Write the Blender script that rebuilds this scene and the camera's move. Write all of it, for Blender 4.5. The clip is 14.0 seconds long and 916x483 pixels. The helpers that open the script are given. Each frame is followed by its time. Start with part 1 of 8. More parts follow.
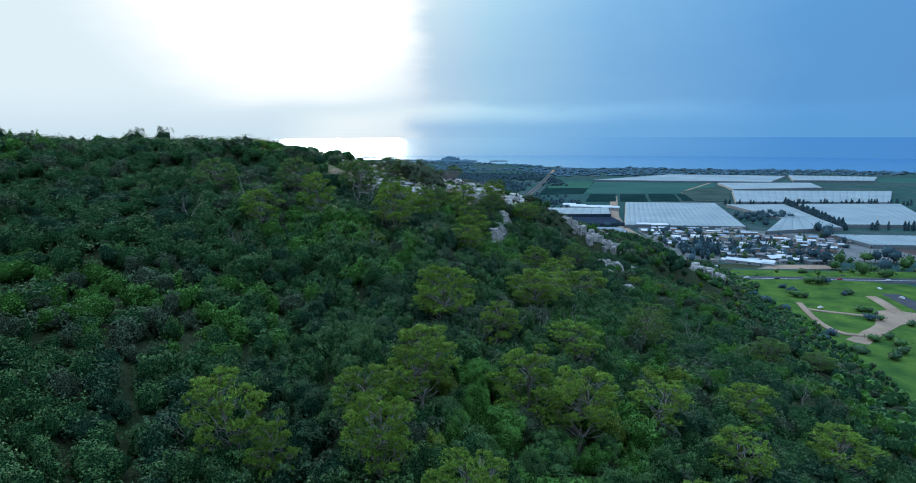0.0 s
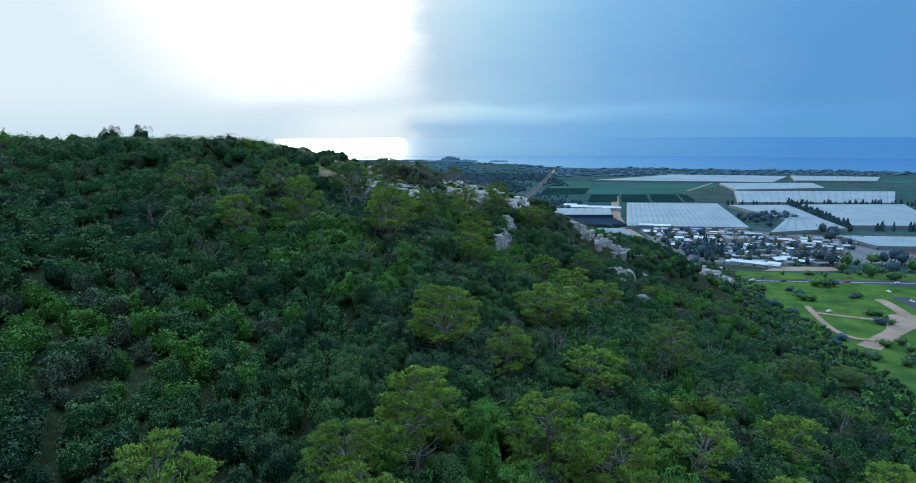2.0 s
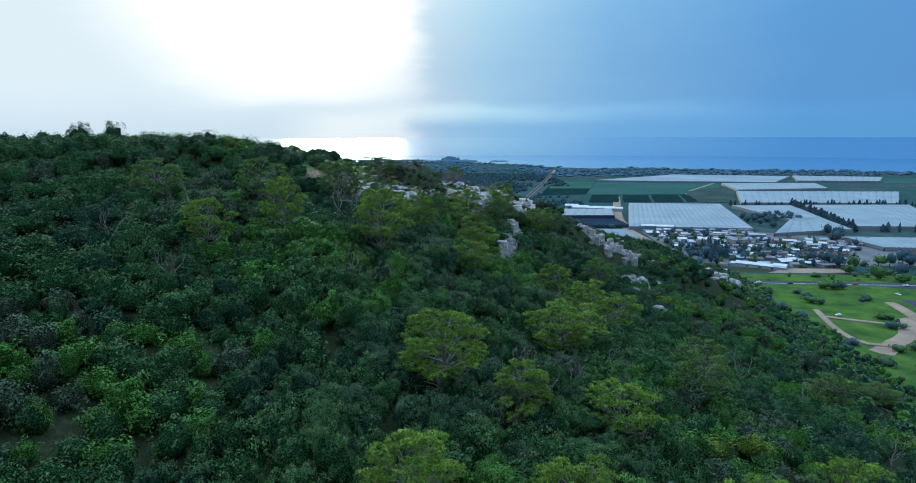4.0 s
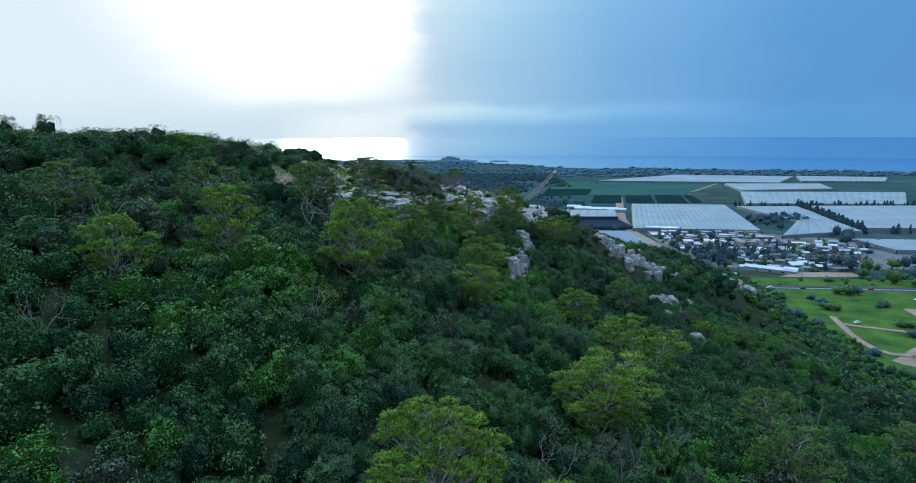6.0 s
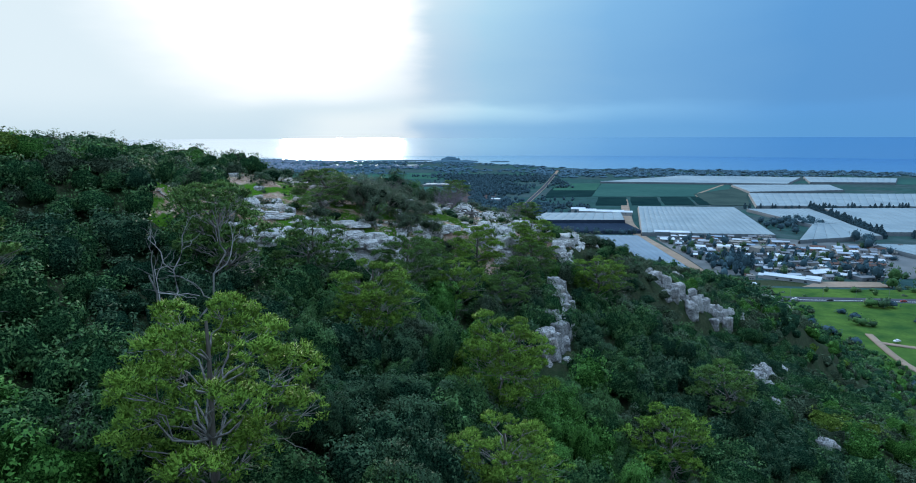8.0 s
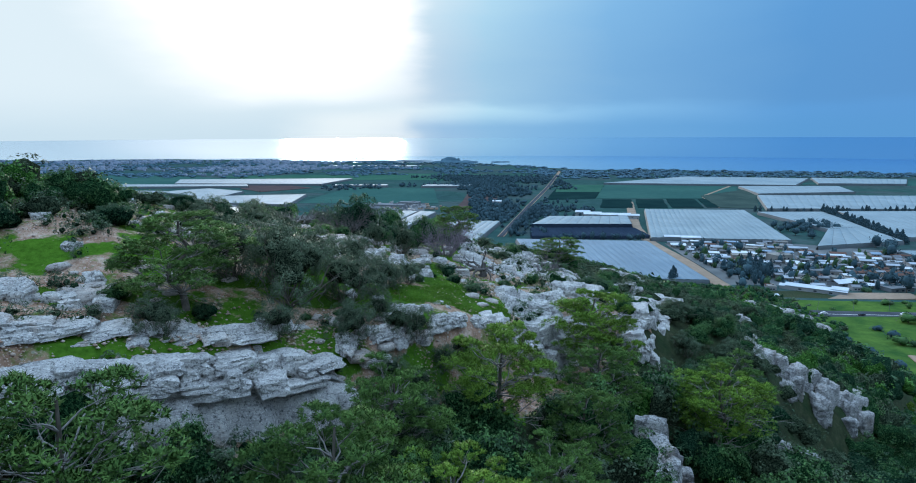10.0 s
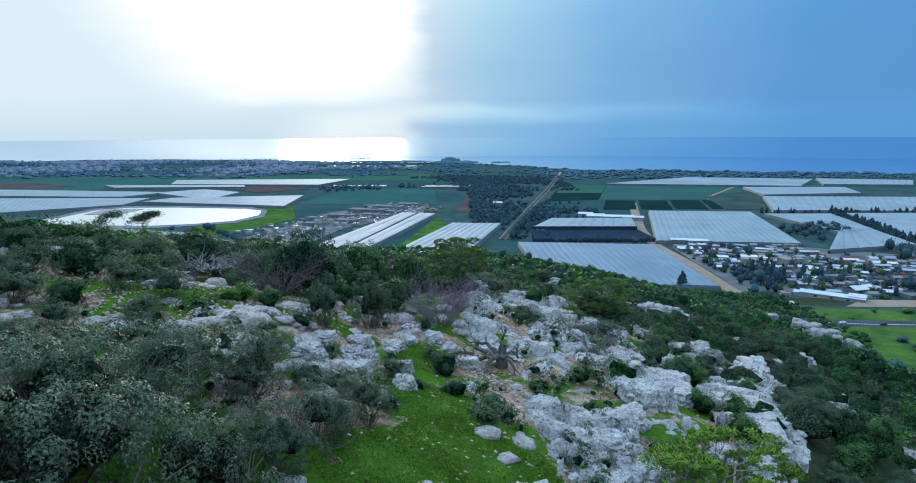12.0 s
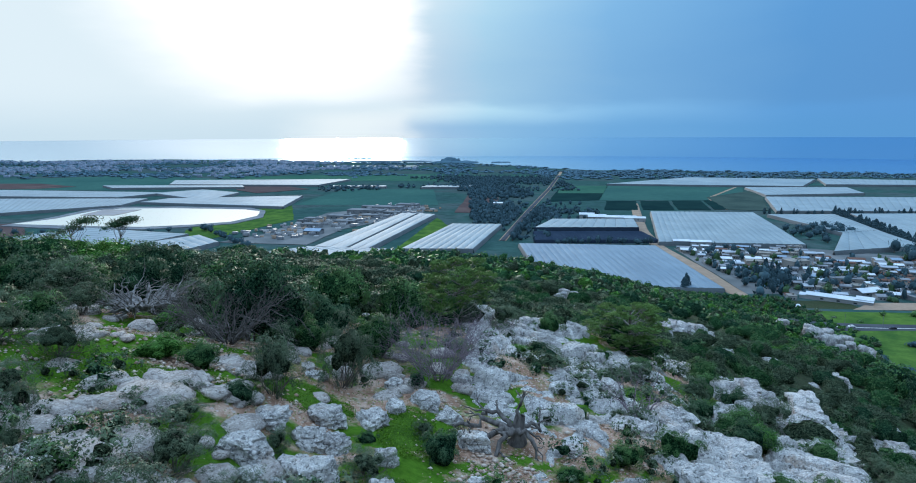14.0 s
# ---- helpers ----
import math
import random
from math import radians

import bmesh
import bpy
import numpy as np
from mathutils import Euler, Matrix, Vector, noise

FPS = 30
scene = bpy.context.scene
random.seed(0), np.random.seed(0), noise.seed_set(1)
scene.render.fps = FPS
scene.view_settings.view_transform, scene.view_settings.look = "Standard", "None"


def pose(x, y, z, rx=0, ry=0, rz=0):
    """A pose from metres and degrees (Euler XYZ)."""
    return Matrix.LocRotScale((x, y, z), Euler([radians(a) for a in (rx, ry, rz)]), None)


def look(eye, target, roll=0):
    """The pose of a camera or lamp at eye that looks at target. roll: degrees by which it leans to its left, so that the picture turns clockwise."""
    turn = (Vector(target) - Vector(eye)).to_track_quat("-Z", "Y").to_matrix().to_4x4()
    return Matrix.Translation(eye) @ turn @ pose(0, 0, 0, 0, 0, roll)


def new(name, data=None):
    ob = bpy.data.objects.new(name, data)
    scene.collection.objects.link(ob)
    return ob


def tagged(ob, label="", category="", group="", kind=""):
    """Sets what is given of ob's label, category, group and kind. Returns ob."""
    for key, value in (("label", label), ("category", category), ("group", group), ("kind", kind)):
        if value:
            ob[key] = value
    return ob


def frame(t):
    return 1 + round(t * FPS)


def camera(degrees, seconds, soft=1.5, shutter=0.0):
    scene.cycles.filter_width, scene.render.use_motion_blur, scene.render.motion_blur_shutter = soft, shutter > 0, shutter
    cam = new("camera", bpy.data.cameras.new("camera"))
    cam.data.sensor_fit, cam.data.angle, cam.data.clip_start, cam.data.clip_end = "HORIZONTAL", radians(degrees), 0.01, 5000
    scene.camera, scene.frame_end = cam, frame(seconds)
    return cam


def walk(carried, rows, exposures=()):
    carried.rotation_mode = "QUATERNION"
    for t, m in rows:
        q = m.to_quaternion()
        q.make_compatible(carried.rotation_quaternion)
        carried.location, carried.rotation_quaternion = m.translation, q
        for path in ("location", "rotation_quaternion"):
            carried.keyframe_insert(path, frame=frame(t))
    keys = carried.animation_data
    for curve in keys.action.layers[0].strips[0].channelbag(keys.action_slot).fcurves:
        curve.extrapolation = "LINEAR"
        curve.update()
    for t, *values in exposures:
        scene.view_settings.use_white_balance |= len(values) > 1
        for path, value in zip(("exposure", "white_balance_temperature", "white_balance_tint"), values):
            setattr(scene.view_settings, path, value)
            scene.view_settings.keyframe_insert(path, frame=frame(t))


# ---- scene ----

# ---------------------------------------------------------------- camera
cam = camera(70.5, 14.0, 1.0)
# (seconds, x, y, z) of a level flight with a fixed gaze
FLIGHT = [
    (0.0, -1.60, -8.30, 121.15), (0.5, -1.66, -5.68, 121.10), (1.0, -1.72, -3.08, 121.05), (1.5, -1.78, -0.52, 121.00),
    (2.0, -1.85, 2.08, 120.90), (2.5, -1.92, 4.74, 120.78), (3.0, -1.98, 7.43, 120.65), (3.2, -2.00, 8.52, 120.60),
    (4.2, -2.05, 14.00, 120.25), (5.0, -2.08, 18.50, 119.95), (5.3, -2.10, 20.70, 119.88), (5.5, -2.12, 23.90, 119.82),
    (6.0, -2.20, 32.56, 119.65), (6.5, -2.30, 41.72, 119.52), (7.0, -2.38, 51.23, 119.50), (7.5, -2.45, 60.76, 119.46),
    (8.0, -2.50, 70.42, 119.46), (8.2, -2.52, 74.20, 119.46), (9.2, -2.62, 93.40, 119.55), (10.3, -2.78, 113.00, 119.66),
    (10.5, -2.80, 116.17, 119.66), (11.0, -2.85, 123.42, 119.62), (11.5, -2.88, 128.20, 119.60), (12.0, -2.90, 130.49, 119.58),
    (12.5, -2.92, 132.74, 119.56), (13.0, -2.94, 135.04, 119.52), (13.5, -2.96, 137.33, 119.46), (14.0, -2.98, 139.52, 119.44),
]
AHEAD = Euler((radians(90 - 9.64), 0, radians(0.09))).to_matrix() @ Vector((0, 0, -1))
walk(cam, [(t, look((x, y, z), Vector((x, y, z)) + 2 * AHEAD, -0.25)) for t, x, y, z in FLIGHT])

# ---------------------------------------------------------------- light
SUN_AZ, SUN_EL = -10.0, 10.0  # degrees: clockwise from ahead, above the horizon


def make_world():
    """Hazy winter sky: a sun veiled by white cloud over the sea, blue-grey cloud to its side."""
    world = bpy.data.worlds.new("sky")
    scene.world = world
    world.use_nodes = True
    nt = world.node_tree
    nt.nodes.clear()

    def node(kind, **kw):
        n = nt.nodes.new(kind)
        for k, v in kw.items():
            if k == "operation":
                n.operation = v
        return n

    def math_node(op, a, b=None, c=None):
        n = node("ShaderNodeMath", operation=op)
        for i, v in enumerate((a, b, c)):
            if v is None:
                continue
            if isinstance(v, (int, float)):
                n.inputs[i].default_value = v
            else:
                nt.links.new(v, n.inputs[i])
        return n.outputs[0]

    def smooth(v, lo, hi):
        n = nt.nodes.new("ShaderNodeMapRange")
        n.interpolation_type = "SMOOTHSTEP"
        nt.links.new(v, n.inputs["Value"])
        n.inputs["From Min"].default_value, n.inputs["From Max"].default_value = lo, hi
        return n.outputs["Result"]

    def ramp(v, stops):
        n = nt.nodes.new("ShaderNodeValToRGB")
        while len(n.color_ramp.elements) < len(stops):
            n.color_ramp.elements.new(0.5)
        for e, (p, col) in zip(n.color_ramp.elements, stops):
            e.position, e.color = p, (*col, 1)
        nt.links.new(v, n.inputs[0])
        return n.outputs[0]

    def mix(f, a, b, kind="MIX"):
        n = nt.nodes.new("ShaderNodeMix")
        n.data_type, n.blend_type = "RGBA", kind
        for i, v in ((0, f), (6, a), (7, b)):
            if isinstance(v, (int, float)):
                n.inputs[i].default_value = v
            elif isinstance(v, tuple):
                n.inputs[i].default_value = (*v, 1)
            else:
                nt.links.new(v, n.inputs[i])
        return n.outputs[2]

    tex = nt.nodes.new("ShaderNodeTexCoord")
    sep = nt.nodes.new("ShaderNodeSeparateXYZ")
    nt.links.new(tex.outputs["Generated"], sep.inputs[0])
    az = math_node("MULTIPLY", math_node("ARCTAN2", sep.outputs[0], sep.outputs[1]), 57.296)
    el = math_node("MULTIPLY", math_node("ARCSINE", sep.outputs[2]), 57.296)
    # soft cloud texture, drawn out along the horizon
    mapping = nt.nodes.new("ShaderNodeMapping")
    mapping.inputs["Scale"].default_value = (2.2, 2.2, 9.0)
    nt.links.new(tex.outputs["Generated"], mapping.inputs[0])
    cloud = nt.nodes.new("ShaderNodeTexNoise")
    cloud.inputs["Scale"].default_value, cloud.inputs["Detail"].default_value = 2.4, 5
    nt.links.new(mapping.outputs[0], cloud.inputs["Vector"])
    wob = math_node("MULTIPLY", math_node("SUBTRACT", cloud.outputs[0], 0.5), 5.0)
    az2, el2 = math_node("ADD", az, wob), math_node("ADD", el, math_node("MULTIPLY", wob, 0.35))

    # colour from the veiled sun (pale) round to the blue-grey side
    side = ramp(math_node("DIVIDE", math_node("ADD", az2, 12.0), 60.0),
                [(0.0, SKY_PALE), (0.12, SKY_PALE), (0.24, (0.46, 0.73, 0.91)), (0.42, (0.23, 0.50, 0.81)), (0.66, (0.115, 0.345, 0.70)), (1.0, (0.10, 0.29, 0.63))])
    # darker bank of cloud and the paler band under it
    bank = math_node("MULTIPLY", smooth(el2, 1.7, 2.7), math_node("SUBTRACT", 1.0, smooth(el2, 4.0, 13.0)))
    low = math_node("SUBTRACT", 1.0, smooth(el2, 0.2, 1.8))
    side = mix(math_node("MULTIPLY", bank, 0.30), side, (0.10, 0.27, 0.55))
    side = mix(math_node("MULTIPLY", low, 0.55), side, (0.105, 0.33, 0.66))
    pale = mix(smooth(el2, -1, 4), (0.60, 0.76, 0.87), SKY_PALE)
    to_left = math_node("SUBTRACT", 1.0, smooth(az2, -9, -1))
    sky = mix(to_left, side, pale)
    # the burning white round the sun, cut off by the cloud's edge
    dx = math_node("DIVIDE", math_node("ADD", az2, 13.5), 14.5)
    dy = math_node("DIVIDE", math_node("SUBTRACT", el2, 11.5), 9.5)
    rad = math_node("SQRT", math_node("ADD", math_node("MULTIPLY", dx, dx), math_node("MULTIPLY", dy, dy)))
    glow = math_node("SUBTRACT", 1.0, smooth(rad, 0.45, 1.30))
    cut = math_node("SUBTRACT", 1.0, smooth(az2, -5.4, -2.0))
    under = smooth(el2, 1.4, 3.2)
    glow = math_node("MULTIPLY", glow, math_node("MULTIPLY", cut, under))
    sky = mix(glow, sky, GLOW)
    # low shine over the sea under the sun
    shine = math_node("MULTIPLY", math_node("MULTIPLY", smooth(az2, -17, -10), math_node("SUBTRACT", 1.0, smooth(az2, -5.6, -3.4))),
                      math_node("SUBTRACT", 1.0, smooth(el2, 0.6, 2.2)))
    sky = mix(math_node("MULTIPLY", shine, 0.35), sky, (1.15, 1.15, 1.1))
    # clear-sky light for the dome above and behind
    nish = nt.nodes.new("ShaderNodeTexSky")
    nish.sky_type = "NISHITA"
    nish.sun_disc = False
    nish.sun_elevation, nish.sun_rotation = radians(SUN_EL), radians(SUN_AZ)
    dome = nt.nodes.new("ShaderNodeVectorMath")
    dome.operation = "SCALE"
    nt.links.new(nish.outputs[0], dome.inputs[0])
    dome.inputs["Scale"].default_value = 0.10
    # an overcast dome is three times as bright overhead as at its rim
    up = math_node("ADD", 0.28, math_node("MULTIPLY", math_node("MAXIMUM", sep.outputs[2], 0.0), 1.22))
    # and dimmer away from the veiled sun
    up = math_node("MULTIPLY", up, math_node("ADD", 0.82, math_node("MULTIPLY", sep.outputs[1], 0.34)))
    grey = mix(1.0, DOME, up, "MULTIPLY")
    overcast = mix(0.75, dome.outputs[0], grey)
    away = math_node("MAXIMUM", smooth(el, 18, 40), smooth(math_node("ABSOLUTE", az), 50, 85))
    sky = mix(away, sky, overcast)
    bg = nt.nodes.new("ShaderNodeBackground")
    nt.links.new(sky, bg.inputs[0])
    bg.inputs[1].default_value = 1.0
    out = nt.nodes.new("ShaderNodeOutputWorld")
    nt.links.new(bg.outputs[0], out.inputs[0])


SKY_PALE, GLOW, DOME = (0.74, 0.87, 0.95), (1.25, 1.25, 1.25), (1.42, 2.12, 3.02)
make_world()
sun = new("sun", bpy.data.lights.new("sun", "SUN"))
sun.data.energy, sun.data.angle, sun.data.color = 2.0, radians(10), (1.0, 0.95, 0.86)
_d = Vector((math.sin(radians(SUN_AZ)) * math.cos(radians(SUN_EL)), math.cos(radians(SUN_AZ)) * math.cos(radians(SUN_EL)), math.sin(radians(SUN_EL))))
sun.matrix_world = look(_d * 400, (0, 0, 0))
scene.view_settings.exposure = 0.0

# ---------------------------------------------------------------- materials


class Mat:
    """A small wrapper to write node materials briefly."""

    def __init__(self, name):
        self.m = bpy.data.materials.new(name)
        self.m.use_nodes = True
        self.nt = self.m.node_tree
        self.b = self.nt.nodes["Principled BSDF"]
        self.b.inputs["Specular IOR Level"].default_value = 0.06

    def put(self, value, socket):
        if isinstance(value, (int, float)):
            socket.default_value = value
        elif isinstance(value, tuple):
            socket.default_value = (*value, 1) if len(value) == 3 and socket.type == "RGBA" else value
        else:
            self.nt.links.new(value, socket)

    def coord(self, kind="Object", scale=(1, 1, 1)):
        if kind == "World":
            src = self.nt.nodes.new("ShaderNodeNewGeometry").outputs["Position"]
        else:
            src = self.nt.nodes.new("ShaderNodeTexCoord").outputs[kind]
        mp = self.nt.nodes.new("ShaderNodeMapping")
        mp.inputs["Scale"].default_value = scale
        self.nt.links.new(src, mp.inputs[0])
        return mp.outputs[0]

    def noise(self, scale, detail=4, kind="Object", stretch=(1, 1, 1), rough=0.55):
        n = self.nt.nodes.new("ShaderNodeTexNoise")
        n.inputs["Scale"].default_value, n.inputs["Detail"].default_value, n.inputs["Roughness"].default_value = scale, detail, rough
        self.nt.links.new(self.coord(kind, stretch), n.inputs["Vector"])
        return n.outputs[0]

    def voronoi(self, scale, feature="F1", kind="Object", stretch=(1, 1, 1)):
        n = self.nt.nodes.new("ShaderNodeTexVoronoi")
        n.feature = feature
        n.inputs["Scale"].default_value = scale
        self.nt.links.new(self.coord(kind, stretch), n.inputs["Vector"])
        return n.outputs["Distance"]

    def wave(self, scale, direction="X", kind="Object", distort=0.0):
        n = self.nt.nodes.new("ShaderNodeTexWave")
        n.bands_direction = direction
        n.inputs["Scale"].default_value, n.inputs["Distortion"].default_value = scale, distort
        self.nt.links.new(self.coord(kind), n.inputs["Vector"])
        return n.outputs["Fac"]

    def ramp(self, v, *stops):
        n = self.nt.nodes.new("ShaderNodeValToRGB")
        while len(n.color_ramp.elements) < len(stops):
            n.color_ramp.elements.new(0.5)
        for e, (p, c) in zip(n.color_ramp.elements, stops):
            e.position, e.color = p, (*c, 1) if isinstance(c, tuple) else (c, c, c, 1)
        self.nt.links.new(v, n.inputs[0])
        return n.outputs[0]

    def mix(self, f, a, b, kind="MIX"):
        n = self.nt.nodes.new("ShaderNodeMix")
        n.data_type, n.blend_type = "RGBA", kind
        for i, v in ((0, f), (6, a), (7, b)):
            self.put(v, n.inputs[i])
        return n.outputs[2]

    def island(self):
        return self.nt.nodes.new("ShaderNodeNewGeometry").outputs["Random Per Island"]

    def object_random(self):
        return self.nt.nodes.new("ShaderNodeObjectInfo").outputs["Random"]

    def bump(self, h, strength=0.4, distance=0.05):
        n = self.nt.nodes.new("ShaderNodeBump")
        n.inputs["Strength"].default_value, n.inputs["Distance"].default_value = strength, distance
        self.nt.links.new(h, n.inputs["Height"])
        self.nt.links.new(n.outputs[0], self.b.inputs["Normal"])

    def done(self, color, rough=0.8, metal=0.0, translucent=0.0):
        self.put(color, self.b.inputs["Base Color"])
        self.put(rough, self.b.inputs["Roughness"])
        self.b.inputs["Metallic"].default_value = metal
        if translucent:
            tr = self.nt.nodes.new("ShaderNodeBsdfTranslucent")
            self.put(color, tr.inputs[0])
            mx = self.nt.nodes.new("ShaderNodeMixShader")
            mx.inputs[0].default_value = translucent
            self.nt.links.new(self.b.outputs[0], mx.inputs[1])
            self.nt.links.new(tr.outputs[0], mx.inputs[2])
            self.nt.links.new(mx.outputs[0], self.nt.nodes["Material Output"].inputs[0])
        return self.m


def leaf(name, dark, light, patch=0.35, shine=0.04):
    """Foliage: every spray a little different, shoots lighter in clumps, plants differing in patches, waxy."""
    k = Mat(name)
    c = k.mix(k.ramp(k.island(), (0.0, 0.0), (0.45, 0.22), (0.72, 0.80), (1.0, 1.0)), dark, light)
    c = k.mix(k.ramp(k.noise(1.5, 2, "World"), (0.42, 0.0), (0.60, 0.55)), c, light)
    c = k.mix(k.ramp(k.island(), (0.86, 0.0), (0.90, 0.9)), c, tuple(min(0.5, v * 1.2) for v in light))
    big = k.noise(patch, 2, "World")
    c = k.mix(k.ramp(big, (0.35, 0.0), (0.7, 0.50)), c, tuple(v * 0.55 for v in dark))
    c = k.mix(k.ramp(k.object_random(), (0.0, 0.0), (1.0, 0.3)), c, light)
    k.b.inputs["Specular IOR Level"].default_value = shine
    return k.done(c, 0.5, translucent=0.12)


LEAF_OAK = leaf("leaf_oak", (0.017, 0.048, 0.017), (0.086, 0.180, 0.060))
LEAF_DEEP = leaf("leaf_deep", (0.015, 0.039, 0.021), (0.066, 0.128, 0.062))
LEAF_GREY = leaf("leaf_grey", (0.034, 0.060, 0.036), (0.116, 0.164, 0.098))
LEAF_FRESH = leaf("leaf_fresh", (0.028, 0.090, 0.020), (0.105, 0.255, 0.052))
LEAF_YELLOW = leaf("leaf_yellow", (0.060, 0.110, 0.020), (0.190, 0.260, 0.048))
LEAF_PINE = leaf("leaf_pine", (0.040, 0.105, 0.018), (0.205, 0.345, 0.050), 0.35, 0.05)
LEAF_PINE_DULL = leaf("leaf_pine_dull", (0.034, 0.088, 0.026), (0.130, 0.235, 0.058), 0.35, 0.05)
LEAF_OLIVE = leaf("leaf_olive", (0.040, 0.064, 0.040), (0.124, 0.168, 0.104))
# distant leaves: blue is mixed into the green to stand for haze
LEAF_FAR_HAZE = leaf("leaf_far_haze", (0.034, 0.072, 0.090), (0.066, 0.116, 0.138), 0.02, 0.0)
LEAF_COAST_HAZE = leaf("leaf_coast_haze", (0.070, 0.138, 0.185), (0.090, 0.165, 0.215), 0.01, 0.0)
# white town walls in two tones, haze painted in as blue-grey
TOWN_HAZE_PALE = Mat("far_town_haze_pale").done((0.17, 0.22, 0.29), 0.9)
TOWN_HAZE_DIM = Mat("far_town_haze_dim").done((0.13, 0.17, 0.22), 0.9)
LEAVES = [LEAF_OAK, LEAF_DEEP, LEAF_GREY, LEAF_FRESH, LEAF_YELLOW]


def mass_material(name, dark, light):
    """The inside of a bush, in relief: leaf flecks, with shaded gaps painted near-black."""
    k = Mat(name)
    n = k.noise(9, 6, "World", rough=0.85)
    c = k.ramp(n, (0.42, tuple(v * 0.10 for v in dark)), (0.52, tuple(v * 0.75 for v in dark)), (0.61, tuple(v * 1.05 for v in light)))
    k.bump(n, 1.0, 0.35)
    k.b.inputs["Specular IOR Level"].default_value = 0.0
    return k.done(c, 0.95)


# a flecked inner colour for each foliage, gap shade included
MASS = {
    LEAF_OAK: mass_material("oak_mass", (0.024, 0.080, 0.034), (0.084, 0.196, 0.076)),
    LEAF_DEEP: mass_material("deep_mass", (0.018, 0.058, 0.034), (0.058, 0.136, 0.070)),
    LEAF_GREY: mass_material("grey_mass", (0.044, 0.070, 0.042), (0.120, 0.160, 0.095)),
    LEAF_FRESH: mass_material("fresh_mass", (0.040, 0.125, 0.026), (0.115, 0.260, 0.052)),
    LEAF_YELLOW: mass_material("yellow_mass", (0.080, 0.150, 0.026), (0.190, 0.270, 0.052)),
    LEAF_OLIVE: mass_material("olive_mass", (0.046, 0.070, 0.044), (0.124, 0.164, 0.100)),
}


def bark_material(name, dark, light):
    k = Mat(name)
    c = k.ramp(k.noise(6, 5, stretch=(1, 1, 0.25)), (0.3, dark), (0.75, light))
    k.bump(k.noise(18, 4, stretch=(1, 1, 0.2)), 0.6, 0.03)
    return k.done(c, 0.9)


BARK = bark_material("bark", (0.07, 0.06, 0.05), (0.20, 0.175, 0.15))
DEADWOOD = bark_material("deadwood", (0.13, 0.12, 0.115), (0.34, 0.325, 0.31))
TWIG = bark_material("twig", (0.13, 0.105, 0.125), (0.26, 0.21, 0.24))
LOG = bark_material("log_bark", (0.09, 0.082, 0.078), (0.26, 0.245, 0.235))
ROOT = bark_material("root_bark", (0.045, 0.040, 0.038), (0.19, 0.175, 0.165))
LIMB = bark_material("limb_bark", (0.13, 0.12, 0.112), (0.36, 0.34, 0.32))



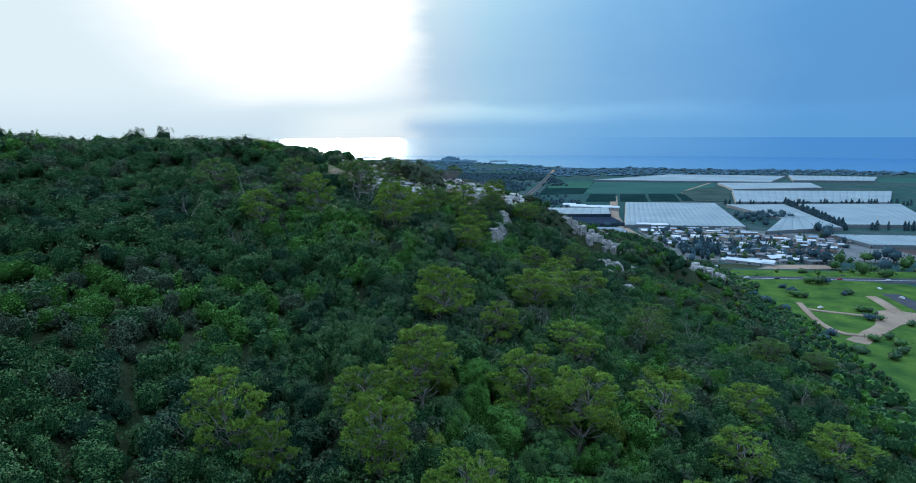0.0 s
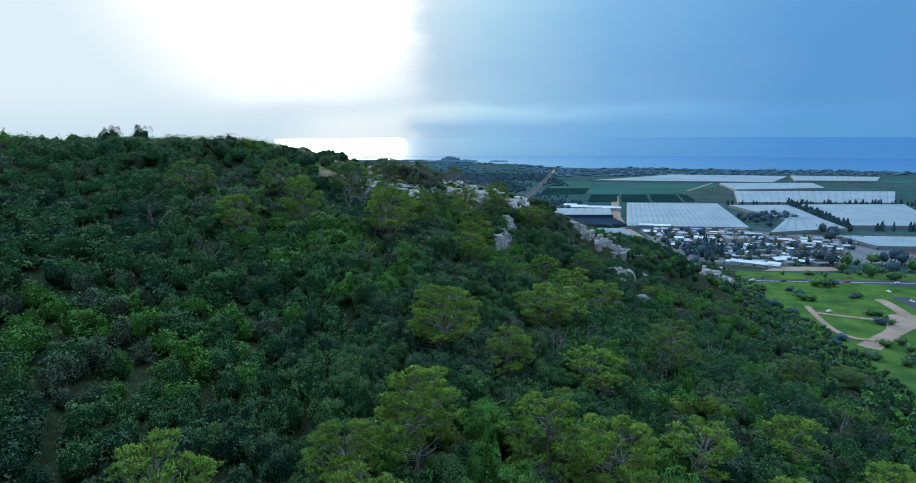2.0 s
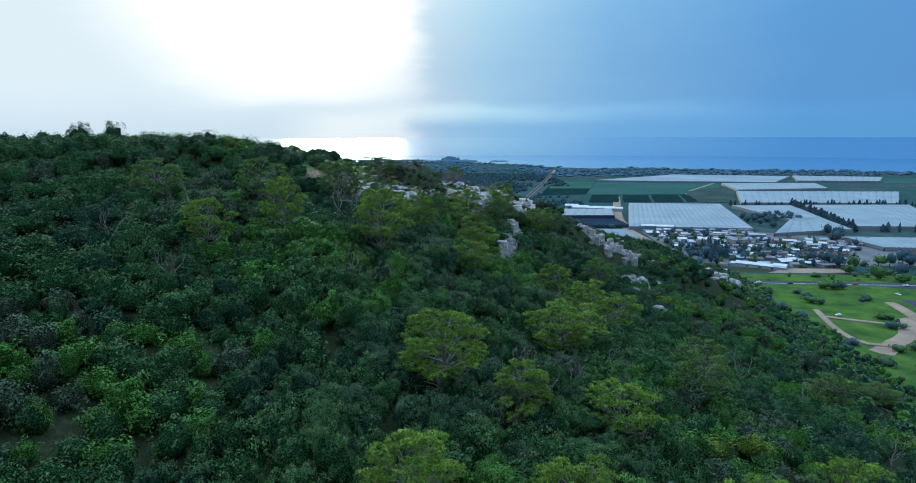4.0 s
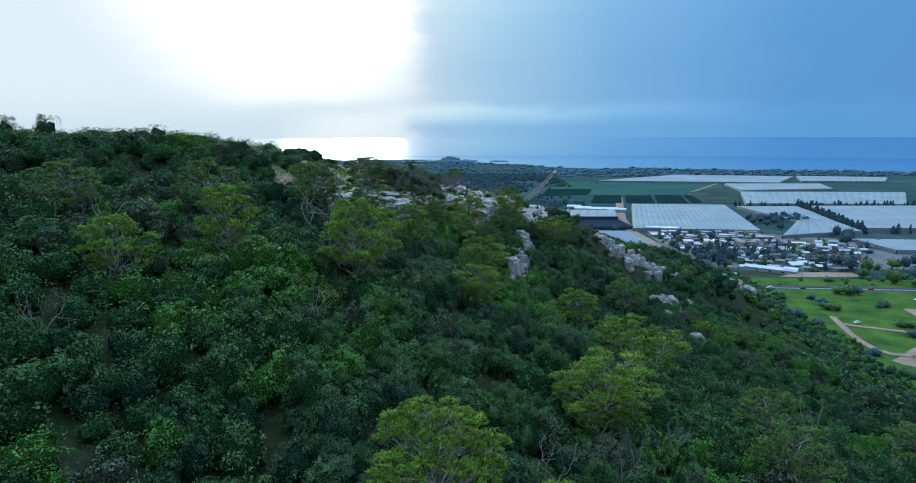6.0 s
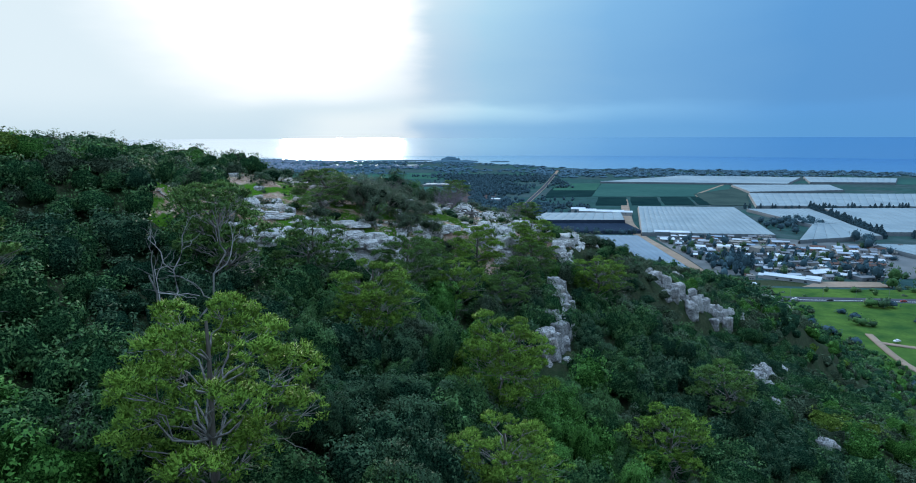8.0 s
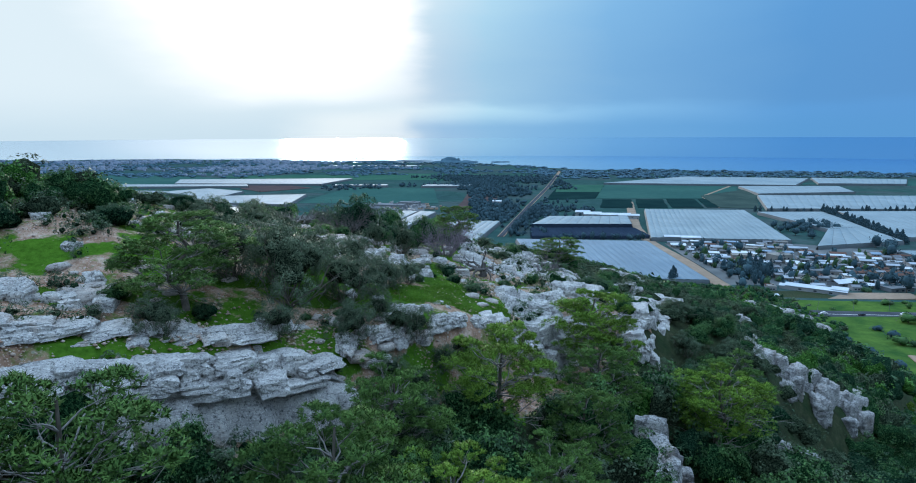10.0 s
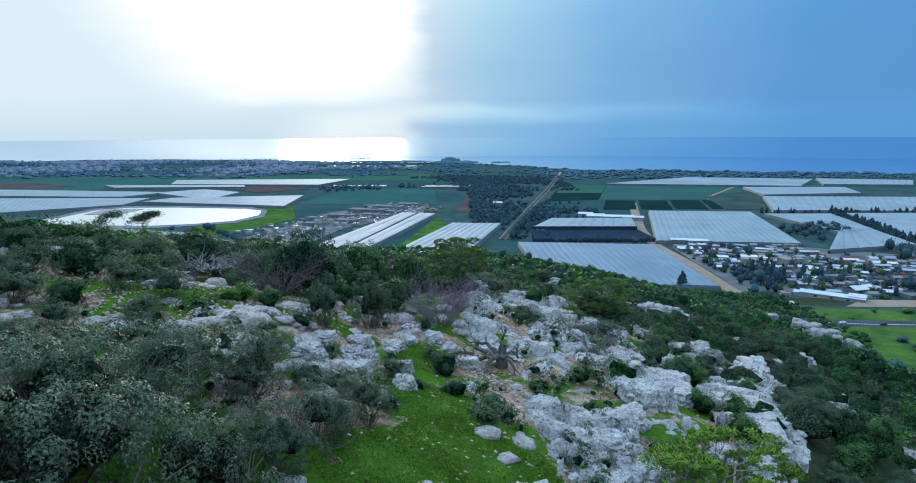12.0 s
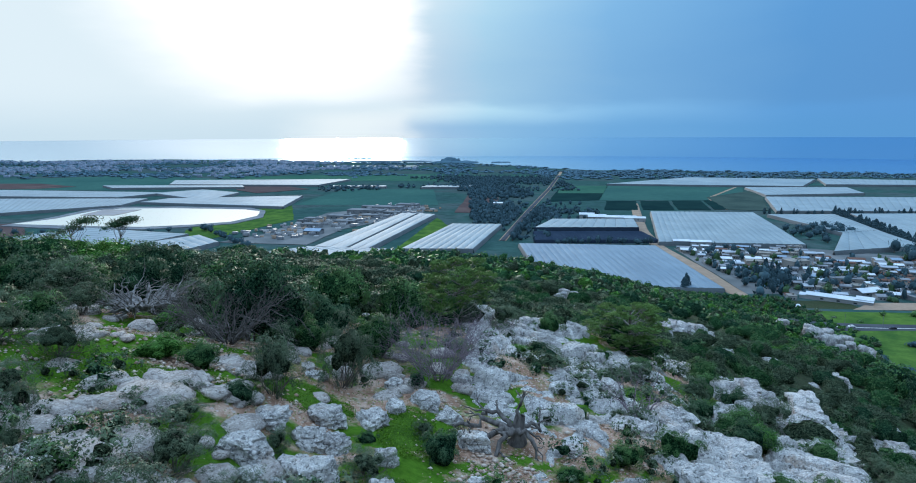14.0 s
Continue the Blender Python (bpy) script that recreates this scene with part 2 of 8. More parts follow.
def rock_material(name="limestone", age=0.0, stain=0.0):
    """Karst limestone: pale weathered faces, grey lichen in specks, rusty seams, pits and thin fissures."""
    k = Mat(name)
    base = k.ramp(k.noise(0.8, 6, "World"), (0.30, (0.345, 0.335, 0.325)), (0.50, (0.51, 0.49, 0.47)), (0.70, (0.66, 0.63, 0.59)))
    lichen = k.ramp(k.noise(2.6, 9, "World", (1, 1, 1.3), 0.8), (0.54, 0.0), (0.62, 0.62))
    c = k.mix(lichen, base, (0.20, 0.21, 0.225))
    rust = k.ramp(k.noise(0.35, 6, "World", rough=0.65), (0.56, 0.0), (0.68, 0.6))
    c = k.mix(rust, c, (0.54, 0.39, 0.29))
    warp = k.nt.nodes.new("ShaderNodeTexNoise")
    warp.inputs["Scale"].default_value, warp.inputs["Detail"].default_value = 1.8, 5
    k.nt.links.new(k.coord("World"), warp.inputs["Vector"])
    add = k.nt.nodes.new("ShaderNodeVectorMath")
    add.operation = "MULTIPLY_ADD"
    k.nt.links.new(warp.outputs["Color"], add.inputs[0])
    add.inputs[1].default_value = (1.3, 1.3, 0.7)
    k.nt.links.new(k.coord("World", (1, 1, 1.9)), add.inputs[2])
    cells = k.nt.nodes.new("ShaderNodeTexVoronoi")
    cells.feature = "DISTANCE_TO_EDGE"
    cells.inputs["Scale"].default_value = 1.5
    k.nt.links.new(add.outputs[0], cells.inputs["Vector"])
    fissure = k.ramp(cells.outputs["Distance"], (0.0, 0.0), (0.05, 1.0))
    c = k.mix(k.ramp(k.noise(7.5, 7, "World", (1, 1, 0.8), 0.75), (0.40, 0.9), (0.47, 0.0)), c, (0.085, 0.088, 0.095))
    c = k.mix(k.ramp(k.noise(11, 5, "World", rough=0.7), (0.53, 0.0), (0.62, 0.75)), c, (0.80, 0.79, 0.77))
    bed = k.ramp(k.noise(1.0, 3, "World", (0.30, 0.30, 6.0), 0.6), (0.455, 0.0), (0.49, 0.45), (0.525, 0.0))
    c = k.mix(bed, c, (0.17, 0.165, 0.165))
    c = k.mix(age, c, (0.15, 0.155, 0.16))  # old lichen on shaded cliffs
    if age:
        c = k.mix(k.ramp(k.noise(0.9, 6, "World", (1, 1, 0.35), 0.7), (0.49, 0.0), (0.60, 0.55)), c, (0.08, 0.082, 0.088))
        c = k.mix(k.ramp(cells.outputs["Distance"], (0.01, 0.7), (0.06, 0.0)), c, (0.06, 0.061, 0.065))
    c = k.mix(stain, c, (0.33, 0.235, 0.175))  # red earth on half-buried stone
    h = k.mix(0.18, k.noise(2.6, 11, "World", rough=0.80), fissure)
    k.bump(h, 1.0, 0.22)
    k.b.inputs["Specular IOR Level"].default_value = 0.1
    return k.done(c, 0.92)


ROCK = rock_material()
ROCK_GREY = rock_material("old_limestone", 0.28)
ROCK_STAINED = rock_material("stained_limestone", 0.0, 0.32)


def soil_material():
    """The open top: stony red-brown earth, scree and fresh winter grass in patches."""
    k = Mat("hill_soil")
    earth = k.ramp(k.noise(0.9, 7, "World", rough=0.65), (0.3, (0.15, 0.080, 0.052)), (0.5, (0.33, 0.205, 0.145)), (0.68, (0.52, 0.39, 0.31)))
    stones = k.ramp(k.voronoi(3.4, "F1", "World"), (0.16, 0.9), (0.30, 0.0))
    earth = k.mix(stones, earth, (0.44, 0.38, 0.34))
    gravel = k.ramp(k.voronoi(9.0, "F1", "World"), (0.20, 0.8), (0.32, 0.0))
    earth = k.mix(gravel, earth, (0.50, 0.40, 0.33))
    grass = k.ramp(k.noise(2.4, 5, "World", rough=0.7), (0.3, (0.034, 0.092, 0.010)), (0.7, (0.082, 0.180, 0.020)))
    where = k.ramp(k.noise(0.23, 6, "World", rough=0.65), (0.47, 0.0), (0.53, 1.0))
    c = k.mix(where, earth, grass)
    k.b.inputs["Specular IOR Level"].default_value = 0.0
    k.bump(k.noise(4.0, 8, "World", rough=0.75), 0.9, 0.15)
    return k.done(c, 0.95)


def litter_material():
    """Ground under the scrub: leaf litter, dark earth, some herbs, darkened for the bushes' shade."""
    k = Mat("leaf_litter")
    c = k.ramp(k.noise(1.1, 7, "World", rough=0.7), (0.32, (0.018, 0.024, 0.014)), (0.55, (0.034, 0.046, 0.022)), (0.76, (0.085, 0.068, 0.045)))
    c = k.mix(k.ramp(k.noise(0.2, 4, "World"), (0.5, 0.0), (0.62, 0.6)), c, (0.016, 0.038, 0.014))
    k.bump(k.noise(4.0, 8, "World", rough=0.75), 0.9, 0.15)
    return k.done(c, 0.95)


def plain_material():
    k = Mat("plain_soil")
    # blue added to the plain's greens in place of distance haze
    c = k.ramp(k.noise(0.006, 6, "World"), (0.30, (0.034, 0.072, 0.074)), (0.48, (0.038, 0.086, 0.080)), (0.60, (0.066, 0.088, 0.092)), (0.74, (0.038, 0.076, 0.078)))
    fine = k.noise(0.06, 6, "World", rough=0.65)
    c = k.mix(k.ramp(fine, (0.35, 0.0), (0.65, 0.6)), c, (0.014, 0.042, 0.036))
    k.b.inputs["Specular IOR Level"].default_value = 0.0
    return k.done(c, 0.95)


def plain_colour(name, dark, light, scale=0.02, fine=0.25, rough=0.9):
    k = Mat(name)
    c = k.ramp(k.noise(scale, 5, "World"), (0.32, dark), (0.68, light))
    c = k.mix(k.ramp(k.noise(fine, 5, "World", rough=0.7), (0.3, 0.0), (0.75, 0.45)), c, tuple(v * 0.6 for v in dark))
    k.b.inputs["Specular IOR Level"].default_value = 0.5 if rough < 0.8 else 0.0
    return k.done(c, rough)


SOIL = soil_material()
LITTER = litter_material()
PLAIN = plain_material()
MEADOW = plain_colour("meadow_grass", (0.030, 0.080, 0.024), (0.092, 0.165, 0.036), 0.06, 0.5)
TURF = plain_colour("turf_grass", (0.024, 0.062, 0.010), (0.078, 0.158, 0.022), 0.9, 5.0)
# crop greens of the plain, with haze put in as extra blue
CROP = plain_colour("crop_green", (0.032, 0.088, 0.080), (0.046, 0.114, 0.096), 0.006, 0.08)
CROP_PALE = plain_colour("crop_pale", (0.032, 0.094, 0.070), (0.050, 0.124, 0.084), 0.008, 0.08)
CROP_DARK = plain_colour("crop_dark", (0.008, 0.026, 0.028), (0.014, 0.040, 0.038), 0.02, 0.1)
CROP_FURROW = plain_colour("furrowed_crop", (0.035, 0.060, 0.055), (0.060, 0.090, 0.078), 0.02, 0.1)
PLOUGHED = plain_colour("ploughed_earth", (0.075, 0.055, 0.055), (0.115, 0.085, 0.080), 0.02, 0.2)
DIRT = plain_colour("dirt_track", (0.235, 0.176, 0.132), (0.340, 0.256, 0.195), 0.05, 0.3)
YARD = plain_colour("village_ground", (0.095, 0.110, 0.115), (0.190, 0.195, 0.198), 0.03, 0.12)
ASPHALT = plain_colour("asphalt", (0.050, 0.058, 0.070), (0.080, 0.090, 0.104), 0.05, 0.4)
CONCRETE = plain_colour("concrete", (0.14, 0.155, 0.17), (0.23, 0.24, 0.25), 0.05, 0.5)
PLASTER = plain_colour("plaster", (0.26, 0.27, 0.28), (0.38, 0.38, 0.38), 0.08, 0.6)
PLASTER_WARM = plain_colour("plaster_warm", (0.19, 0.185, 0.175), (0.29, 0.275, 0.25), 0.08, 0.6)
METAL_WHITE = plain_colour("white_metal_roof", (0.42, 0.47, 0.52), (0.62, 0.65, 0.68), 0.06, 0.5, 0.45)
METAL_PALE = plain_colour("pale_metal_roof", (0.24, 0.28, 0.33), (0.38, 0.42, 0.46), 0.06, 0.5, 0.5)
METAL_GREY = plain_colour("grey_metal_roof", (0.10, 0.115, 0.135), (0.18, 0.19, 0.21), 0.06, 0.5, 0.5)
METAL_BLUE = plain_colour("blue_metal_roof", (0.13, 0.21, 0.30), (0.18, 0.27, 0.37), 0.06, 0.5, 0.45)
TILE_RED = plain_colour("red_roof_tile", (0.12, 0.070, 0.058), (0.17, 0.10, 0.08), 0.1, 0.8)
LINE_WHITE = plain_colour("road_paint", (0.7, 0.7, 0.68), (0.8, 0.8, 0.78), 0.2, 1.0)
WINDOW_DARK = Mat("dark_window").done((0.03, 0.04, 0.05), 0.15)
CAR_WHITE = plain_colour("car_white", (0.72, 0.73, 0.74), (0.80, 0.80, 0.80), 0.5, 1.0, 0.25)
CAR_DARK = plain_colour("car_dark", (0.03, 0.03, 0.035), (0.05, 0.05, 0.06), 0.5, 1.0, 0.25)
CAR_RED = plain_colour("car_red", (0.35, 0.03, 0.03), (0.42, 0.05, 0.04), 0.5, 1.0, 0.25)
RUBBER = Mat("rubber").done((0.02, 0.02, 0.02), 0.8)


def sheeting(name, dark, light, shine=0.15):
    """Taut greenhouse sheeting: streaked with dust along the bays."""
    k = Mat(name)
    c = k.ramp(k.noise(0.02, 5, "World"), (0.3, dark), (0.7, light))
    c = k.mix(k.ramp(k.noise(0.5, 5, "World", (1, 0.06, 1)), (0.40, 0.0), (0.75, 0.5)), c, tuple(v * 0.7 for v in dark))
    k.b.inputs["Specular IOR Level"].default_value = shine
    return k.done(c, 0.75)


SHEET = sheeting("greenhouse_sheet", (0.164, 0.220, 0.246), (0.224, 0.288, 0.312))
SHEET_BLUE = sheeting("greenhouse_sheet_blue", (0.110, 0.170, 0.220), (0.170, 0.240, 0.290))
NET_DARK = sheeting("dark_net", (0.018, 0.030, 0.050), (0.030, 0.046, 0.070), 0.0)
GUTTER = sheeting("greenhouse_gutter", (0.120, 0.155, 0.175), (0.165, 0.200, 0.220), 0.05)
NET_SIDE = sheeting("side_net", (0.085, 0.105, 0.118), (0.130, 0.150, 0.160))


def water_material(name, base, rough, scale, mirror=0.0, tint=(1, 1, 1)):
    k = Mat(name)
    k.b.inputs["Specular IOR Level"].default_value = 0.4
    if mirror:
        gl = k.nt.nodes.new("ShaderNodeBsdfGlossy")
        gl.inputs["Roughness"].default_value = rough
        gl.inputs["Color"].default_value = (*tint, 1)
        mx = k.nt.nodes.new("ShaderNodeMixShader")
        mx.inputs[0].default_value = mirror
        k.nt.links.new(k.b.outputs[0], mx.inputs[1])
        k.nt.links.new(gl.outputs[0], mx.inputs[2])
        k.nt.links.new(mx.outputs[0], k.nt.nodes["Material Output"].inputs[0])
    k.bump(k.noise(scale, 4, "World", (1, 2.0, 1)), 0.04, 1.0)
    return k.done(k.ramp(k.noise(0.0015, 4, "World", (1, 2.5, 1)), (0.3, tuple(v * 0.85 for v in base)), (0.7, base)), rough)


SEA = water_material("sea_water", (0.004, 0.085, 0.230), 0.10, 0.03, 0.60, (0.66, 0.84, 0.96))
POND = water_material("pond_water", (0.05, 0.08, 0.09), 0.05, 0.3, 0.85, (0.86, 0.96, 1.0))

# ---------------------------------------------------------------- the lie of the land


def table(v, rows):
    return np.interp(v, [r[0] for r in rows], [r[1] for r in rows])


def step(v, lo, hi):
    f = np.clip((v - lo) / (hi - lo), 0, 1)
    return f * f * (3 - 2 * f)


SPINE = [(-300, 70), (-60, 94), (30, 96.5), (70, 98.6), (92, 102.6), (115, 102.0), (145, 103), (165, 103), (190, 100.0), (225, 94.5), (255, 89), (330, 74), (450, 55), (560, 30), (650, -6), (700, -25), (780, -70)]
RISE = [(-300, 15), (60, 18), (120, 18), (145, 16), (160, 14), (178, 10.5), (200, 7), (225, 5.5), (260, 6.5), (330, 4), (450, 0)]
FALL_SOUTH = [(0, 0), (8, 2.4), (20, 7.2), (47, 19), (110, 50), (180, 86), (222, 110), (400, 160)]
FALL_NORTH = [(0, 0), (8, 1), (22, 5), (34, 11), (54, 20), (110, 47), (180, 86), (222, 110), (400, 160)]
FALL_NOSE = [(0, 0), (30, 5), (68, 17), (110, 41), (180, 84), (222, 110), (400, 160)]


LIP = [(-30, -5.0), (-14, -5.2), (-9, -4.8), (-5, -3.0), (-1, -1.8), (2, 0.0), (5, 2.0), (8, 2.6), (12, 0.0)]


def ripple(x, y):
    return (np.sin(x * 0.11 + 1.3 * np.sin(y * 0.05)) + np.sin(y * 0.13 + 0.9 * np.sin(x * 0.08 + 2.0)) + 0.6 * np.sin(x * 0.31 + y * 0.23)) * 0.35


def coast(x):
    """How far out the shore lies."""
    return table(x, [(-5000, 4300), (-2350, 3480), (-1100, 3300), (-420, 2980), (-60, 2900), (150, 2700), (422, 2360), (900, 2190), (1335, 2060), (5000, 1300)]) + 22 * np.sin(x * 0.012) + 12 * np.sin(x * 0.031 + 1)


def open_top(x, y):
    """Where the hilltop is stony and open, 0 to 1."""
    north = step(y, 130.0 + (x + 20) * 0.62, 133.5 + (x + 20) * 0.62)
    far = 168 + 10 * step(x, -14, -8)
    a = north * (1 - step(y, far, far + 8)) * step(x, -34, -26) * (1 - step(x, 8, 12))
    b = step(y, 156, 160) * (1 - step(y, 186, 196)) * step(x, -2, 0) * (1 - step(x, 10 + (y - 160) * 0.38, 14 + (y - 160) * 0.38))
    return np.maximum(a, b)


def plain(x, y):
    return -3.0 - 7.0 * step(y, 440, 640)


def height(x, y):
    x, y = np.asarray(x, float), np.asarray(y, float)
    top = table(y, SPINE)
    z = top + np.where(x < 0, table(y, RISE) * 0.97 * (1 - np.exp(-(np.maximum(-x, 0) / 54.0) ** 1.45)), 0)
    k, n = step(y, 125, 165), step(y, 188, 245)
    fall = table(x, FALL_SOUTH) * (1 - k) + (table(x, FALL_NORTH) * (1 - n) + table(x, FALL_NOSE) * n) * k
    z = z - fall * np.maximum(top + 9, 20) / 106
    # the limestone step that bounds the open top
    soft = 3.6 + 1.2 * (1 - step(x, -9, -3)) + np.maximum(0, -24 - x) * 0.8 + np.maximum(0, x - 10) * 0.5
    z = z + (4.6 - 1.4 * step(x, -6, 4)) * step((y - (138 + table(x, LIP) + (x + 20) * 0.62)) / soft, -0.5, 0.5)
    # the gully beside the spine, the hollow low on the left, the swell under the upper scrub
    gully = table(y, [(20, 1.0), (60, 1.6), (76, 2.0), (88, 3.2), (110, 5.0), (120, 4.6), (132, 2.6), (150, 0.5), (160, 0.0)])
    z = z - gully * step(x, -6, 3) * (1 - 0.8 * step(x, 35, 60))
    z = z - 2.2 * (1 - step(y, 55, 80)) * (1 - step(x, -16, -4)) + 3.0 * np.exp(-((x + 31) ** 2 + (y - 121) ** 2) / 240)
    # the open top swells towards its back
    z = z + 1.4 * (1 - step(x, -12, -7)) * step(x, -45, -30) * step(y, 141, 150) * (1 - step(y, 176, 190)) + 1.2 * step(y, 164, 172) * (1 - step(y, 186, 200)) * (1 - step(x, 5, 13)) * step(x, -12, -7)
    z = z - 4.0 * np.exp(-((x - 43) ** 2 + (y - 253) ** 2) / 260)
    # the drop below the cliff of the flank
    off = np.minimum((x - 36) * 0.74 - (y - 180) * 0.67, (x - 36) * 0.47 - (y - 176) * 0.88 + np.maximum(0, y - 184) * 1.6)
    deep = table(y, [(140, 0), (165, 4.0), (181, 8.0), (205, 15), (230, 13.5), (300, 3), (350, 0)])
    z = z - deep * step(off, 0.5, 8) * (1 - step(off, 35, 110))
    z = z + 13 * np.exp(-((x - 158) ** 2 + (y - 410) ** 2) / 1500)  # a rocky nose low on the flank
    z = z - np.maximum(0, -x - 46) * 0.09 - np.maximum(0, -x - 150) * 0.30 + ripple(x, y)
    low = plain(x, y)
    # blend softly into the plain
    return np.where(z > low + 6, z, low + 6 * np.exp(np.clip((z - low - 6) / 6, -9, 0)) - 6 * math.exp(-9)) 


def rough(x, y):
    """Small humps of the hill ground."""
    out = 0.0
    for f, a in ((0.9, 0.10), (0.35, 0.25)):
        out = out + a * np.sin(x * f + 2 * np.sin(y * f * 0.7)) * np.sin(y * f * 1.1 + 1.7 * np.sin(x * f * 0.6))
    return out


def surface(x, y):
    return height(x, y) + rough(np.asarray(x, float), np.asarray(y, float))


def part(name, bm, material, parent=None, label=""):
    me = bpy.data.meshes.new(name)
    bm.to_mesh(me)
    bm.free()
    return part_mesh(name, me, material, parent, label)


def part_mesh(name, me, material, parent=None, label=""):
    if material is not None and not me.materials:
        for m in material if isinstance(material, (list, tuple)) else [material]:
            me.materials.append(m)
    ob = new(name, me)
    if parent is not None:
        ob.parent = parent
    if label:
        tagged(ob, label)
    return ob


def thing(name, m, label, category, group="", kind=""):
    ob = new(name)
    ob.empty_display_size = 0.2
    ob.matrix_world = m
    return tagged(ob, label, category, group, kind)


def mesh_of(name, verts, faces, smooth=False, index=None, normals=None):
    """A mesh from arrays of corners and of quads or triangles; foliage is given the normals of its rounded masses."""
    me = bpy.data.meshes.new(name)
    verts, faces = np.asarray(verts, np.float32), np.asarray(faces, np.int32)
    n, k = faces.shape
    me.vertices.add(len(verts))
    me.vertices.foreach_set("co", verts.ravel())
    me.loops.add(n * k)
    me.loops.foreach_set("vertex_index", faces.ravel())
    me.polygons.add(n)
    me.polygons.foreach_set("loop_start", np.arange(0, n * k, k, dtype=np.int32))
    me.polygons.foreach_set("loop_total", np.full(n, k, np.int32))
    if index is not None:
        me.polygons.foreach_set("material_index", np.asarray(index, np.int32))
    if smooth:
        me.polygons.foreach_set("use_smooth", np.ones(n, bool))
    me.update(calc_edges=True)
    me.validate()
    if normals is not None:
        me.polygons.foreach_set("use_smooth", np.ones(n, bool))
        me.normals_split_custom_set_from_vertices(np.asarray(normals, np.float32))
    return me


def spaced(lo, hi, first, grow, fine_lo, fine_hi):
    """Lines close together between fine_lo and fine_hi and ever wider beyond."""
    mid = np.arange(fine_lo, fine_hi + 0.01, first)
    up, v, d = [], fine_hi, first
    while v < hi:
        d = min(d * grow, 60)
        v += d
        up.append(v)
    down, v, d = [], fine_lo, first
    while v > lo:
        d = min(d * grow, 60)
        v -= d
        down.append(v)
    return np.concatenate([down[::-1], mid, up])


def grid_faces(nx, ny):
    i, j = np.meshgrid(np.arange(nx - 1), np.arange(ny - 1), indexing="ij")
    a = (i * ny + j).ravel()
    return np.stack([a, a + ny, a + ny + 1, a + 1], 1)


def make_ground():
    xs = spaced(-4300, 4300, 1.2, 1.09, -36, 30)
    ys = spaced(-3000, 4700, 1.2, 1.07, 60, 195)
    X, Y = np.meshgrid(xs, ys, indexing="ij")
    Z = height(X, Y)
    Z = Z + rough(X, Y) * step(Z, 5, 30)
    # the land dips under the sea beyond the shore
    Z = Z - 9 * step((Y - coast(X)), -5, 60)
    faces = grid_faces(len(xs), len(ys))
    cx, cy = X.ravel()[faces].mean(1), Y.ravel()[faces].mean(1)
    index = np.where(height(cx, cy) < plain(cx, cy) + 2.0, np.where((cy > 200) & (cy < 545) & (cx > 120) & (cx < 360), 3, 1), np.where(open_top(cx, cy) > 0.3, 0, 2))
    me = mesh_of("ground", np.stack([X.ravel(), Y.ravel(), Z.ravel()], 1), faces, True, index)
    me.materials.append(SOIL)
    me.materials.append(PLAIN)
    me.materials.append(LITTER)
    me.materials.append(MEADOW)
    tagged(new("ground", me), "stony limestone hill falling to a wide green coastal plain", "ground", kind="structure")


def make_sea():
    """The sea, from behind the shore to the horizon."""
    rs = np.concatenate([np.arange(1500, 3600, 60), np.linspace(3600, 4880, 40)])
    az = np.radians(np.linspace(-100, 100, 161))
    R, A = np.meshgrid(rs, az, indexing="ij")
    rise = np.clip((R - 3600) / 1280, 0, 1)
    Z = -13.0 + 86.5 * (0.35 * rise + 0.65 * rise ** 2)
    me = mesh_of("sea", np.stack([-2.4 + R.ravel() * np.sin(A.ravel()), 60 + R.ravel() * np.cos(A.ravel()), Z.ravel()], 1), grid_faces(len(rs), len(az))[:, ::-1], True)
    me.materials.append(SEA)
    tagged(new("water", me), "calm grey-blue sea with a white sun glitter", "sea", kind="structure")


make_ground()
make_sea()

# ---------------------------------------------------------------- plants


def unit(v):
    return v / np.maximum(np.linalg.norm(v, axis=-1, keepdims=True), 1e-9)


def sprays(at, out, size, rng, narrow=0.5, wild=0.4):
    """Leaf sprays: slim triangles at the places given, facing roughly out. Corners and triangles."""
    n = len(at)
    out = unit(out + wild * rng.normal(size=(n, 3)))
    side = unit(np.cross(out, rng.normal(size=(n, 3))))
    along = np.cross(out, side)
    s = (size * rng.uniform(0.6, 1.35, n))[:, None]
    w = s * narrow * rng.uniform(0.7, 1.2, (n, 1))
    v = np.stack([at - along * s * 0.5 + side * w, at + along * s * 0.6, at - along * s * 0.5 - side * w], 1).reshape(-1, 3)
    return v, np.arange(n * 3).reshape(-1, 3)


def facing(v, n):
    """Triangles of loose corners, each wound so that it faces along the normal given for it."""
    t = v.reshape(-1, 3, 3)
    back = (np.cross(t[:, 1] - t[:, 0], t[:, 2] - t[:, 0]) * n).sum(1) < 0
    f = np.arange(len(v)).reshape(-1, 3)
    f[back] = f[back][:, ::-1]
    return f, np.repeat(n, 3, axis=0)


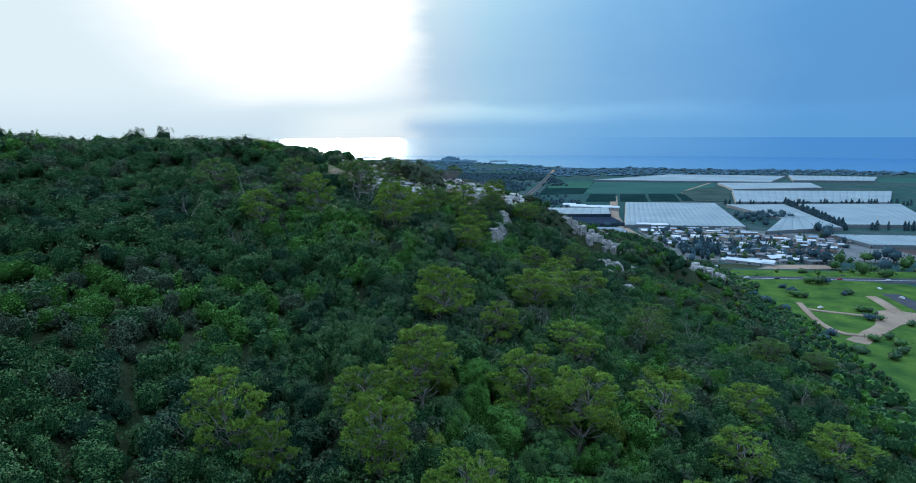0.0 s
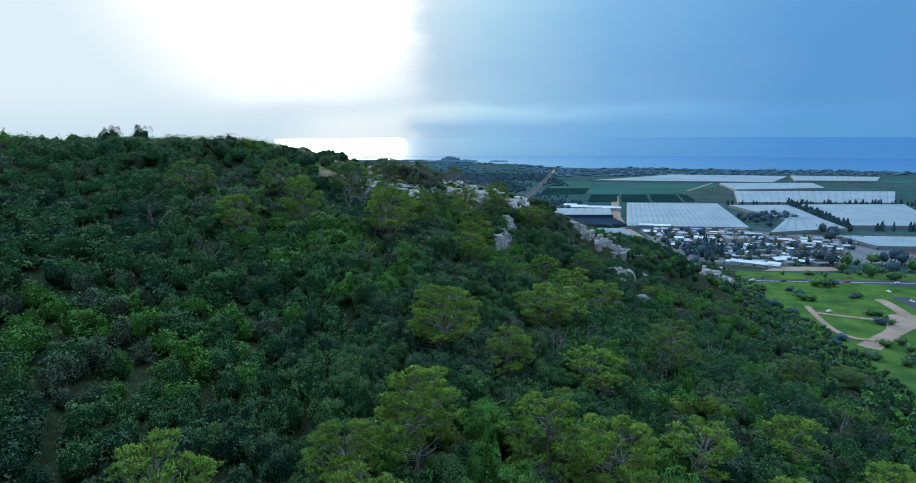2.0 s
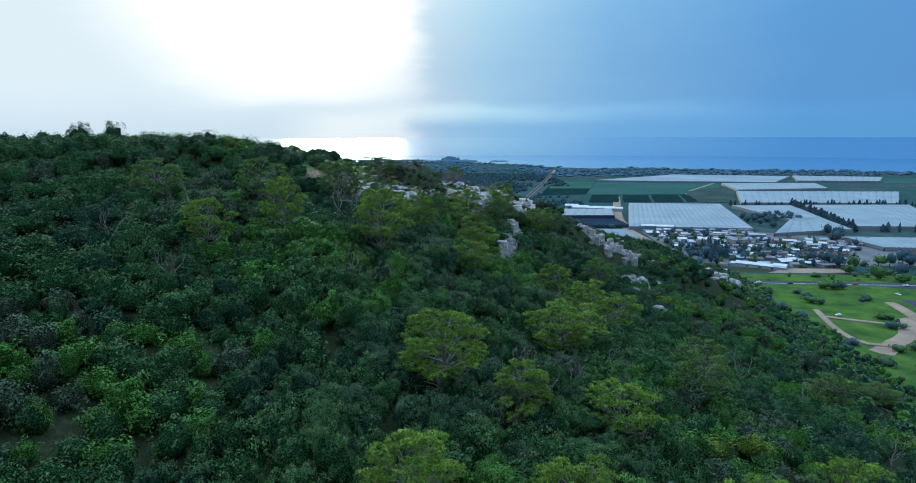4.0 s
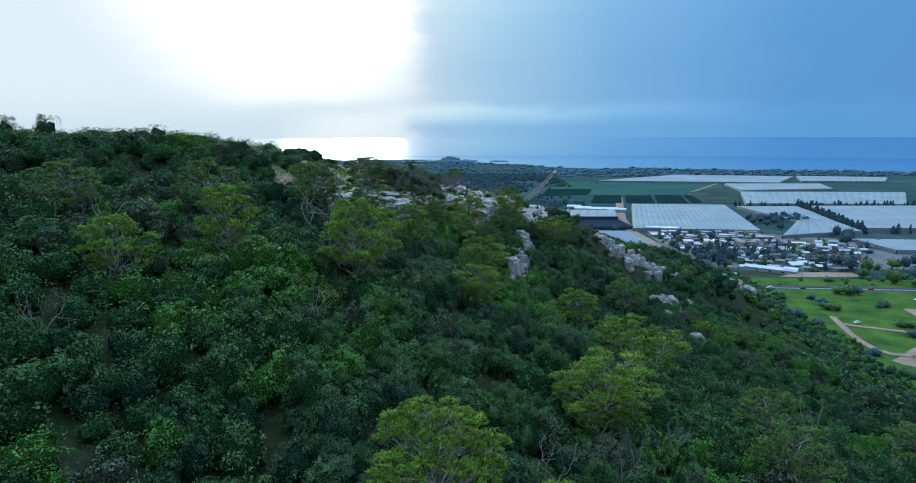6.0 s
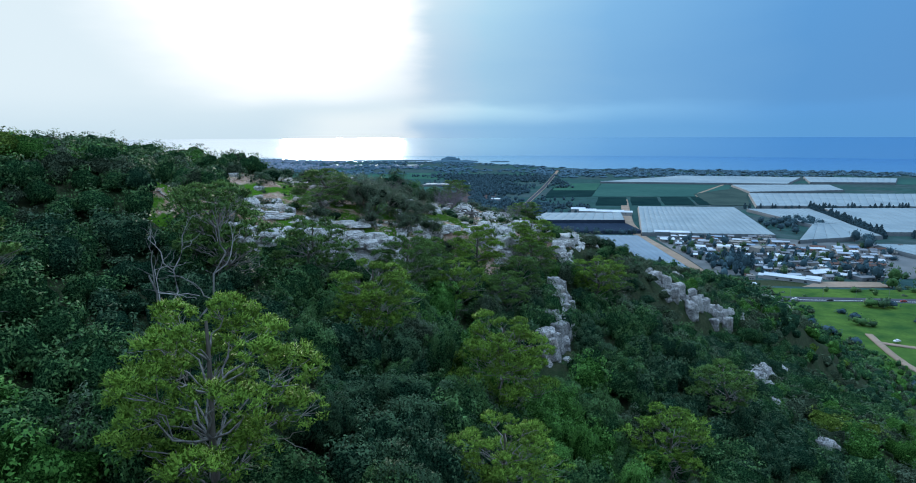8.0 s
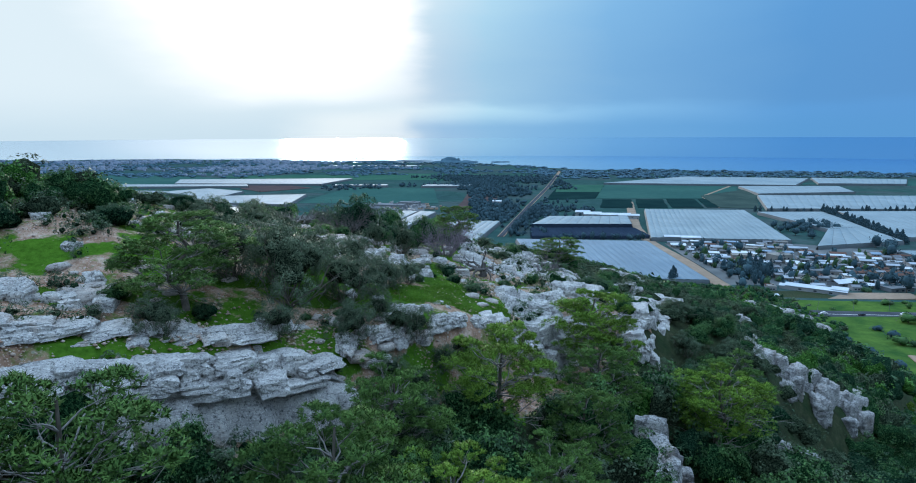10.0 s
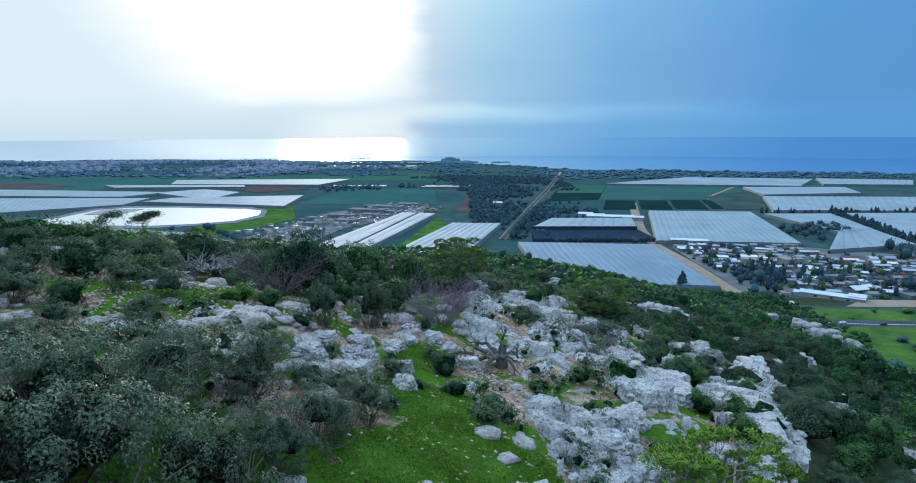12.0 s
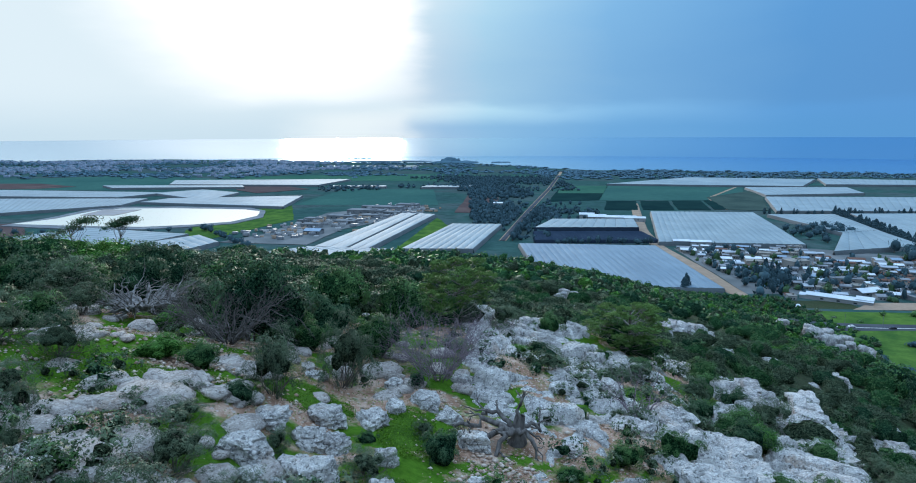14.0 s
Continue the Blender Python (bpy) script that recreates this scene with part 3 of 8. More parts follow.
def ball(rings=4, segs=7):
    """A low ball of triangles."""
    v = [(0, 0, -1)]
    for i in range(1, rings):
        t = math.pi * i / rings
        v += [(math.sin(t) * math.cos(2 * math.pi * j / segs), math.sin(t) * math.sin(2 * math.pi * j / segs), -math.cos(t)) for j in range(segs)]
    v.append((0, 0, 1))
    f, top = [], len(v) - 1
    for j in range(segs):
        k = (j + 1) % segs
        f += [(0, 1 + k, 1 + j), (1 + (rings - 2) * segs + j, 1 + (rings - 2) * segs + k, top)]
        for i in range(rings - 2):
            a = 1 + i * segs
            f += [(a + j, a + k, a + segs + k), (a + j, a + segs + k, a + segs + j)]
    return np.array(v, float), np.array(f)


def lobes(rng, count, spread, tall):
    """Centres and radii of the rounded masses that make up a crown 2 wide and about tall high."""
    c = rng.normal(size=(count, 3)) * (spread, spread, 0.20 * tall)
    c[:, 2] = tall * 0.5 + c[:, 2]
    r = rng.uniform(0.38, 0.62, count)
    c[0], r[0] = (0, 0, tall * 0.48), 0.62
    c[:, 2] = np.clip(c[:, 2], r * 0.6, tall - r * 0.7)
    return c, r


def shrub_arrays(rng, quads, size, count=6, spread=0.42, tall=1.25, narrow=0.38, wild=0.5, tufts=6, clump=0.23, skirt=0.1):
    """A shrub 2 wide: rounded masses, each knobbly with tufts, covered in sprays. Corners, triangles, and the masses."""
    c, r = lobes(rng, count, spread, tall)
    # tufts over the masses, none buried in a neighbour
    tc, td = [], []
    while len(tc) < count * tufts:
        k = rng.choice(count, p=r ** 2 / (r ** 2).sum())
        d = unit(rng.normal(size=3) + (0, 0, 0.45))
        q = c[k] + d * r[k] * rng.uniform(0.72, 1.02)
        if q[2] < skirt or any(((q - cc) ** 2).sum() < (rr * 0.62) ** 2 for cc, rr in zip(c, r)):
            if rng.uniform() > 0.03:
                continue
        tc.append(q)
        td.append(d)
    tc, td = np.array(tc), np.array(td)
    k = rng.integers(len(tc), size=quads)
    d = unit(rng.normal(size=(quads, 3)) + 0.9 * td[k] + (0, 0, 0.35))
    rad = clump * rng.uniform(0.7, 1.25, len(tc))
    p = tc[k] + d * (rad[k] * rng.uniform(0.75, 1.15, quads))[:, None]
    p[:, 2] = np.maximum(p[:, 2], 0.02)
    v, f = sprays(p, d + (0, 0, 0.25), size, rng, narrow, wild)
    f, n = facing(v, unit(0.5 * td[k] + 0.75 * d + (0, 0, 0.15) + 0.22 * rng.normal(size=d.shape)))
    return v, f, np.concatenate([c, tc]), np.concatenate([r * 0.9, rad * 0.9]), n


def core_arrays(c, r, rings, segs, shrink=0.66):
    """The inside of a shrub, dark by its colour: one lump that fills its masses."""
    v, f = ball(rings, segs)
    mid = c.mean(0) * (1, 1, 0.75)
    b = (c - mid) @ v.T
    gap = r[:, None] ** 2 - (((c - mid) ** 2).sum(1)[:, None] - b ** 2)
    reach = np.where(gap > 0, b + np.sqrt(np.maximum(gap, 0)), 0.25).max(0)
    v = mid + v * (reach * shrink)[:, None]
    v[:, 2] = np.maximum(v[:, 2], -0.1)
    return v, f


def tube(path, r0, r1, sides=5):
    """A tapered round bar along a path. Corners and quads."""
    path = np.asarray(path, float)
    n = len(path)
    tan = unit(np.gradient(path, axis=0))
    ref = np.where(np.abs(tan[:, 2:3]) > 0.9, (1.0, 0, 0), (0, 0, 1.0))
    a = unit(np.cross(tan, ref))
    b = np.cross(tan, a)
    rad = np.linspace(r0, r1, n)[:, None, None]
    ang = np.linspace(0, 2 * math.pi, sides, endpoint=False)
    v = path[:, None] + rad * (a[:, None] * np.cos(ang)[None, :, None] + b[:, None] * np.sin(ang)[None, :, None])
    f = [(i * sides + j, i * sides + (j + 1) % sides, (i + 1) * sides + (j + 1) % sides, (i + 1) * sides + j) for i in range(n - 1) for j in range(sides)]
    return v.reshape(-1, 3), np.array(f)


def join(pairs):
    vs, fs, k = [], [], 0
    for v, f in pairs:
        vs.append(v)
        fs.append(f + k)
        k += len(v)
    return np.concatenate(vs), np.concatenate(fs)


def wander(rng, a, b, n, bend):
    a, b = np.asarray(a, float), np.asarray(b, float)
    t = np.linspace(0, 1, n)[:, None]
    kick = rng.normal(size=(n, 3)) * bend * np.linalg.norm(b - a) * np.sin(math.pi * t)
    return a + (b - a) * t + kick


def branches(rng, base, tip, r0, levels, count=3, bend=0.055, sides=4):
    """A branch that forks again and again."""
    path = wander(rng, base, tip, 5, bend)
    out = [tube(path, r0, r0 * 0.45, sides)]
    if levels:
        length = np.linalg.norm(np.subtract(tip, base))
        for i in range(count):
            s = path[rng.integers(2, 5)]
            d = unit(unit(np.subtract(tip, base)) + 0.6 * rng.normal(size=3))
            out += branches(rng, s, s + d * length * rng.uniform(0.35, 0.65), r0 * 0.5, levels - 1, count, bend, 3)
    return out


# ---- pines
def pine_meshes(rng, clumps=24, tufts=420, fine=1.0):
    """An Aleppo pine 6 m high and about 5 m wide: leaning trunk, thin grey limbs, needles in domed cushions with gaps between."""
    lean = rng.uniform(-0.5, 0.5, 2)
    top = np.array([lean[0], lean[1], 5.3])
    trunk_path = wander(rng, (0, 0, -1.0), top, 8, 0.04)
    trunk = tube(trunk_path, 0.15, 0.035, 7)
    limbs, spots, outs = [], [], []
    for i in range(clumps):
        a = i * 2.4 + rng.uniform(-0.5, 0.5)
        h = (i + rng.uniform(0, 1)) / clumps
        wide = 2.25 * math.sqrt(max(0.02, 1 - (abs(h - 0.34) / (0.40 if h < 0.34 else 0.70)) ** 2.2))
        reach = wide * rng.uniform(0.25, 1.0) ** 0.55
        at = np.array([math.cos(a) * reach, math.sin(a) * reach, 2.1 + 3.6 * h - 0.10 * reach + rng.normal() * 0.15]) + np.r_[lean * h, 0]
        root = trunk_path[min(7, max(2, int(2 + 4.4 * h)))]
        limbs.append(tube(wander(rng, root, at - (0, 0, 0.15), 5, 0.07), 0.034, 0.012, 4))
        w = rng.uniform(0.46, 0.88) * (0.72 if h > 0.85 else 1)
        for _ in range(5):
            b = rng.uniform(0, 6.283)
            limbs.append(tube(wander(rng, at * 0.72 + root * 0.28, at + np.array([math.cos(b), math.sin(b), 0.1]) * w * 0.8, 3, 0.1), 0.014, 0.006, 3))
        # a cushion of knots of needles, full on top and open below
        knots = unit(rng.normal(size=(26, 3)) + (0, 0, 0.9)) * (w, w, w * 0.50) * rng.uniform(0.65, 1.0, (26, 1))
        pick = rng.integers(26, size=tufts)
        d = unit(rng.normal(size=(tufts, 3)) + (0, 0, 0.55))
        spots.append(at + knots[pick] + d * w * 0.25 * rng.uniform(0.35, 1.0, (tufts, 1)) * (1, 1, 0.8))
        outs.append(unit(d + 0.5 * unit(knots[pick]) + (0, 0, 0.35)))
    # dead twigs under the crown
    for i in range(14):
        a = rng.uniform(0, 6.283)
        root = trunk_path[rng.integers(2, 5)]
        limbs += branches(rng, root, root + np.array([math.cos(a), math.sin(a), rng.uniform(-0.1, 0.4)]) * rng.uniform(0.9, 2.0), 0.022, 1, 4, 0.05, 3)
    p, d = np.concatenate(spots), np.concatenate(outs)
    # each tuft: two crossed slim blades along its shoot
    blades = []
    for _ in range(2):
        dd = unit(d + 0.6 * rng.normal(size=d.shape))
        side = unit(np.cross(dd, rng.normal(size=d.shape)))
        ln = fine * rng.uniform(0.13, 0.24, (len(p), 1))
        w = ln * rng.uniform(0.12, 0.19, (len(p), 1))
        blades.append(np.stack([p - dd * ln * 0.4 + side * w, p + dd * ln * 0.65, p - dd * ln * 0.4 - side * w], 1).reshape(-1, 3))
    v = np.concatenate(blades)
    f, n = facing(v, np.tile(unit(d + (0, 0, 0.25)), (2, 1)))
    crown = mesh_of("crown", v, f, normals=n)
    return mesh_of("trunk", *trunk, True), mesh_of("branchwork", *join(limbs), True), crown


PINES = [pine_meshes(np.random.default_rng(20 + i), *((36, 700, 0.58) if i < 4 else (28, 240, 1.0))) for i in range(6)]


def pine(x, y, tall, wide, variant, turn, dull=False):
    t = thing("pine_tree", pose(x, y, float(height(x, y)) - 0.1, 0, 0, turn) @ Matrix.Diagonal((wide / 5.2, wide / 5.2, tall / 6.0, 1)),
              "Aleppo pine, sparse dull needles on grey limbs" if dull else "Aleppo pine with bright yellow-green needle clumps and grey limbs", "tree", "pines on the slope")
    trunk, limbs, crown = PINES[variant % 6]
    part_mesh("trunk", trunk, BARK, t)
    part_mesh("branchwork", limbs, LIMB, t, "bare grey limbs")
    if not crown.materials:
        crown.materials.append(LEAF_PINE)
    ob = part_mesh("crown", crown, None, t)
    ob.material_slots[0].link = "OBJECT"
    ob.material_slots[0].material = LEAF_PINE_DULL if dull else LEAF_PINE
    return t


# ---- shrubs near the camera's way, each a thing of its own
def shrub_meshes(rng, quads, size, inner=0.78, limbs=5, **kw):
    v, f, c, r, n = shrub_arrays(rng, quads, size, **kw)
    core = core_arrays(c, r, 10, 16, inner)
    stems = []
    if limbs > 5:  # bare limbs that fork below the leaves
        core = core[0] * (1, 1, 0.8) + (0, 0, 0.32), core[1]
        for i in range(limbs):
            tip = v[rng.integers(len(v))] * (0.85, 0.85, 0.8)
            stems += branches(rng, rng.normal(size=3) * (0.10, 0.10, 0) - (0, 0, 0.2), tip, 0.020, 1, 3, 0.07, 3)
    for i in range(5):
        stems += [tube(wander(rng, rng.normal(size=3) * (0.08, 0.08, 0) - (0, 0, 0.2), c[i % len(c)] * (1, 1, 0.9), 4, 0.1), 0.035, 0.012, 4)]
    return mesh_of("foliage", v, f, normals=n), mesh_of("inner_mass", *core, True), mesh_of("stems", *join(stems), True)


SHRUBS = [shrub_meshes(np.random.default_rng(40 + i), 5000, 0.047, 0.76, count=6 + i % 3, spread=0.36 + 0.03 * (i % 4), tall=1.1 + 0.12 * (i % 5)) for i in range(8)]
OLIVES = [shrub_meshes(np.random.default_rng(60 + i), 15000, 0.032, 0.50, 12, count=11, tufts=16, clump=0.14, spread=0.42, tall=1.5, narrow=0.30, wild=0.3, skirt=0.18) for i in range(3)]
SHRUB_LABELS = {LEAF_OAK: "dense dark green evergreen oak shrub", LEAF_DEEP: "deep green mastic shrub in the thicket", LEAF_GREY: "grey-green maquis shrub among the scrub",
                LEAF_FRESH: "fresh light green shrub in the thicket", LEAF_YELLOW: "yellow-green flowering shrub in the scrub", LEAF_OLIVE: "grey-green wild olive bush on stony ground"}


def shrub(x, y, wide, tall, variant, leaf_mat, turn, bank=None, name="shrub", sink=0.15):
    bank = bank or SHRUBS
    fol, core, stems = bank[variant % len(bank)]
    t = thing(name, pose(x, y, float(surface(x, y)) - sink, 0, 0, turn) @ Matrix.Diagonal((wide / 2, wide / 2, tall / 1.4, 1)), SHRUB_LABELS[leaf_mat], "shrub", "maquis shrubs")
    if not fol.materials:
        fol.materials.append(leaf_mat)
    ob = part_mesh("foliage", fol, None, t)
    ob.material_slots[0].link = "OBJECT"
    ob.material_slots[0].material = leaf_mat
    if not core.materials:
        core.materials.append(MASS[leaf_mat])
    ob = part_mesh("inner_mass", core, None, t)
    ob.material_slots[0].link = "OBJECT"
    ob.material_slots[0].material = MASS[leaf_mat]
    part_mesh("stem", stems, BARK, t)
    return t


def dead_mesh(seed, stems, length, levels, count, spread=0.8, r0=0.05, up=0.9):
    """The limbs of a bare tree or bush, each with its forks and twigs."""
    rng = np.random.default_rng(seed)
    out = []
    for i in range(stems):
        a = 2 * math.pi * i / stems + rng.uniform(-0.4, 0.4)
        tip = np.array([math.cos(a) * spread, math.sin(a) * spread, up]) * length * rng.uniform(0.7, 1.1)
        out.append(mesh_of("limb", *join(branches(rng, (0.1 * math.cos(a), 0.1 * math.sin(a), -0.2), tip, r0, levels, count)), True))
    return out


def dead_tree(x, y, limbs, label, turn=0, size=1.0, mat=None, name="dead_tree", lift=0.0):
    t = thing(name, pose(x, y, float(surface(x, y)) + lift, 0, 0, turn) @ Matrix.Scale(size, 4), label, "dead tree", "bare dead trees")
    for me in limbs:
        part_mesh("limb", me, mat or DEADWOOD, t)
    if lift > 0.8:
        part_mesh("trunk", mesh_of("trunk", *tube([(0, 0, -lift - 0.4), (0.05, 0, -0.4), (0, 0, 0.1)], 0.09, 0.06, 6), True), mat or DEADWOOD, t)
    return t

# ---------------------------------------------------------------- limestone


def along(points, gap):
    """Places along a line of points, gap apart, with the heading there."""
    out = []
    for (x0, y0), (x1, y1) in zip(points, points[1:]):
        n = max(1, int(math.hypot(x1 - x0, y1 - y0) / gap))
        out += [(x0 + (x1 - x0) * i / n, y0 + (y1 - y0) * i / n, math.degrees(math.atan2(y1 - y0, x1 - x0))) for i in range(n)]
    return out


def rock_mesh(seed, flat=0.6, edge=14, subdiv=3, sides=6, rough=1.0, beds=0, cuts=5, grain=1.0):
    """A weathered limestone block about 2 wide: broken faces, worn edges, bedding joints and pits."""
    rng = np.random.default_rng(seed + 900)
    normals, dist = [(0, 0, 1), (0, 0, -1)], [flat * rng.uniform(0.85, 1.0), flat]
    for i in range(sides):
        a = 2 * math.pi * (i + rng.uniform(-0.3, 0.3) * (0.4 if cuts < 4 else 1)) / sides
        normals.append((math.cos(a), math.sin(a), rng.uniform(-0.10, 0.28)))
        dist.append(rng.uniform(0.72, 1.0))
    for i in range(cuts):
        normals.append(tuple(rng.normal(size=3) + (0, 0, 0.5)))
        dist.append(rng.uniform(0.72, 1.0) * max(0.75, flat) * (1 if cuts > 3 else 1.25))
    normals, dist = unit(np.array(normals, float)), np.array(dist)
    bm = bmesh.new()
    bmesh.ops.create_icosphere(bm, subdivisions=subdiv, radius=1)
    off = Vector((seed * 7.3, seed * 3.1, seed * 5.7))
    joints = [flat * rng.uniform(-0.7, 0.8) for _ in range(beds)]
    for v in bm.verts:
        p = v.co.normalized()
        if flat < 0.8:
            p = Vector((p.x, p.y, p.z * 0.75)).normalized()
        k = (np.maximum(normals @ np.array(p), 0) / dist) ** edge
        q = p * float(k.sum() ** (-1 / edge))
        q = q * (1 + 0.10 * noise.noise(p * 1.6 + off))
        for z in joints:
            d = abs(q.z - z - 0.05 * noise.noise(Vector((q.x * 2, q.y * 2, seed))))
            cut = 1 - 0.13 * max(0.0, 1 - d / 0.07)
            q.x *= cut
            q.y *= cut
        crack = noise.voronoi(Vector((q.x * 1.1, q.y * 1.1, q.z * 0.5)) * grain + off)[0]
        q *= 1 - 0.11 * rough * max(0, 1 - (crack[1] - crack[0]) * 9)
        q *= 1 + rough * (0.055 * noise.noise(q * 4.2 * grain + off) + 0.045 * noise.noise(q * 9 * grain + off))
        v.co = q
    me = bpy.data.meshes.new("boulder")
    bm.to_mesh(me)
    bm.free()
    me.materials.append(ROCK)
    return me


ROCKS = [rock_mesh(i, 0.56 + 0.08 * (i % 4), 16 + 6 * (i % 3), 4, 4 + i % 3, 1.9, 1 + i % 2, 5, 1.25) for i in range(10)]
TOWERS = [rock_mesh(30 + i, 1.5, 14, 4, 5, 1.6, 4, 5, 1.9) for i in range(4)]
SLABS = [rock_mesh(60 + i, 0.62, 40, 3, 4, 0.7, 2, 2, 1.5) for i in range(8)]
OLD_SLABS = []
for _me in SLABS:
    OLD_SLABS.append(_me.copy())
    OLD_SLABS[-1].materials[0] = ROCK_GREY
PLATES = [rock_mesh(80 + i, 0.30, 20, 2, 4 + i % 3, 0.7, 0, 2) for i in range(6)]


def ledge(points, tall, deep, seed, label, beds=3, lift=0.0, ragged=0.5, wide=(0.9, 2.5), thick=1.0, old=False):
    """A bedded limestone outcrop along a line: a pitted top, a broken brow and steps of beds below it."""
    pts = along(points, 0.28)
    n = len(pts)
    prof = [(deep, 0.0), (deep * 0.72, 0.10), (deep * 0.48, 0.16), (deep * 0.28, 0.20), (deep * 0.14, 0.20), (0.10, 0.16), (0.0, 0.02)]
    for b in range(beds):
        z0, z1 = -tall * b / beds, -tall * (b + 1) / beds
        out = 0.32 * b
        prof += [(-out - 0.04, z0 - 0.10), (-out - 0.06, z0 * 0.5 + z1 * 0.5), (-out - 0.02, z1 + 0.16), (0.22 - out, z1 + 0.05), (-out - 0.22, z1)]
    prof += [(-0.32 * beds - 0.5, -tall - 0.7), (-0.32 * beds - 0.9, -tall - 4.5)]
    verts = []
    base = [float(height(x - math.sin(radians(h)) * deep * 0.8, y + math.cos(radians(h)) * deep * 0.8)) for x, y, h in pts]
    lvl = np.convolve(np.pad(base, 12, mode="edge"), np.ones(25) / 25, mode="valid")
    for i, (x, y, h) in enumerate(pts):
        a = radians(h)
        inx, iny = -math.sin(a), math.cos(a)
        end = min(1.0, i / 8, (n - 1 - i) / 8)
        sway = 0.9 * ragged * noise.noise(Vector((i * 0.05, seed, 0))) + 0.5 * ragged * noise.noise(Vector((i * 0.17, seed, 3)))
        joint = noise.voronoi(Vector((i * 0.11, seed * 3.3, 0)))[0]
        gap = max(0, 1 - (joint[1] - joint[0]) * 6)
        drop = 0.35 * noise.noise(Vector((i * 0.04, seed, 9)))
        for u, z in prof:
            w = noise.noise(Vector((x * 0.8, y * 0.8, z * 1.4 + seed))) * 0.30 + noise.noise(Vector((x * 2.3, y * 2.3, z * 3 + seed))) * 0.14
            cell = noise.voronoi(Vector((x * 0.75, y * 0.75, z * 0.9 + seed)))[0]
            pit = max(0, 1 - (cell[1] - cell[0]) * 5)
            face = 1.0 if u < 0.3 else 0.35
            push = u + sway + gap * 0.40 * face - w * face + pit * 0.22 * face
            zz = z * (0.25 + 0.75 * end) + drop + w * 0.55 - pit * 0.28 * (1 - 0.6 * face) - gap * 0.22 * (u >= 0)
            verts.append((x + inx * push, y + iny * push, lvl[i] + lift + zz - 1.6 * (1 - end) ** 2))
    # the sheet lies a little back; blocks stand out of it bed by bed
    for x, y, h in along(points, 1.8):
        KEEP_OUT.append((x + math.sin(radians(h)) * 0.6, y - math.cos(radians(h)) * 0.6, 1.0))
    t = thing("limestone_ledge", pose(0, 0, 0), label, "rock ledge", "limestone ledges")
    back = mesh_of("bedrock", np.array(verts) + (0, 0, -0.22), grid_faces(n, len(prof)), True)
    part_mesh("bedrock", back, ROCK_GREY if old else ROCK, t)
    rng = np.random.default_rng(seed + 500)
    high = tall / beds
    for b in range(beds + 1):
        i = 2.0 + rng.uniform(0, 3)
        while i < n - 3:
            w = wide[0] + (wide[1] - wide[0]) * rng.uniform() ** 1.6
            x, y, h = pts[int(i)]
            a = radians(h)
            u = -0.30 * max(0, b - 1) + (0.75 if b == 0 else 0.25) + rng.normal() * 0.16 * (0.6 + ragged)
            sway = 0.9 * ragged * noise.noise(Vector((i * 0.05, seed, 0))) + 0.5 * ragged * noise.noise(Vector((i * 0.17, seed, 3)))
            z = lvl[int(i)] + lift - (0.10 if b == 0 else high * (b - 0.5)) + rng.normal() * 0.10 + 0.35 * noise.noise(Vector((i * 0.04, seed, 9)))
            end = min(1.0, i / 8, (n - 1 - i) / 8)
            if rng.uniform() > 0.15:
                ob = new("block", (OLD_SLABS if old else SLABS)[int(rng.integers(len(SLABS)))])
                ob.matrix_world = pose(x - math.sin(a) * (u + sway), y + math.cos(a) * (u + sway), z - 1.0 * (1 - end), rng.uniform(-3, 3), rng.uniform(-3, 3), h + rng.uniform(-9, 9) + 180 * int(rng.integers(2))) @ Matrix.Diagonal((w / 1.7, rng.uniform(0.6, 1.15), max(0.3, high * thick * rng.uniform(0.75, 1.5)), 1))
                ob.parent = t
            i += w / 0.28 * rng.uniform(0.75, 1.05)
    return t


def lattice(i, j, seed):
    """A number from 0 to 1 for every knot of a lattice."""
    v = np.sin(i * 127.1 + j * 311.7 + seed * 74.7) * 43758.5453
    return v - np.floor(v)


def swell(x, y, seed):
    """Smooth noise, -1 to 1, one swell a metre."""
    i, j = np.floor(x), np.floor(y)
    u, v = x - i, y - j
    u, v = u * u * (3 - 2 * u), v * v * (3 - 2 * v)
    a = lattice(i, j, seed) * (1 - u) + lattice(i + 1, j, seed) * u
    b = lattice(i, j + 1, seed) * (1 - u) + lattice(i + 1, j + 1, seed) * u
    return (a * (1 - v) + b * v) * 2 - 1


def clints(x, y, seed):
    """Blocks of a broken pavement: how far the nearest joint is, a number for the block, and the way from its middle."""
    i, j = np.floor(x), np.floor(y)
    near = np.full(x.shape, 9.0)
    second, pick, ox, oy = near.copy(), np.zeros(x.shape), np.zeros(x.shape), np.zeros(x.shape)
    for di in (-1, 0, 1):
        for dj in (-1, 0, 1):
            px, py = i + di + lattice(i + di, j + dj, seed), j + dj + lattice(i + di, j + dj, seed + 5)
            d = np.hypot(x - px, y - py)
            closer = d < near
            second = np.where(closer, near, np.minimum(second, d))
            pick = np.where(closer, lattice(i + di, j + dj, seed + 11), pick)
            ox, oy = np.where(closer, x - px, ox), np.where(closer, y - py, oy)
            near = np.where(closer, d, near)
    return second - near, pick, ox, oy


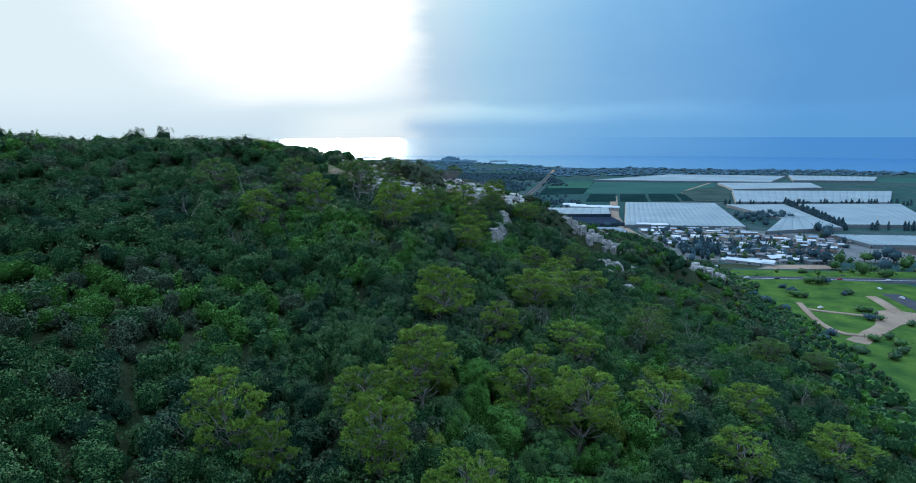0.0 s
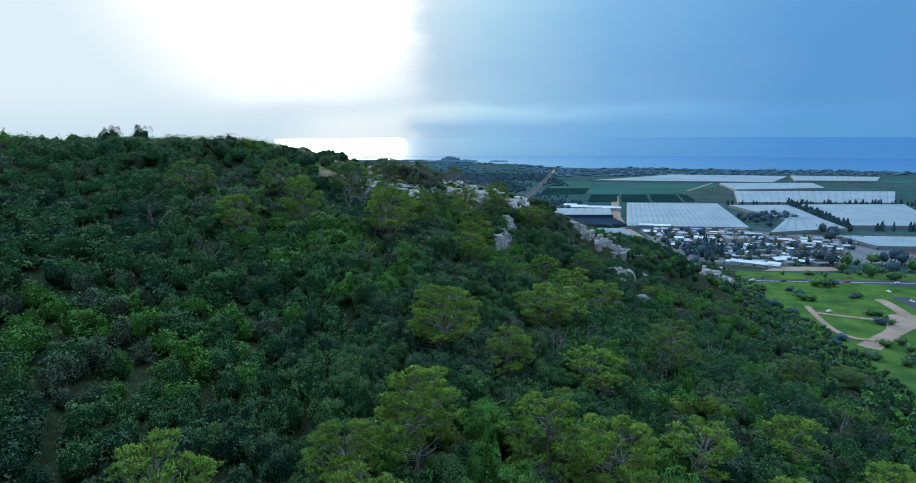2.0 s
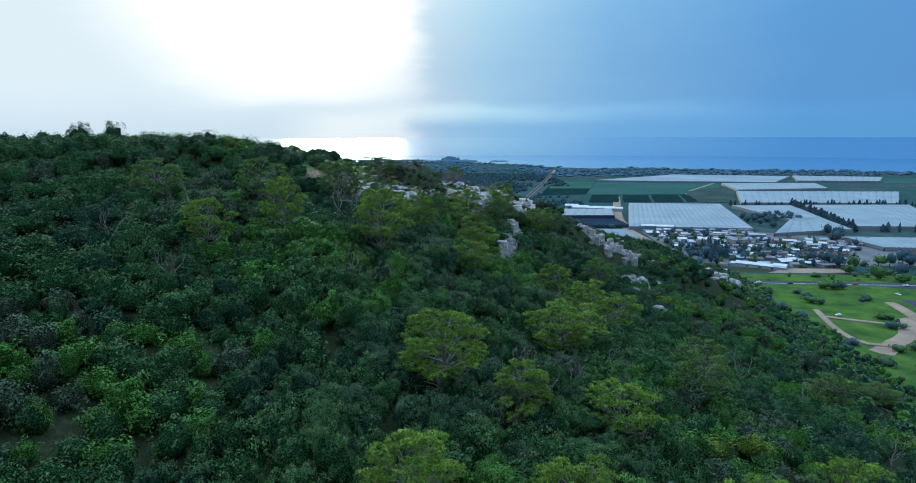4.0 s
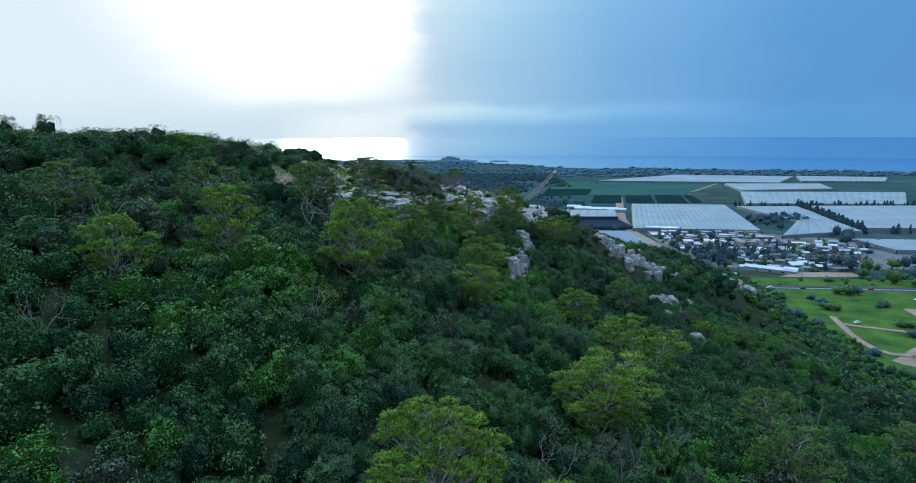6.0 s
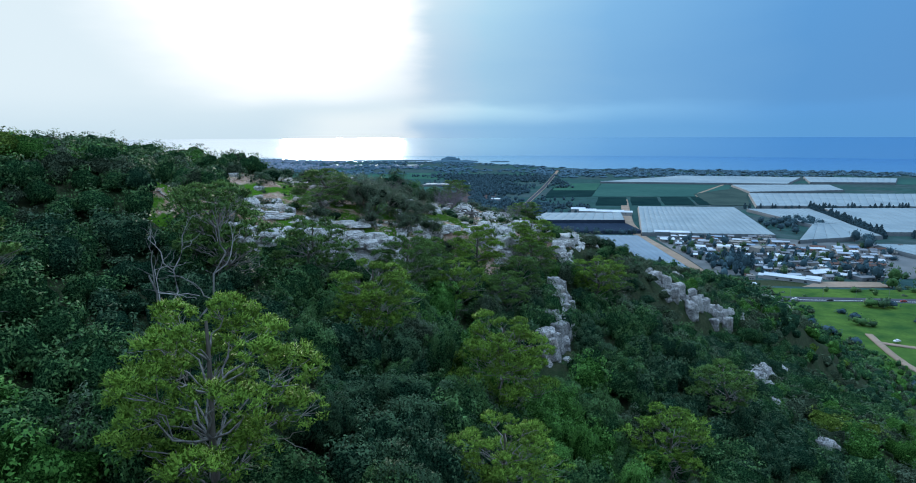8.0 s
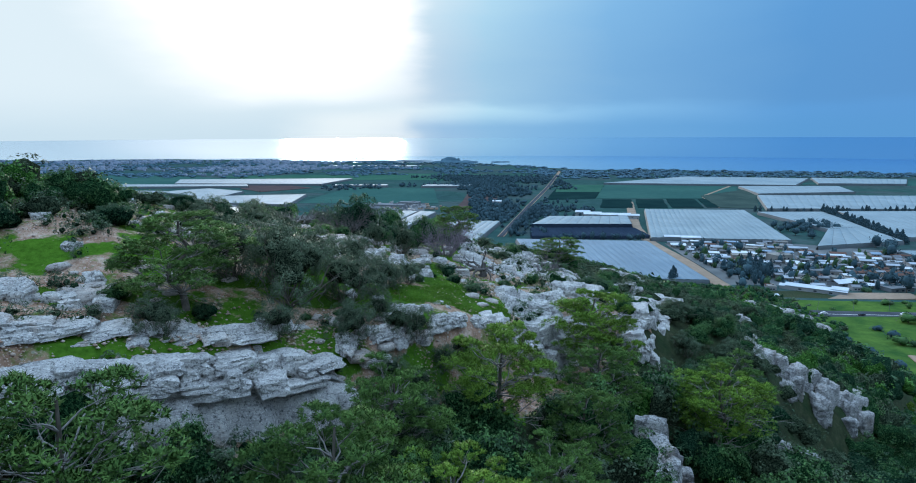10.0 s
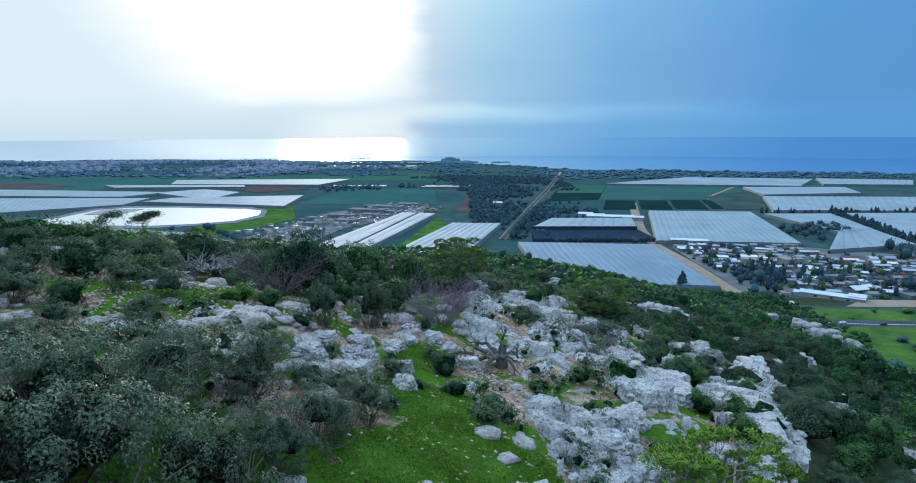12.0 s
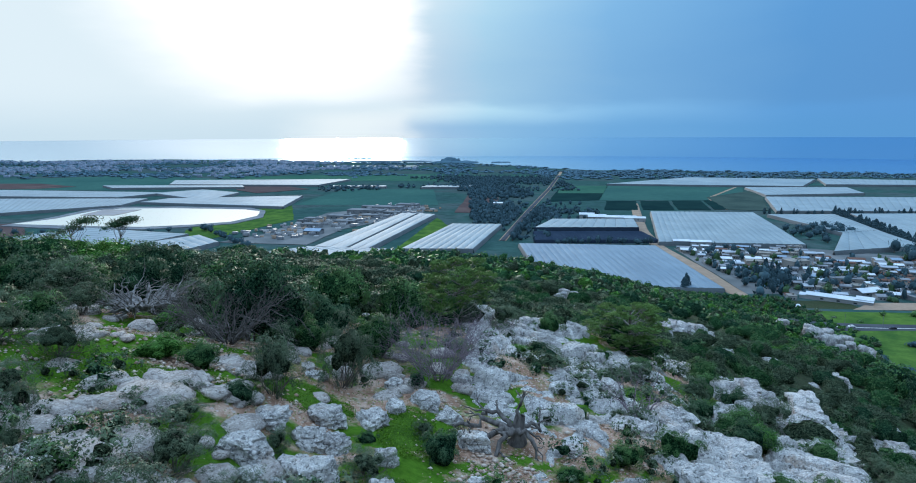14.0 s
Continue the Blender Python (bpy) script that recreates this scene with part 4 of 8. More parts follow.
def karst(x0, x1, y0, y1, inside, bare, seed, label, step_m=0.13, bold=1.0, rock=None):
    """Bare limestone pavement: clints of unequal height parted by deep grikes, sinking under soil at its edge."""
    xs, ys = np.arange(x0, x1, step_m), np.arange(y0, y1, step_m)
    gx, gy = np.meshgrid(xs, ys, indexing="ij")
    wx, wy = gx + 0.35 * swell(gx * 0.9, gy * 0.9, seed) + 0.10 * swell(gx * 3.1, gy * 3.1, seed), gy + 0.35 * swell(gx * 0.9, gy * 0.9, seed + 3) + 0.10 * swell(gx * 3.1, gy * 3.1, seed + 3)
    u, v = wx * 0.94 + wy * 0.34, wy * 0.94 - wx * 0.34
    gap, pick, ox, oy = clints(u * 0.58, v * 0.80, seed)
    gap2, pick2 = clints(u * 1.7, v * 2.1, seed + 20)[:2]
    gap3, pick3 = clints(u * 4.2, v * 4.6, seed + 40)[:2]
    rise = (0.15 + 0.70 * pick ** 1.3) * bold
    body = rise * np.minimum(1, gap * 6.5) ** 0.40 + (ox * (pick - 0.5) + oy * (0.4 - pick)) * 0.45
    knobs = 0.15 * bold * (pick2 - 0.4) * np.minimum(1, gap2 * 6) ** 0.5 - 0.14 * bold * np.maximum(0, 1 - gap2 * 8)
    pits = 0.055 * (pick3 - 0.5) - 0.06 * np.maximum(0, 1 - gap3 * 5) + 0.05 * swell(gx * 6, gy * 6, seed)
    grike = -0.75 * bold * np.maximum(0, 1 - gap * 6)
    edge = inside(gx, gy)
    patch = 0.75 * swell(gx * 0.24, gy * 0.24, seed + 7) + 0.35 * swell(gx * 0.7, gy * 0.7, seed + 8) + bare + np.minimum(0, edge) * 1.2
    lump = (body + knobs + pits + grike) * np.clip(0.65 + patch, 0.15, 1.0)
    z = surface(gx, gy) - 0.30 + lump + np.clip(patch * 0.9, -0.9, 0.30)
    z = np.where(edge < -0.8, surface(gx, gy) - 1.4, z)
    px, py = gx + 0.06 * swell(gx * 4, gy * 4, seed + 1), gy + 0.06 * swell(gx * 4, gy * 4, seed + 2)
    faces = grid_faces(len(xs), len(ys))
    faces = faces[(z > surface(gx, gy) - 0.35).ravel()[faces].any(1)]
    me = mesh_of("limestone_pavement", np.stack([px.ravel(), py.ravel(), z.ravel()], 1), faces)
    me.materials.append(rock or ROCK)
    return tagged(new("limestone_pavement", me), label, "rock pavement", kind="structure")


SCREE = []  # poses of the rocks too many to count


def boulder(x, y, wide, variant, turn, high=1.0, tilt=0.0, lift=0.0, bank=None, long=1.0, stuff=False, label="pale grey weathered limestone boulder on the hilltop"):
    bank = bank or ROCKS
    lift -= 0.14 * wide * high if bank is ROCKS else 0
    if stuff and not (bank is ROCKS and -27 < x < 20 and 120 < y < 192):
        SCREE.append((bank[variant % len(bank)], pose(x, y, float(surface(x, y)) + lift, tilt, 0, turn) @ Matrix.Diagonal((wide / 2 * long, wide / 2, wide / 2 * high, 1))))
        return None
    ob = new("boulder", bank[variant % len(bank)])
    ob.matrix_world = pose(x, y, float(surface(x, y)) + lift, tilt, 0, turn) @ Matrix.Diagonal((wide / 2 * long, wide / 2, wide / 2 * high, 1))
    return tagged(ob, label, "boulder", "limestone boulders")


def make_scree():
    """Fallen and half-buried rock, joined."""
    verts, faces, index, k = [], [], [], 0
    for me, m in SCREE:
        co = np.empty(len(me.vertices) * 3, np.float32)
        me.vertices.foreach_get("co", co)
        co = co.reshape(-1, 3) @ np.array(m.to_3x3()).T + np.array(m.translation)
        idx = np.empty(len(me.polygons) * 3, np.int32)
        me.loops.foreach_get("vertex_index", idx)
        verts.append(co)
        faces.append(idx.reshape(-1, 3) + k)
        index.append(np.full(len(idx) // 3, 2 if me in PLATES else int(me in TOWERS or m.translation.x > 19)))
        k += len(co)
    me = mesh_of("scree", np.concatenate(verts), np.concatenate(faces), True, np.concatenate(index))
    me.materials.append(ROCK)
    me.materials.append(ROCK_GREY)
    me.materials.append(ROCK_STAINED)
    tagged(new("scree", me), "half-buried grey limestone blocks and scree", "rocks", kind="stuff")

# ---------------------------------------------------------------- the hill's rocks
KEEP_OUT = [(-18.5, 169.8, 2.4), (-13.4, 167.0, 2.4), (-4.2, 169.2, 2.2), (-21.0, 171.0, 2.4)]  # circles (x, y, radius) where no scrub grows
LAWNS = [(-2.2, 152.6, 3.2, 3.0, 5200), (-5.2, 150.6, 2.6, 2.0, 2400), (-7.5, 147.6, 2.4, 1.0, 1300), (-4.6, 156.5, 2.2, 2.6, 2200), (-13.5, 160.5, 3.0, 1.6, 1500), (-5.0, 163.0, 1.2, 2.2, 900), (-16.0, 146.0, 2.0, 1.2, 900), (-20.0, 148.0, 3.0, 1.6, 1400), (-9.0, 163.5, 2.0, 1.4, 800)]  # x, y, radii, blades
LAWNS += [(-19.0, 141.6, 2.2, 1.4, 900), (-8.8, 146.6, 1.6, 1.2, 700), (-11.5, 145.6, 1.5, 1.0, 500), (-23.0, 139.6, 1.8, 1.2, 600)]
KEEP_OUT += [(x, y, min(rx, ry)) for x, y, rx, ry, n in LAWNS]


def make_rocks():
    rng = np.random.default_rng(11)
    # the bedded ledges under the open top
    ledge([(-25, 129.6), (-21, 132.0), (-17, 134.8), (-13, 137.2), (-10, 139.6), (-8.6, 141.2)], 1.35, 1.6, 1, "long bedded grey limestone ledge below the open top", 3, -0.25, 0.8, (0.8, 2.8), 1.1)
    ledge([(-26, 132.4), (-20, 135.6), (-14.5, 139.0), (-9.6, 143.0)], 0.6, 1.8, 2, "low flat limestone bed in stony ground", 2, 0.1, 1.0, (0.6, 2.2), 0.9)
    ledge([(-28, 136.6), (-22, 139.0), (-17, 141.4)], 0.6, 1.4, 3, "low flat limestone bed in stony ground", 1, 0.15)
    ledge([(-3.6, 148.8), (-0.3, 150.6), (2.4, 152.4), (4.6, 154.6), (7.0, 160.0), (8.6, 168)], 2.2, 2.2, 4, "broken pale limestone brow of the hilltop", 3, -0.8, 1.1, (0.7, 2.8), 1.1)
    ledge([(11.6, 157.2), (13.2, 161), (14.4, 165), (15, 169)], 2.6, 2.6, 5, "stepped limestone outcrop among shrubs", 3, 0.2, 0.9, (0.8, 2.8), 1.1)
    ledge([(17, 172), (19, 175.5), (23, 184), (29, 196)], 2.2, 2.2, 6, "pale limestone ledge along the flank", 2, 0.4, 0.8)
    ledge([(5.4, 128.5), (7.2, 132), (8.6, 137), (9.6, 143), (9.8, 148)], 4.8, 2.0, 7, "tall fissured limestone cliff in the woods", 4, 1.0, 0.8, (0.8, 2.2), 1.1, True)
    KEEP_OUT.extend([(5.2, 125.5, 2.6), (6.4, 128.6, 2.4), (3.6, 122.5, 2.2), (7.4, 132.0, 2.0)])
    ledge([(26.5, 170.4), (32, 173.4), (37, 176.2), (42, 179.0), (46.6, 182.2), (50, 188), (54, 197)], 6.5, 2.4, 8, "tall grey limestone cliff over the wooded flank", 5, 0.3, 1.3, (0.9, 2.8), 1.2, True)
    ledge([(32, 143), (36, 149), (38, 155)], 3.8, 2.0, 9, "grey limestone cliff on the lower flank", 3, 0.8, 0.9, old=True)
    for k, line in enumerate(([(35, 190), (39, 197), (43, 204)], [(20, 208), (24, 217), (32, 225)], [(48, 222), (54, 231)], [(14, 243), (18, 250)], [(13.5, 174), (17, 180), (20, 188)])):
        ledge(line, 1.6, 2.2, 40 + k, "pale limestone ledge showing through scrub", 2, 0.7, 1.0, (0.8, 2.6), 1.1, True)
    for _ in range(52):  # loose blocks before the long ledge
        u = rng.uniform(0, 1)
        boulder(-27 + 18 * u + rng.normal() * 0.6, 125.4 + 11.4 * u - abs(rng.normal()) * 1.2, rng.uniform(0.7, 2.0), int(rng.integers(10)), rng.uniform(0, 360), rng.uniform(0.6, 1.0), rng.uniform(-8, 8), 0.05, None, 1.2, True)
    # rim of the top
    for x, y, h in along([(-5, 147.5), (-0.5, 150.3), (2.5, 152.8), (5, 157), (7, 161)], 1.0):
        for k in range(1):
            boulder(x + rng.normal() * 0.9, y + rng.normal() * 0.8, rng.uniform(0.6, 1.6), int(rng.integers(10)), rng.uniform(0, 360), rng.uniform(0.6, 1.0), rng.uniform(-10, 10), -0.1)
    # blocks strewn on the slope between the two ledges, and flat stones over the top
    for x, y, w, k in ((-7.2, 146.2, 1.5, 0), (-6.3, 147.4, 1.9, 1), (-5.6, 146.4, 1.3, 2), (-4.9, 147.6, 1.0, 3), (-8.2, 143.2, 1.2, 4), (-7.2, 142.6, 1.5, 5), (-8.9, 142.0, 1.4, 6), (-9.6, 147.6, 1.1, 7), (-9.9, 149.2, 0.9, 8), (-8.0, 148.4, 1.0, 9)):
        boulder(x, y, w, k, k * 71, 0.9, k * 5 % 17 - 8, 0.1, None, 1.3)
    for _ in range(800):
        x, y = rng.uniform(-34, 0), rng.uniform(138, 184)
        if open_top(x, y) > 0.5 and math.sin(x * 0.5 + 1.3 * math.sin(y * 0.29)) + math.sin(y * 0.45 + 0.6) + rng.normal() * 0.3 > 0.45:
            boulder(x, y, 0.5 + 1.3 * rng.uniform() ** 2, int(rng.integers(6)), rng.uniform(0, 360), rng.uniform(0.9, 1.7), rng.uniform(-6, 6), 0.03, PLATES, 1.3, True)
    # broken pavement of grey blocks on the brow
    spots = []
    for _ in range(4000):
        x, y = rng.uniform(-3, 16), rng.uniform(157, 190)
        left, right = -1.5 + (y - 160) * 0.02, 7 + (y - 160) * 0.30
        if not left < x < right or math.sin(x * 0.55 + y * 0.21) + math.sin(y * 0.47 - x * 0.3) < -0.75:
            continue
        w = 0.6 + 1.5 * rng.uniform() ** 1.5
        if all((x - a) ** 2 + (y - b) ** 2 > (0.40 * (w + c)) ** 2 for a, b, c in spots):
            spots.append((x, y, w))
    for x, y, w in spots[:16]:
        boulder(x, y, w * 1.25, int(rng.integers(10)), rng.uniform(0, 360), rng.uniform(0.55, 0.95), rng.uniform(-8, 8), 0.05)
    karst(-3.5, 22, 150, 194, lambda x, y: np.minimum(np.minimum((x - np.interp(y, (150, 158, 163, 167, 192), (1.4, 0.8, -0.6, -2.0, -1.4))) / 1.2, (8.4 + (y - 160) * 0.33 - x) / 1.5), np.minimum((y - 153.6 - np.maximum(0, x - 1) * 0.55) / 1.2, (192 - y) / 3)), 0.42, 1, "pale grey limestone pavement, cracked and pitted", 0.13, 0.95)
    karst(10, 24, 160, 194, lambda x, y: np.minimum((2.1 - np.abs(x - np.interp(y, (160, 166, 172, 177, 184, 192), (11.4, 13.2, 16.4, 18.6, 18.4, 17.6)))) / 1.2, np.minimum((y - 161) / 2, (192 - y) / 3)), 0.36, 4, "pale limestone pavement on the edge of the brow", 0.15, 1.0)
    karst(-24, -3, 153, 176, lambda x, y: np.minimum(np.minimum((x + 23) / 2, (-3.6 - x) / 1.5), np.minimum((y - 154) / 2, (175 - y) / 3)), -0.62, 2, "low stony limestone pavement in thin turf", 0.15, 0.5, ROCK_STAINED)
    karst(-31, -8, 129, 148, lambda x, y: np.minimum((y - 130.4 - (x + 23) * 0.66) / 1.0, (138.6 + (x + 23) * 0.60 - y) / 1.2), -0.42, 3, "low stony limestone pavement behind the ledge", 0.15, 0.6, ROCK_STAINED)
    # second ledge lower on the flank
    for x, y, h in along([(10, 160), (13.5, 166), (18.5, 174), (23, 185), (28, 196)], 0.8):
        boulder(x + rng.normal() * 1.5, y + rng.normal() * 1.2, rng.uniform(0.9, 2.6), int(rng.integers(10)), h + rng.uniform(-25, 25), rng.uniform(0.7, 1.1), 0, 0.1, None, 1.3, True)
    for x, y in ((11.8, 157.5), (12.6, 160.0), (13.2, 163.0)):
        boulder(x, y, 2.0, int(rng.integers(10)), rng.uniform(0, 360), 1.0, 0, 0.3)
    # cliffs on the flank
    cliff = "tall fissured limestone cliff block on the wooded flank"
    for x, y, h in along([(6.8, 130.5), (8.0, 135), (9.0, 141), (9.5, 147)], 1.7):
        boulder(x + rng.normal() * 0.5, y + rng.normal() * 0.4, rng.uniform(1.6, 2.6), int(rng.integers(4)), rng.uniform(0, 360), rng.uniform(0.8, 1.2), 0, -0.2, TOWERS, 1.0, True)
    for x, y, h in along([(29, 171.4), (34, 174), (39, 176.8), (44.5, 180)], 2.0):
        u = rng.uniform(0.5, 3.2)
        boulder(x + 0.47 * u, y - 0.88 * u, rng.uniform(1.6, 2.8), int(rng.integers(4)), rng.uniform(0, 360), rng.uniform(0.8, 1.2), 0, 0.4, TOWERS, 1.0, True, cliff)
        KEEP_OUT.append((x + 1.0, y - 1.9, 2.0))
    for x, y, h in along([(22.6, 154.5), (25.0, 149.5), (26.5, 146)], 1.8):
        boulder(x + rng.normal() * 0.6, y + rng.normal() * 0.6, rng.uniform(1.4, 2.4), int(rng.integers(4)), rng.uniform(0, 360), rng.uniform(0.8, 1.2), 0, 0.2, TOWERS, 1.0, True, cliff)
    for x, y, h in along([(52, 194), (57, 196.5), (62, 203)], 2.6):
        boulder(x + rng.normal() * 0.8, y + rng.normal() * 0.8, rng.uniform(1.6, 2.8), int(rng.integers(4)), rng.uniform(0, 360), rng.uniform(0.8, 1.2), 0, 0.4, TOWERS, 1.0, True, cliff)
    for _ in range(16):
        boulder(150 + rng.normal() * 9, 398 + rng.normal() * 5, rng.uniform(4, 7), int(rng.integers(4)), rng.uniform(0, 360), rng.uniform(0.6, 1.0), 0, 1.0, TOWERS, 1.2, True, cliff)
    for cx, cy, n in ((33, 236, 6), (41, 248, 6), (36, 227, 10), (30, 222, 8)):
        for _ in range(n):
            boulder(cx + rng.normal() * 2.6, cy + rng.normal() * 2.6, rng.uniform(1.0, 2.4), int(rng.integers(8)), rng.uniform(0, 360), rng.uniform(0.4, 0.7), 0, 0.2, SLABS, 1.4, True)
        KEEP_OUT.append((cx, cy, 3.2))
    for x, y in ((36, 148), (34, 142), (39, 155), (44, 160), (37, 136)):
        boulder(x, y, rng.uniform(2.2, 3.4), int(rng.integers(4)), rng.uniform(0, 360), 1.1, 0, 0.0, TOWERS, 1.0, True)
    for x, y, w, k in ((-7.4, 143.6, 1.5, 1), (-6.2, 144.4, 1.7, 3), (-5.0, 145.2, 1.4, 5), (-4.0, 146.6, 1.6, 7), (-7.9, 142.0, 1.3, 9), (-5.6, 142.0, 1.1, 2), (-3.0, 147.6, 1.5, 4), (-6.9, 141.2, 1.0, 6)):
        boulder(x, y, w, k, k * 83, 0.9, k * 4 - 16, 0.1, None, 1.25)
    big = "large fluted limestone block on the brow"
    for x, y, w, k, hi in ((6.6, 161.8, 3.3, 1, 1.2), (8.6, 164.2, 3.0, 4, 0.9), (4.8, 158.8, 2.6, 7, 0.9), (14.0, 168.2, 3.7, 2, 1.0), (16.4, 171.4, 3.4, 5, 0.8), (12.6, 165.8, 2.6, 8, 0.9), (18.2, 174.6, 3.0, 0, 0.7), (3.4, 156.6, 2.6, 3, 0.9), (7.4, 169.4, 2.6, 6, 1.0), (9.6, 167.0, 2.2, 9, 0.9)):
        boulder(x, y, w, k, k * 67, hi, 0, 0.12 * w, None, 1.2, False, big)
    # loose boulders about the top
    loose = "rounded grey limestone boulder standing in grass"
    for k, (x, y, w, hi) in enumerate(((-9.6, 158.0, 1.8, 0.9), (-7.7, 158.0, 2.0, 1.1), (-8.2, 160.2, 1.3, 1.2), (-7.2, 160.4, 1.1, 1.3), (-6.4, 163.2, 1.4, 1.1), (-5.5, 160.0, 0.95, 1.4), (-9.1, 156.9, 1.1, 0.8), (-5.3, 157.6, 1.2, 1.2), (-9.5, 160.3, 1.3, 0.8), (-8.0, 162.3, 1.6, 0.9), (-4.5, 166.0, 1.6, 0.8), (-5.6, 164.8, 1.0, 0.9), (-3.4, 164.8, 1.2, 0.9), (-2.6, 163.4, 1.3, 0.8), (-2.4, 160.2, 0.8, 0.8), (-13.2, 154.0, 1.1, 0.7), (-14.2, 155.2, 1.3, 0.6), (-6.2, 155.6, 1.1, 0.9))):
        boulder(x, y, w, k, k * 83, hi, k * 7 % 15 - 7, 0.20 * w, None, 1.1, False, loose)
    for k, (x, y, w) in enumerate(((-11.0, 164.0, 1.2), (-9.4, 166.4, 1.1), (-6.0, 167.6, 1.2), (-3.0, 169.0, 1.5), (-23.0, 143.0, 1.6), (-26.0, 146.0, 1.4), (-30.0, 150.0, 1.7), (-27.0, 160.0, 1.6), (-31.0, 163.0, 1.3), (-24.0, 170.0, 1.5), (-33.0, 178.0, 2.0), (-36.0, 168.0, 1.6))):
        boulder(x, y, w, k + 3, k * 59, 1.0, 0, 0.05, None, 1.0, False, loose)
    # flat beds lying in the stony turf
    for cx, cy, n, rx, ry in ((-15.0, 157.9, 18, 2.0, 0.8), (-14.3, 160.2, 10, 1.3, 0.6), (-14.0, 155.0, 12, 1.2, 0.6), (-11.6, 160.6, 16, 1.4, 0.6), (-17.2, 158.2, 14, 1.4, 0.6), (-13.2, 153.8, 10, 1.0, 0.5), (-18.0, 164.0, 12, 1.8, 0.8), (-11.2, 163.4, 10, 1.4, 0.7)):
        for _ in range(n):
            boulder(cx + rng.normal() * rx * 0.6, cy + rng.normal() * ry * 0.6, rng.uniform(0.5, 1.3), int(rng.integers(6)), rng.uniform(0, 360), rng.uniform(0.9, 1.5), rng.uniform(-7, 7), 0.02, PLATES, 1.4, True)
    for cx, cy, n, spread in ((25, 208, 7, 3.0), (10, 234, 6, 3.5), (36, 194, 5, 2.5), (40, 215, 5, 3.0), (60, 190, 4, 4.0), (22, 222, 4, 3.0), (-26, 62, 3, 1.2), (-40, 150, 4, 3.0)):
        for _ in range(n):
            boulder(cx + rng.normal() * spread, cy + rng.normal() * spread, rng.uniform(1.2, 2.6), int(rng.integers(10)), rng.uniform(0, 360), 0.8, 0, 0.0, None, 1.0, True)
        KEEP_OUT.append((cx, cy, spread))


make_rocks()
make_scree()

# ---------------------------------------------------------------- pines and single trees
def pines(rows, first):
    """Rows of x, y, height, width, and 1 for dull needles."""
    for i, (x, y, h, w, dull) in enumerate(rows, first):
        grown = 1.28 if y < 135 else 1.1
        pine(x, y, h * grown, w * grown, i % 4 if abs(x + 2) < 13 or 136 < y < 190 else 4 + i % 2, i * 77 % 360, bool(dull))
        KEEP_OUT.append((x, y, 0.9))


pines([
    (-18.2, 34.9, 6.0, 5.0, 0), (-14.5, 32.9, 4.5, 3.0, 0), (-5.0, 42.7, 6.0, 5.4, 0), (-8.9, 39.4, 5.0, 4.2, 0), (-6.7, 31.9, 6.0, 4.4, 0), (4.0, 45.6, 6.0, 5.2, 0),
    (8.8, 45.0, 6.0, 5.6, 0), (-3.3, 63.3, 6.5, 6.2, 0), (12.2, 66.2, 4.5, 6.0, 0), (2.5, 61.9, 5.0, 4.6, 0), (8.6, 80.5, 5.5, 6.4, 0), (18.6, 54.3, 5.0, 5.6, 0),
    (46.0, 67.0, 5.0, 7.0, 0), (82.0, 137.0, 5.0, 9.0, 1), (-23.5, 91.6, 6.2, 4.8, 0), (-11.9, 93.6, 7.4, 6.6, 0), (-9.0, 116.0, 6.0, 5.6, 0), (0.8, 115.0, 7.2, 6.2, 0),
], 0)
pines([
    (16.5, 101.0, 6.0, 6.6, 0), (11.3, 87.7, 5.0, 7.0, 0), (14.3, 148.6, 5.8, 6.8, 0), (-5.5, 137.2, 5.4, 5.4, 1), (4.5, 141.5, 4.6, 4.6, 1), (-28.5, 102.4, 6.0, 6.4, 1),
    (13.3, 116.3, 5.0, 5.6, 0), (21.1, 107.0, 5.0, 7.0, 0), (-17.6, 141.4, 4.8, 7.4, 1), (-0.5, 142.8, 6.0, 6.2, 0), (7.2, 152.6, 6.2, 7.0, 0), (17.6, 154.0, 5.0, 6.2, 1),
    (-3.4, 180.4, 4.4, 5.6, 1), (9.4, 185.0, 3.8, 6.2, 1), (-20.0, 118.0, 6.5, 6.6, 1), (26.0, 84.0, 5.5, 6.0, 1), (35.0, 70.0, 5.0, 6.0, 0), (30.0, 96.0, 5.0, 6.0, 1),
], 18)
pines([
    (-30.0, 84.0, 5.0, 5.0, 0), (-40.0, 96.0, 5.0, 6.0, 1), (58.0, 112.0, 5.0, 7.0, 1), (-1.0, 28.0, 5.0, 5.0, 0), (16.0, 34.0, 5.0, 5.4, 0), (27.0, 52.0, 4.6, 5.6, 0),
    (24.0, 132.0, 5.0, 6.0, 1), (-16.0, 128.0, 5.5, 6.0, 1), (-0.6, 100.0, 5.0, 5.0, 0), (65.0, 160.0, 5.0, 7.0, 1), (-22.5, 123.0, 5.8, 6.0, 1), (-7.4, 129.4, 5.4, 5.4, 1),
    (-3.0, 131.0, 4.8, 5.2, 0), (2.4, 136.0, 5.0, 5.2, 1), (6.6, 147.6, 4.6, 5.0, 1),
], 36)

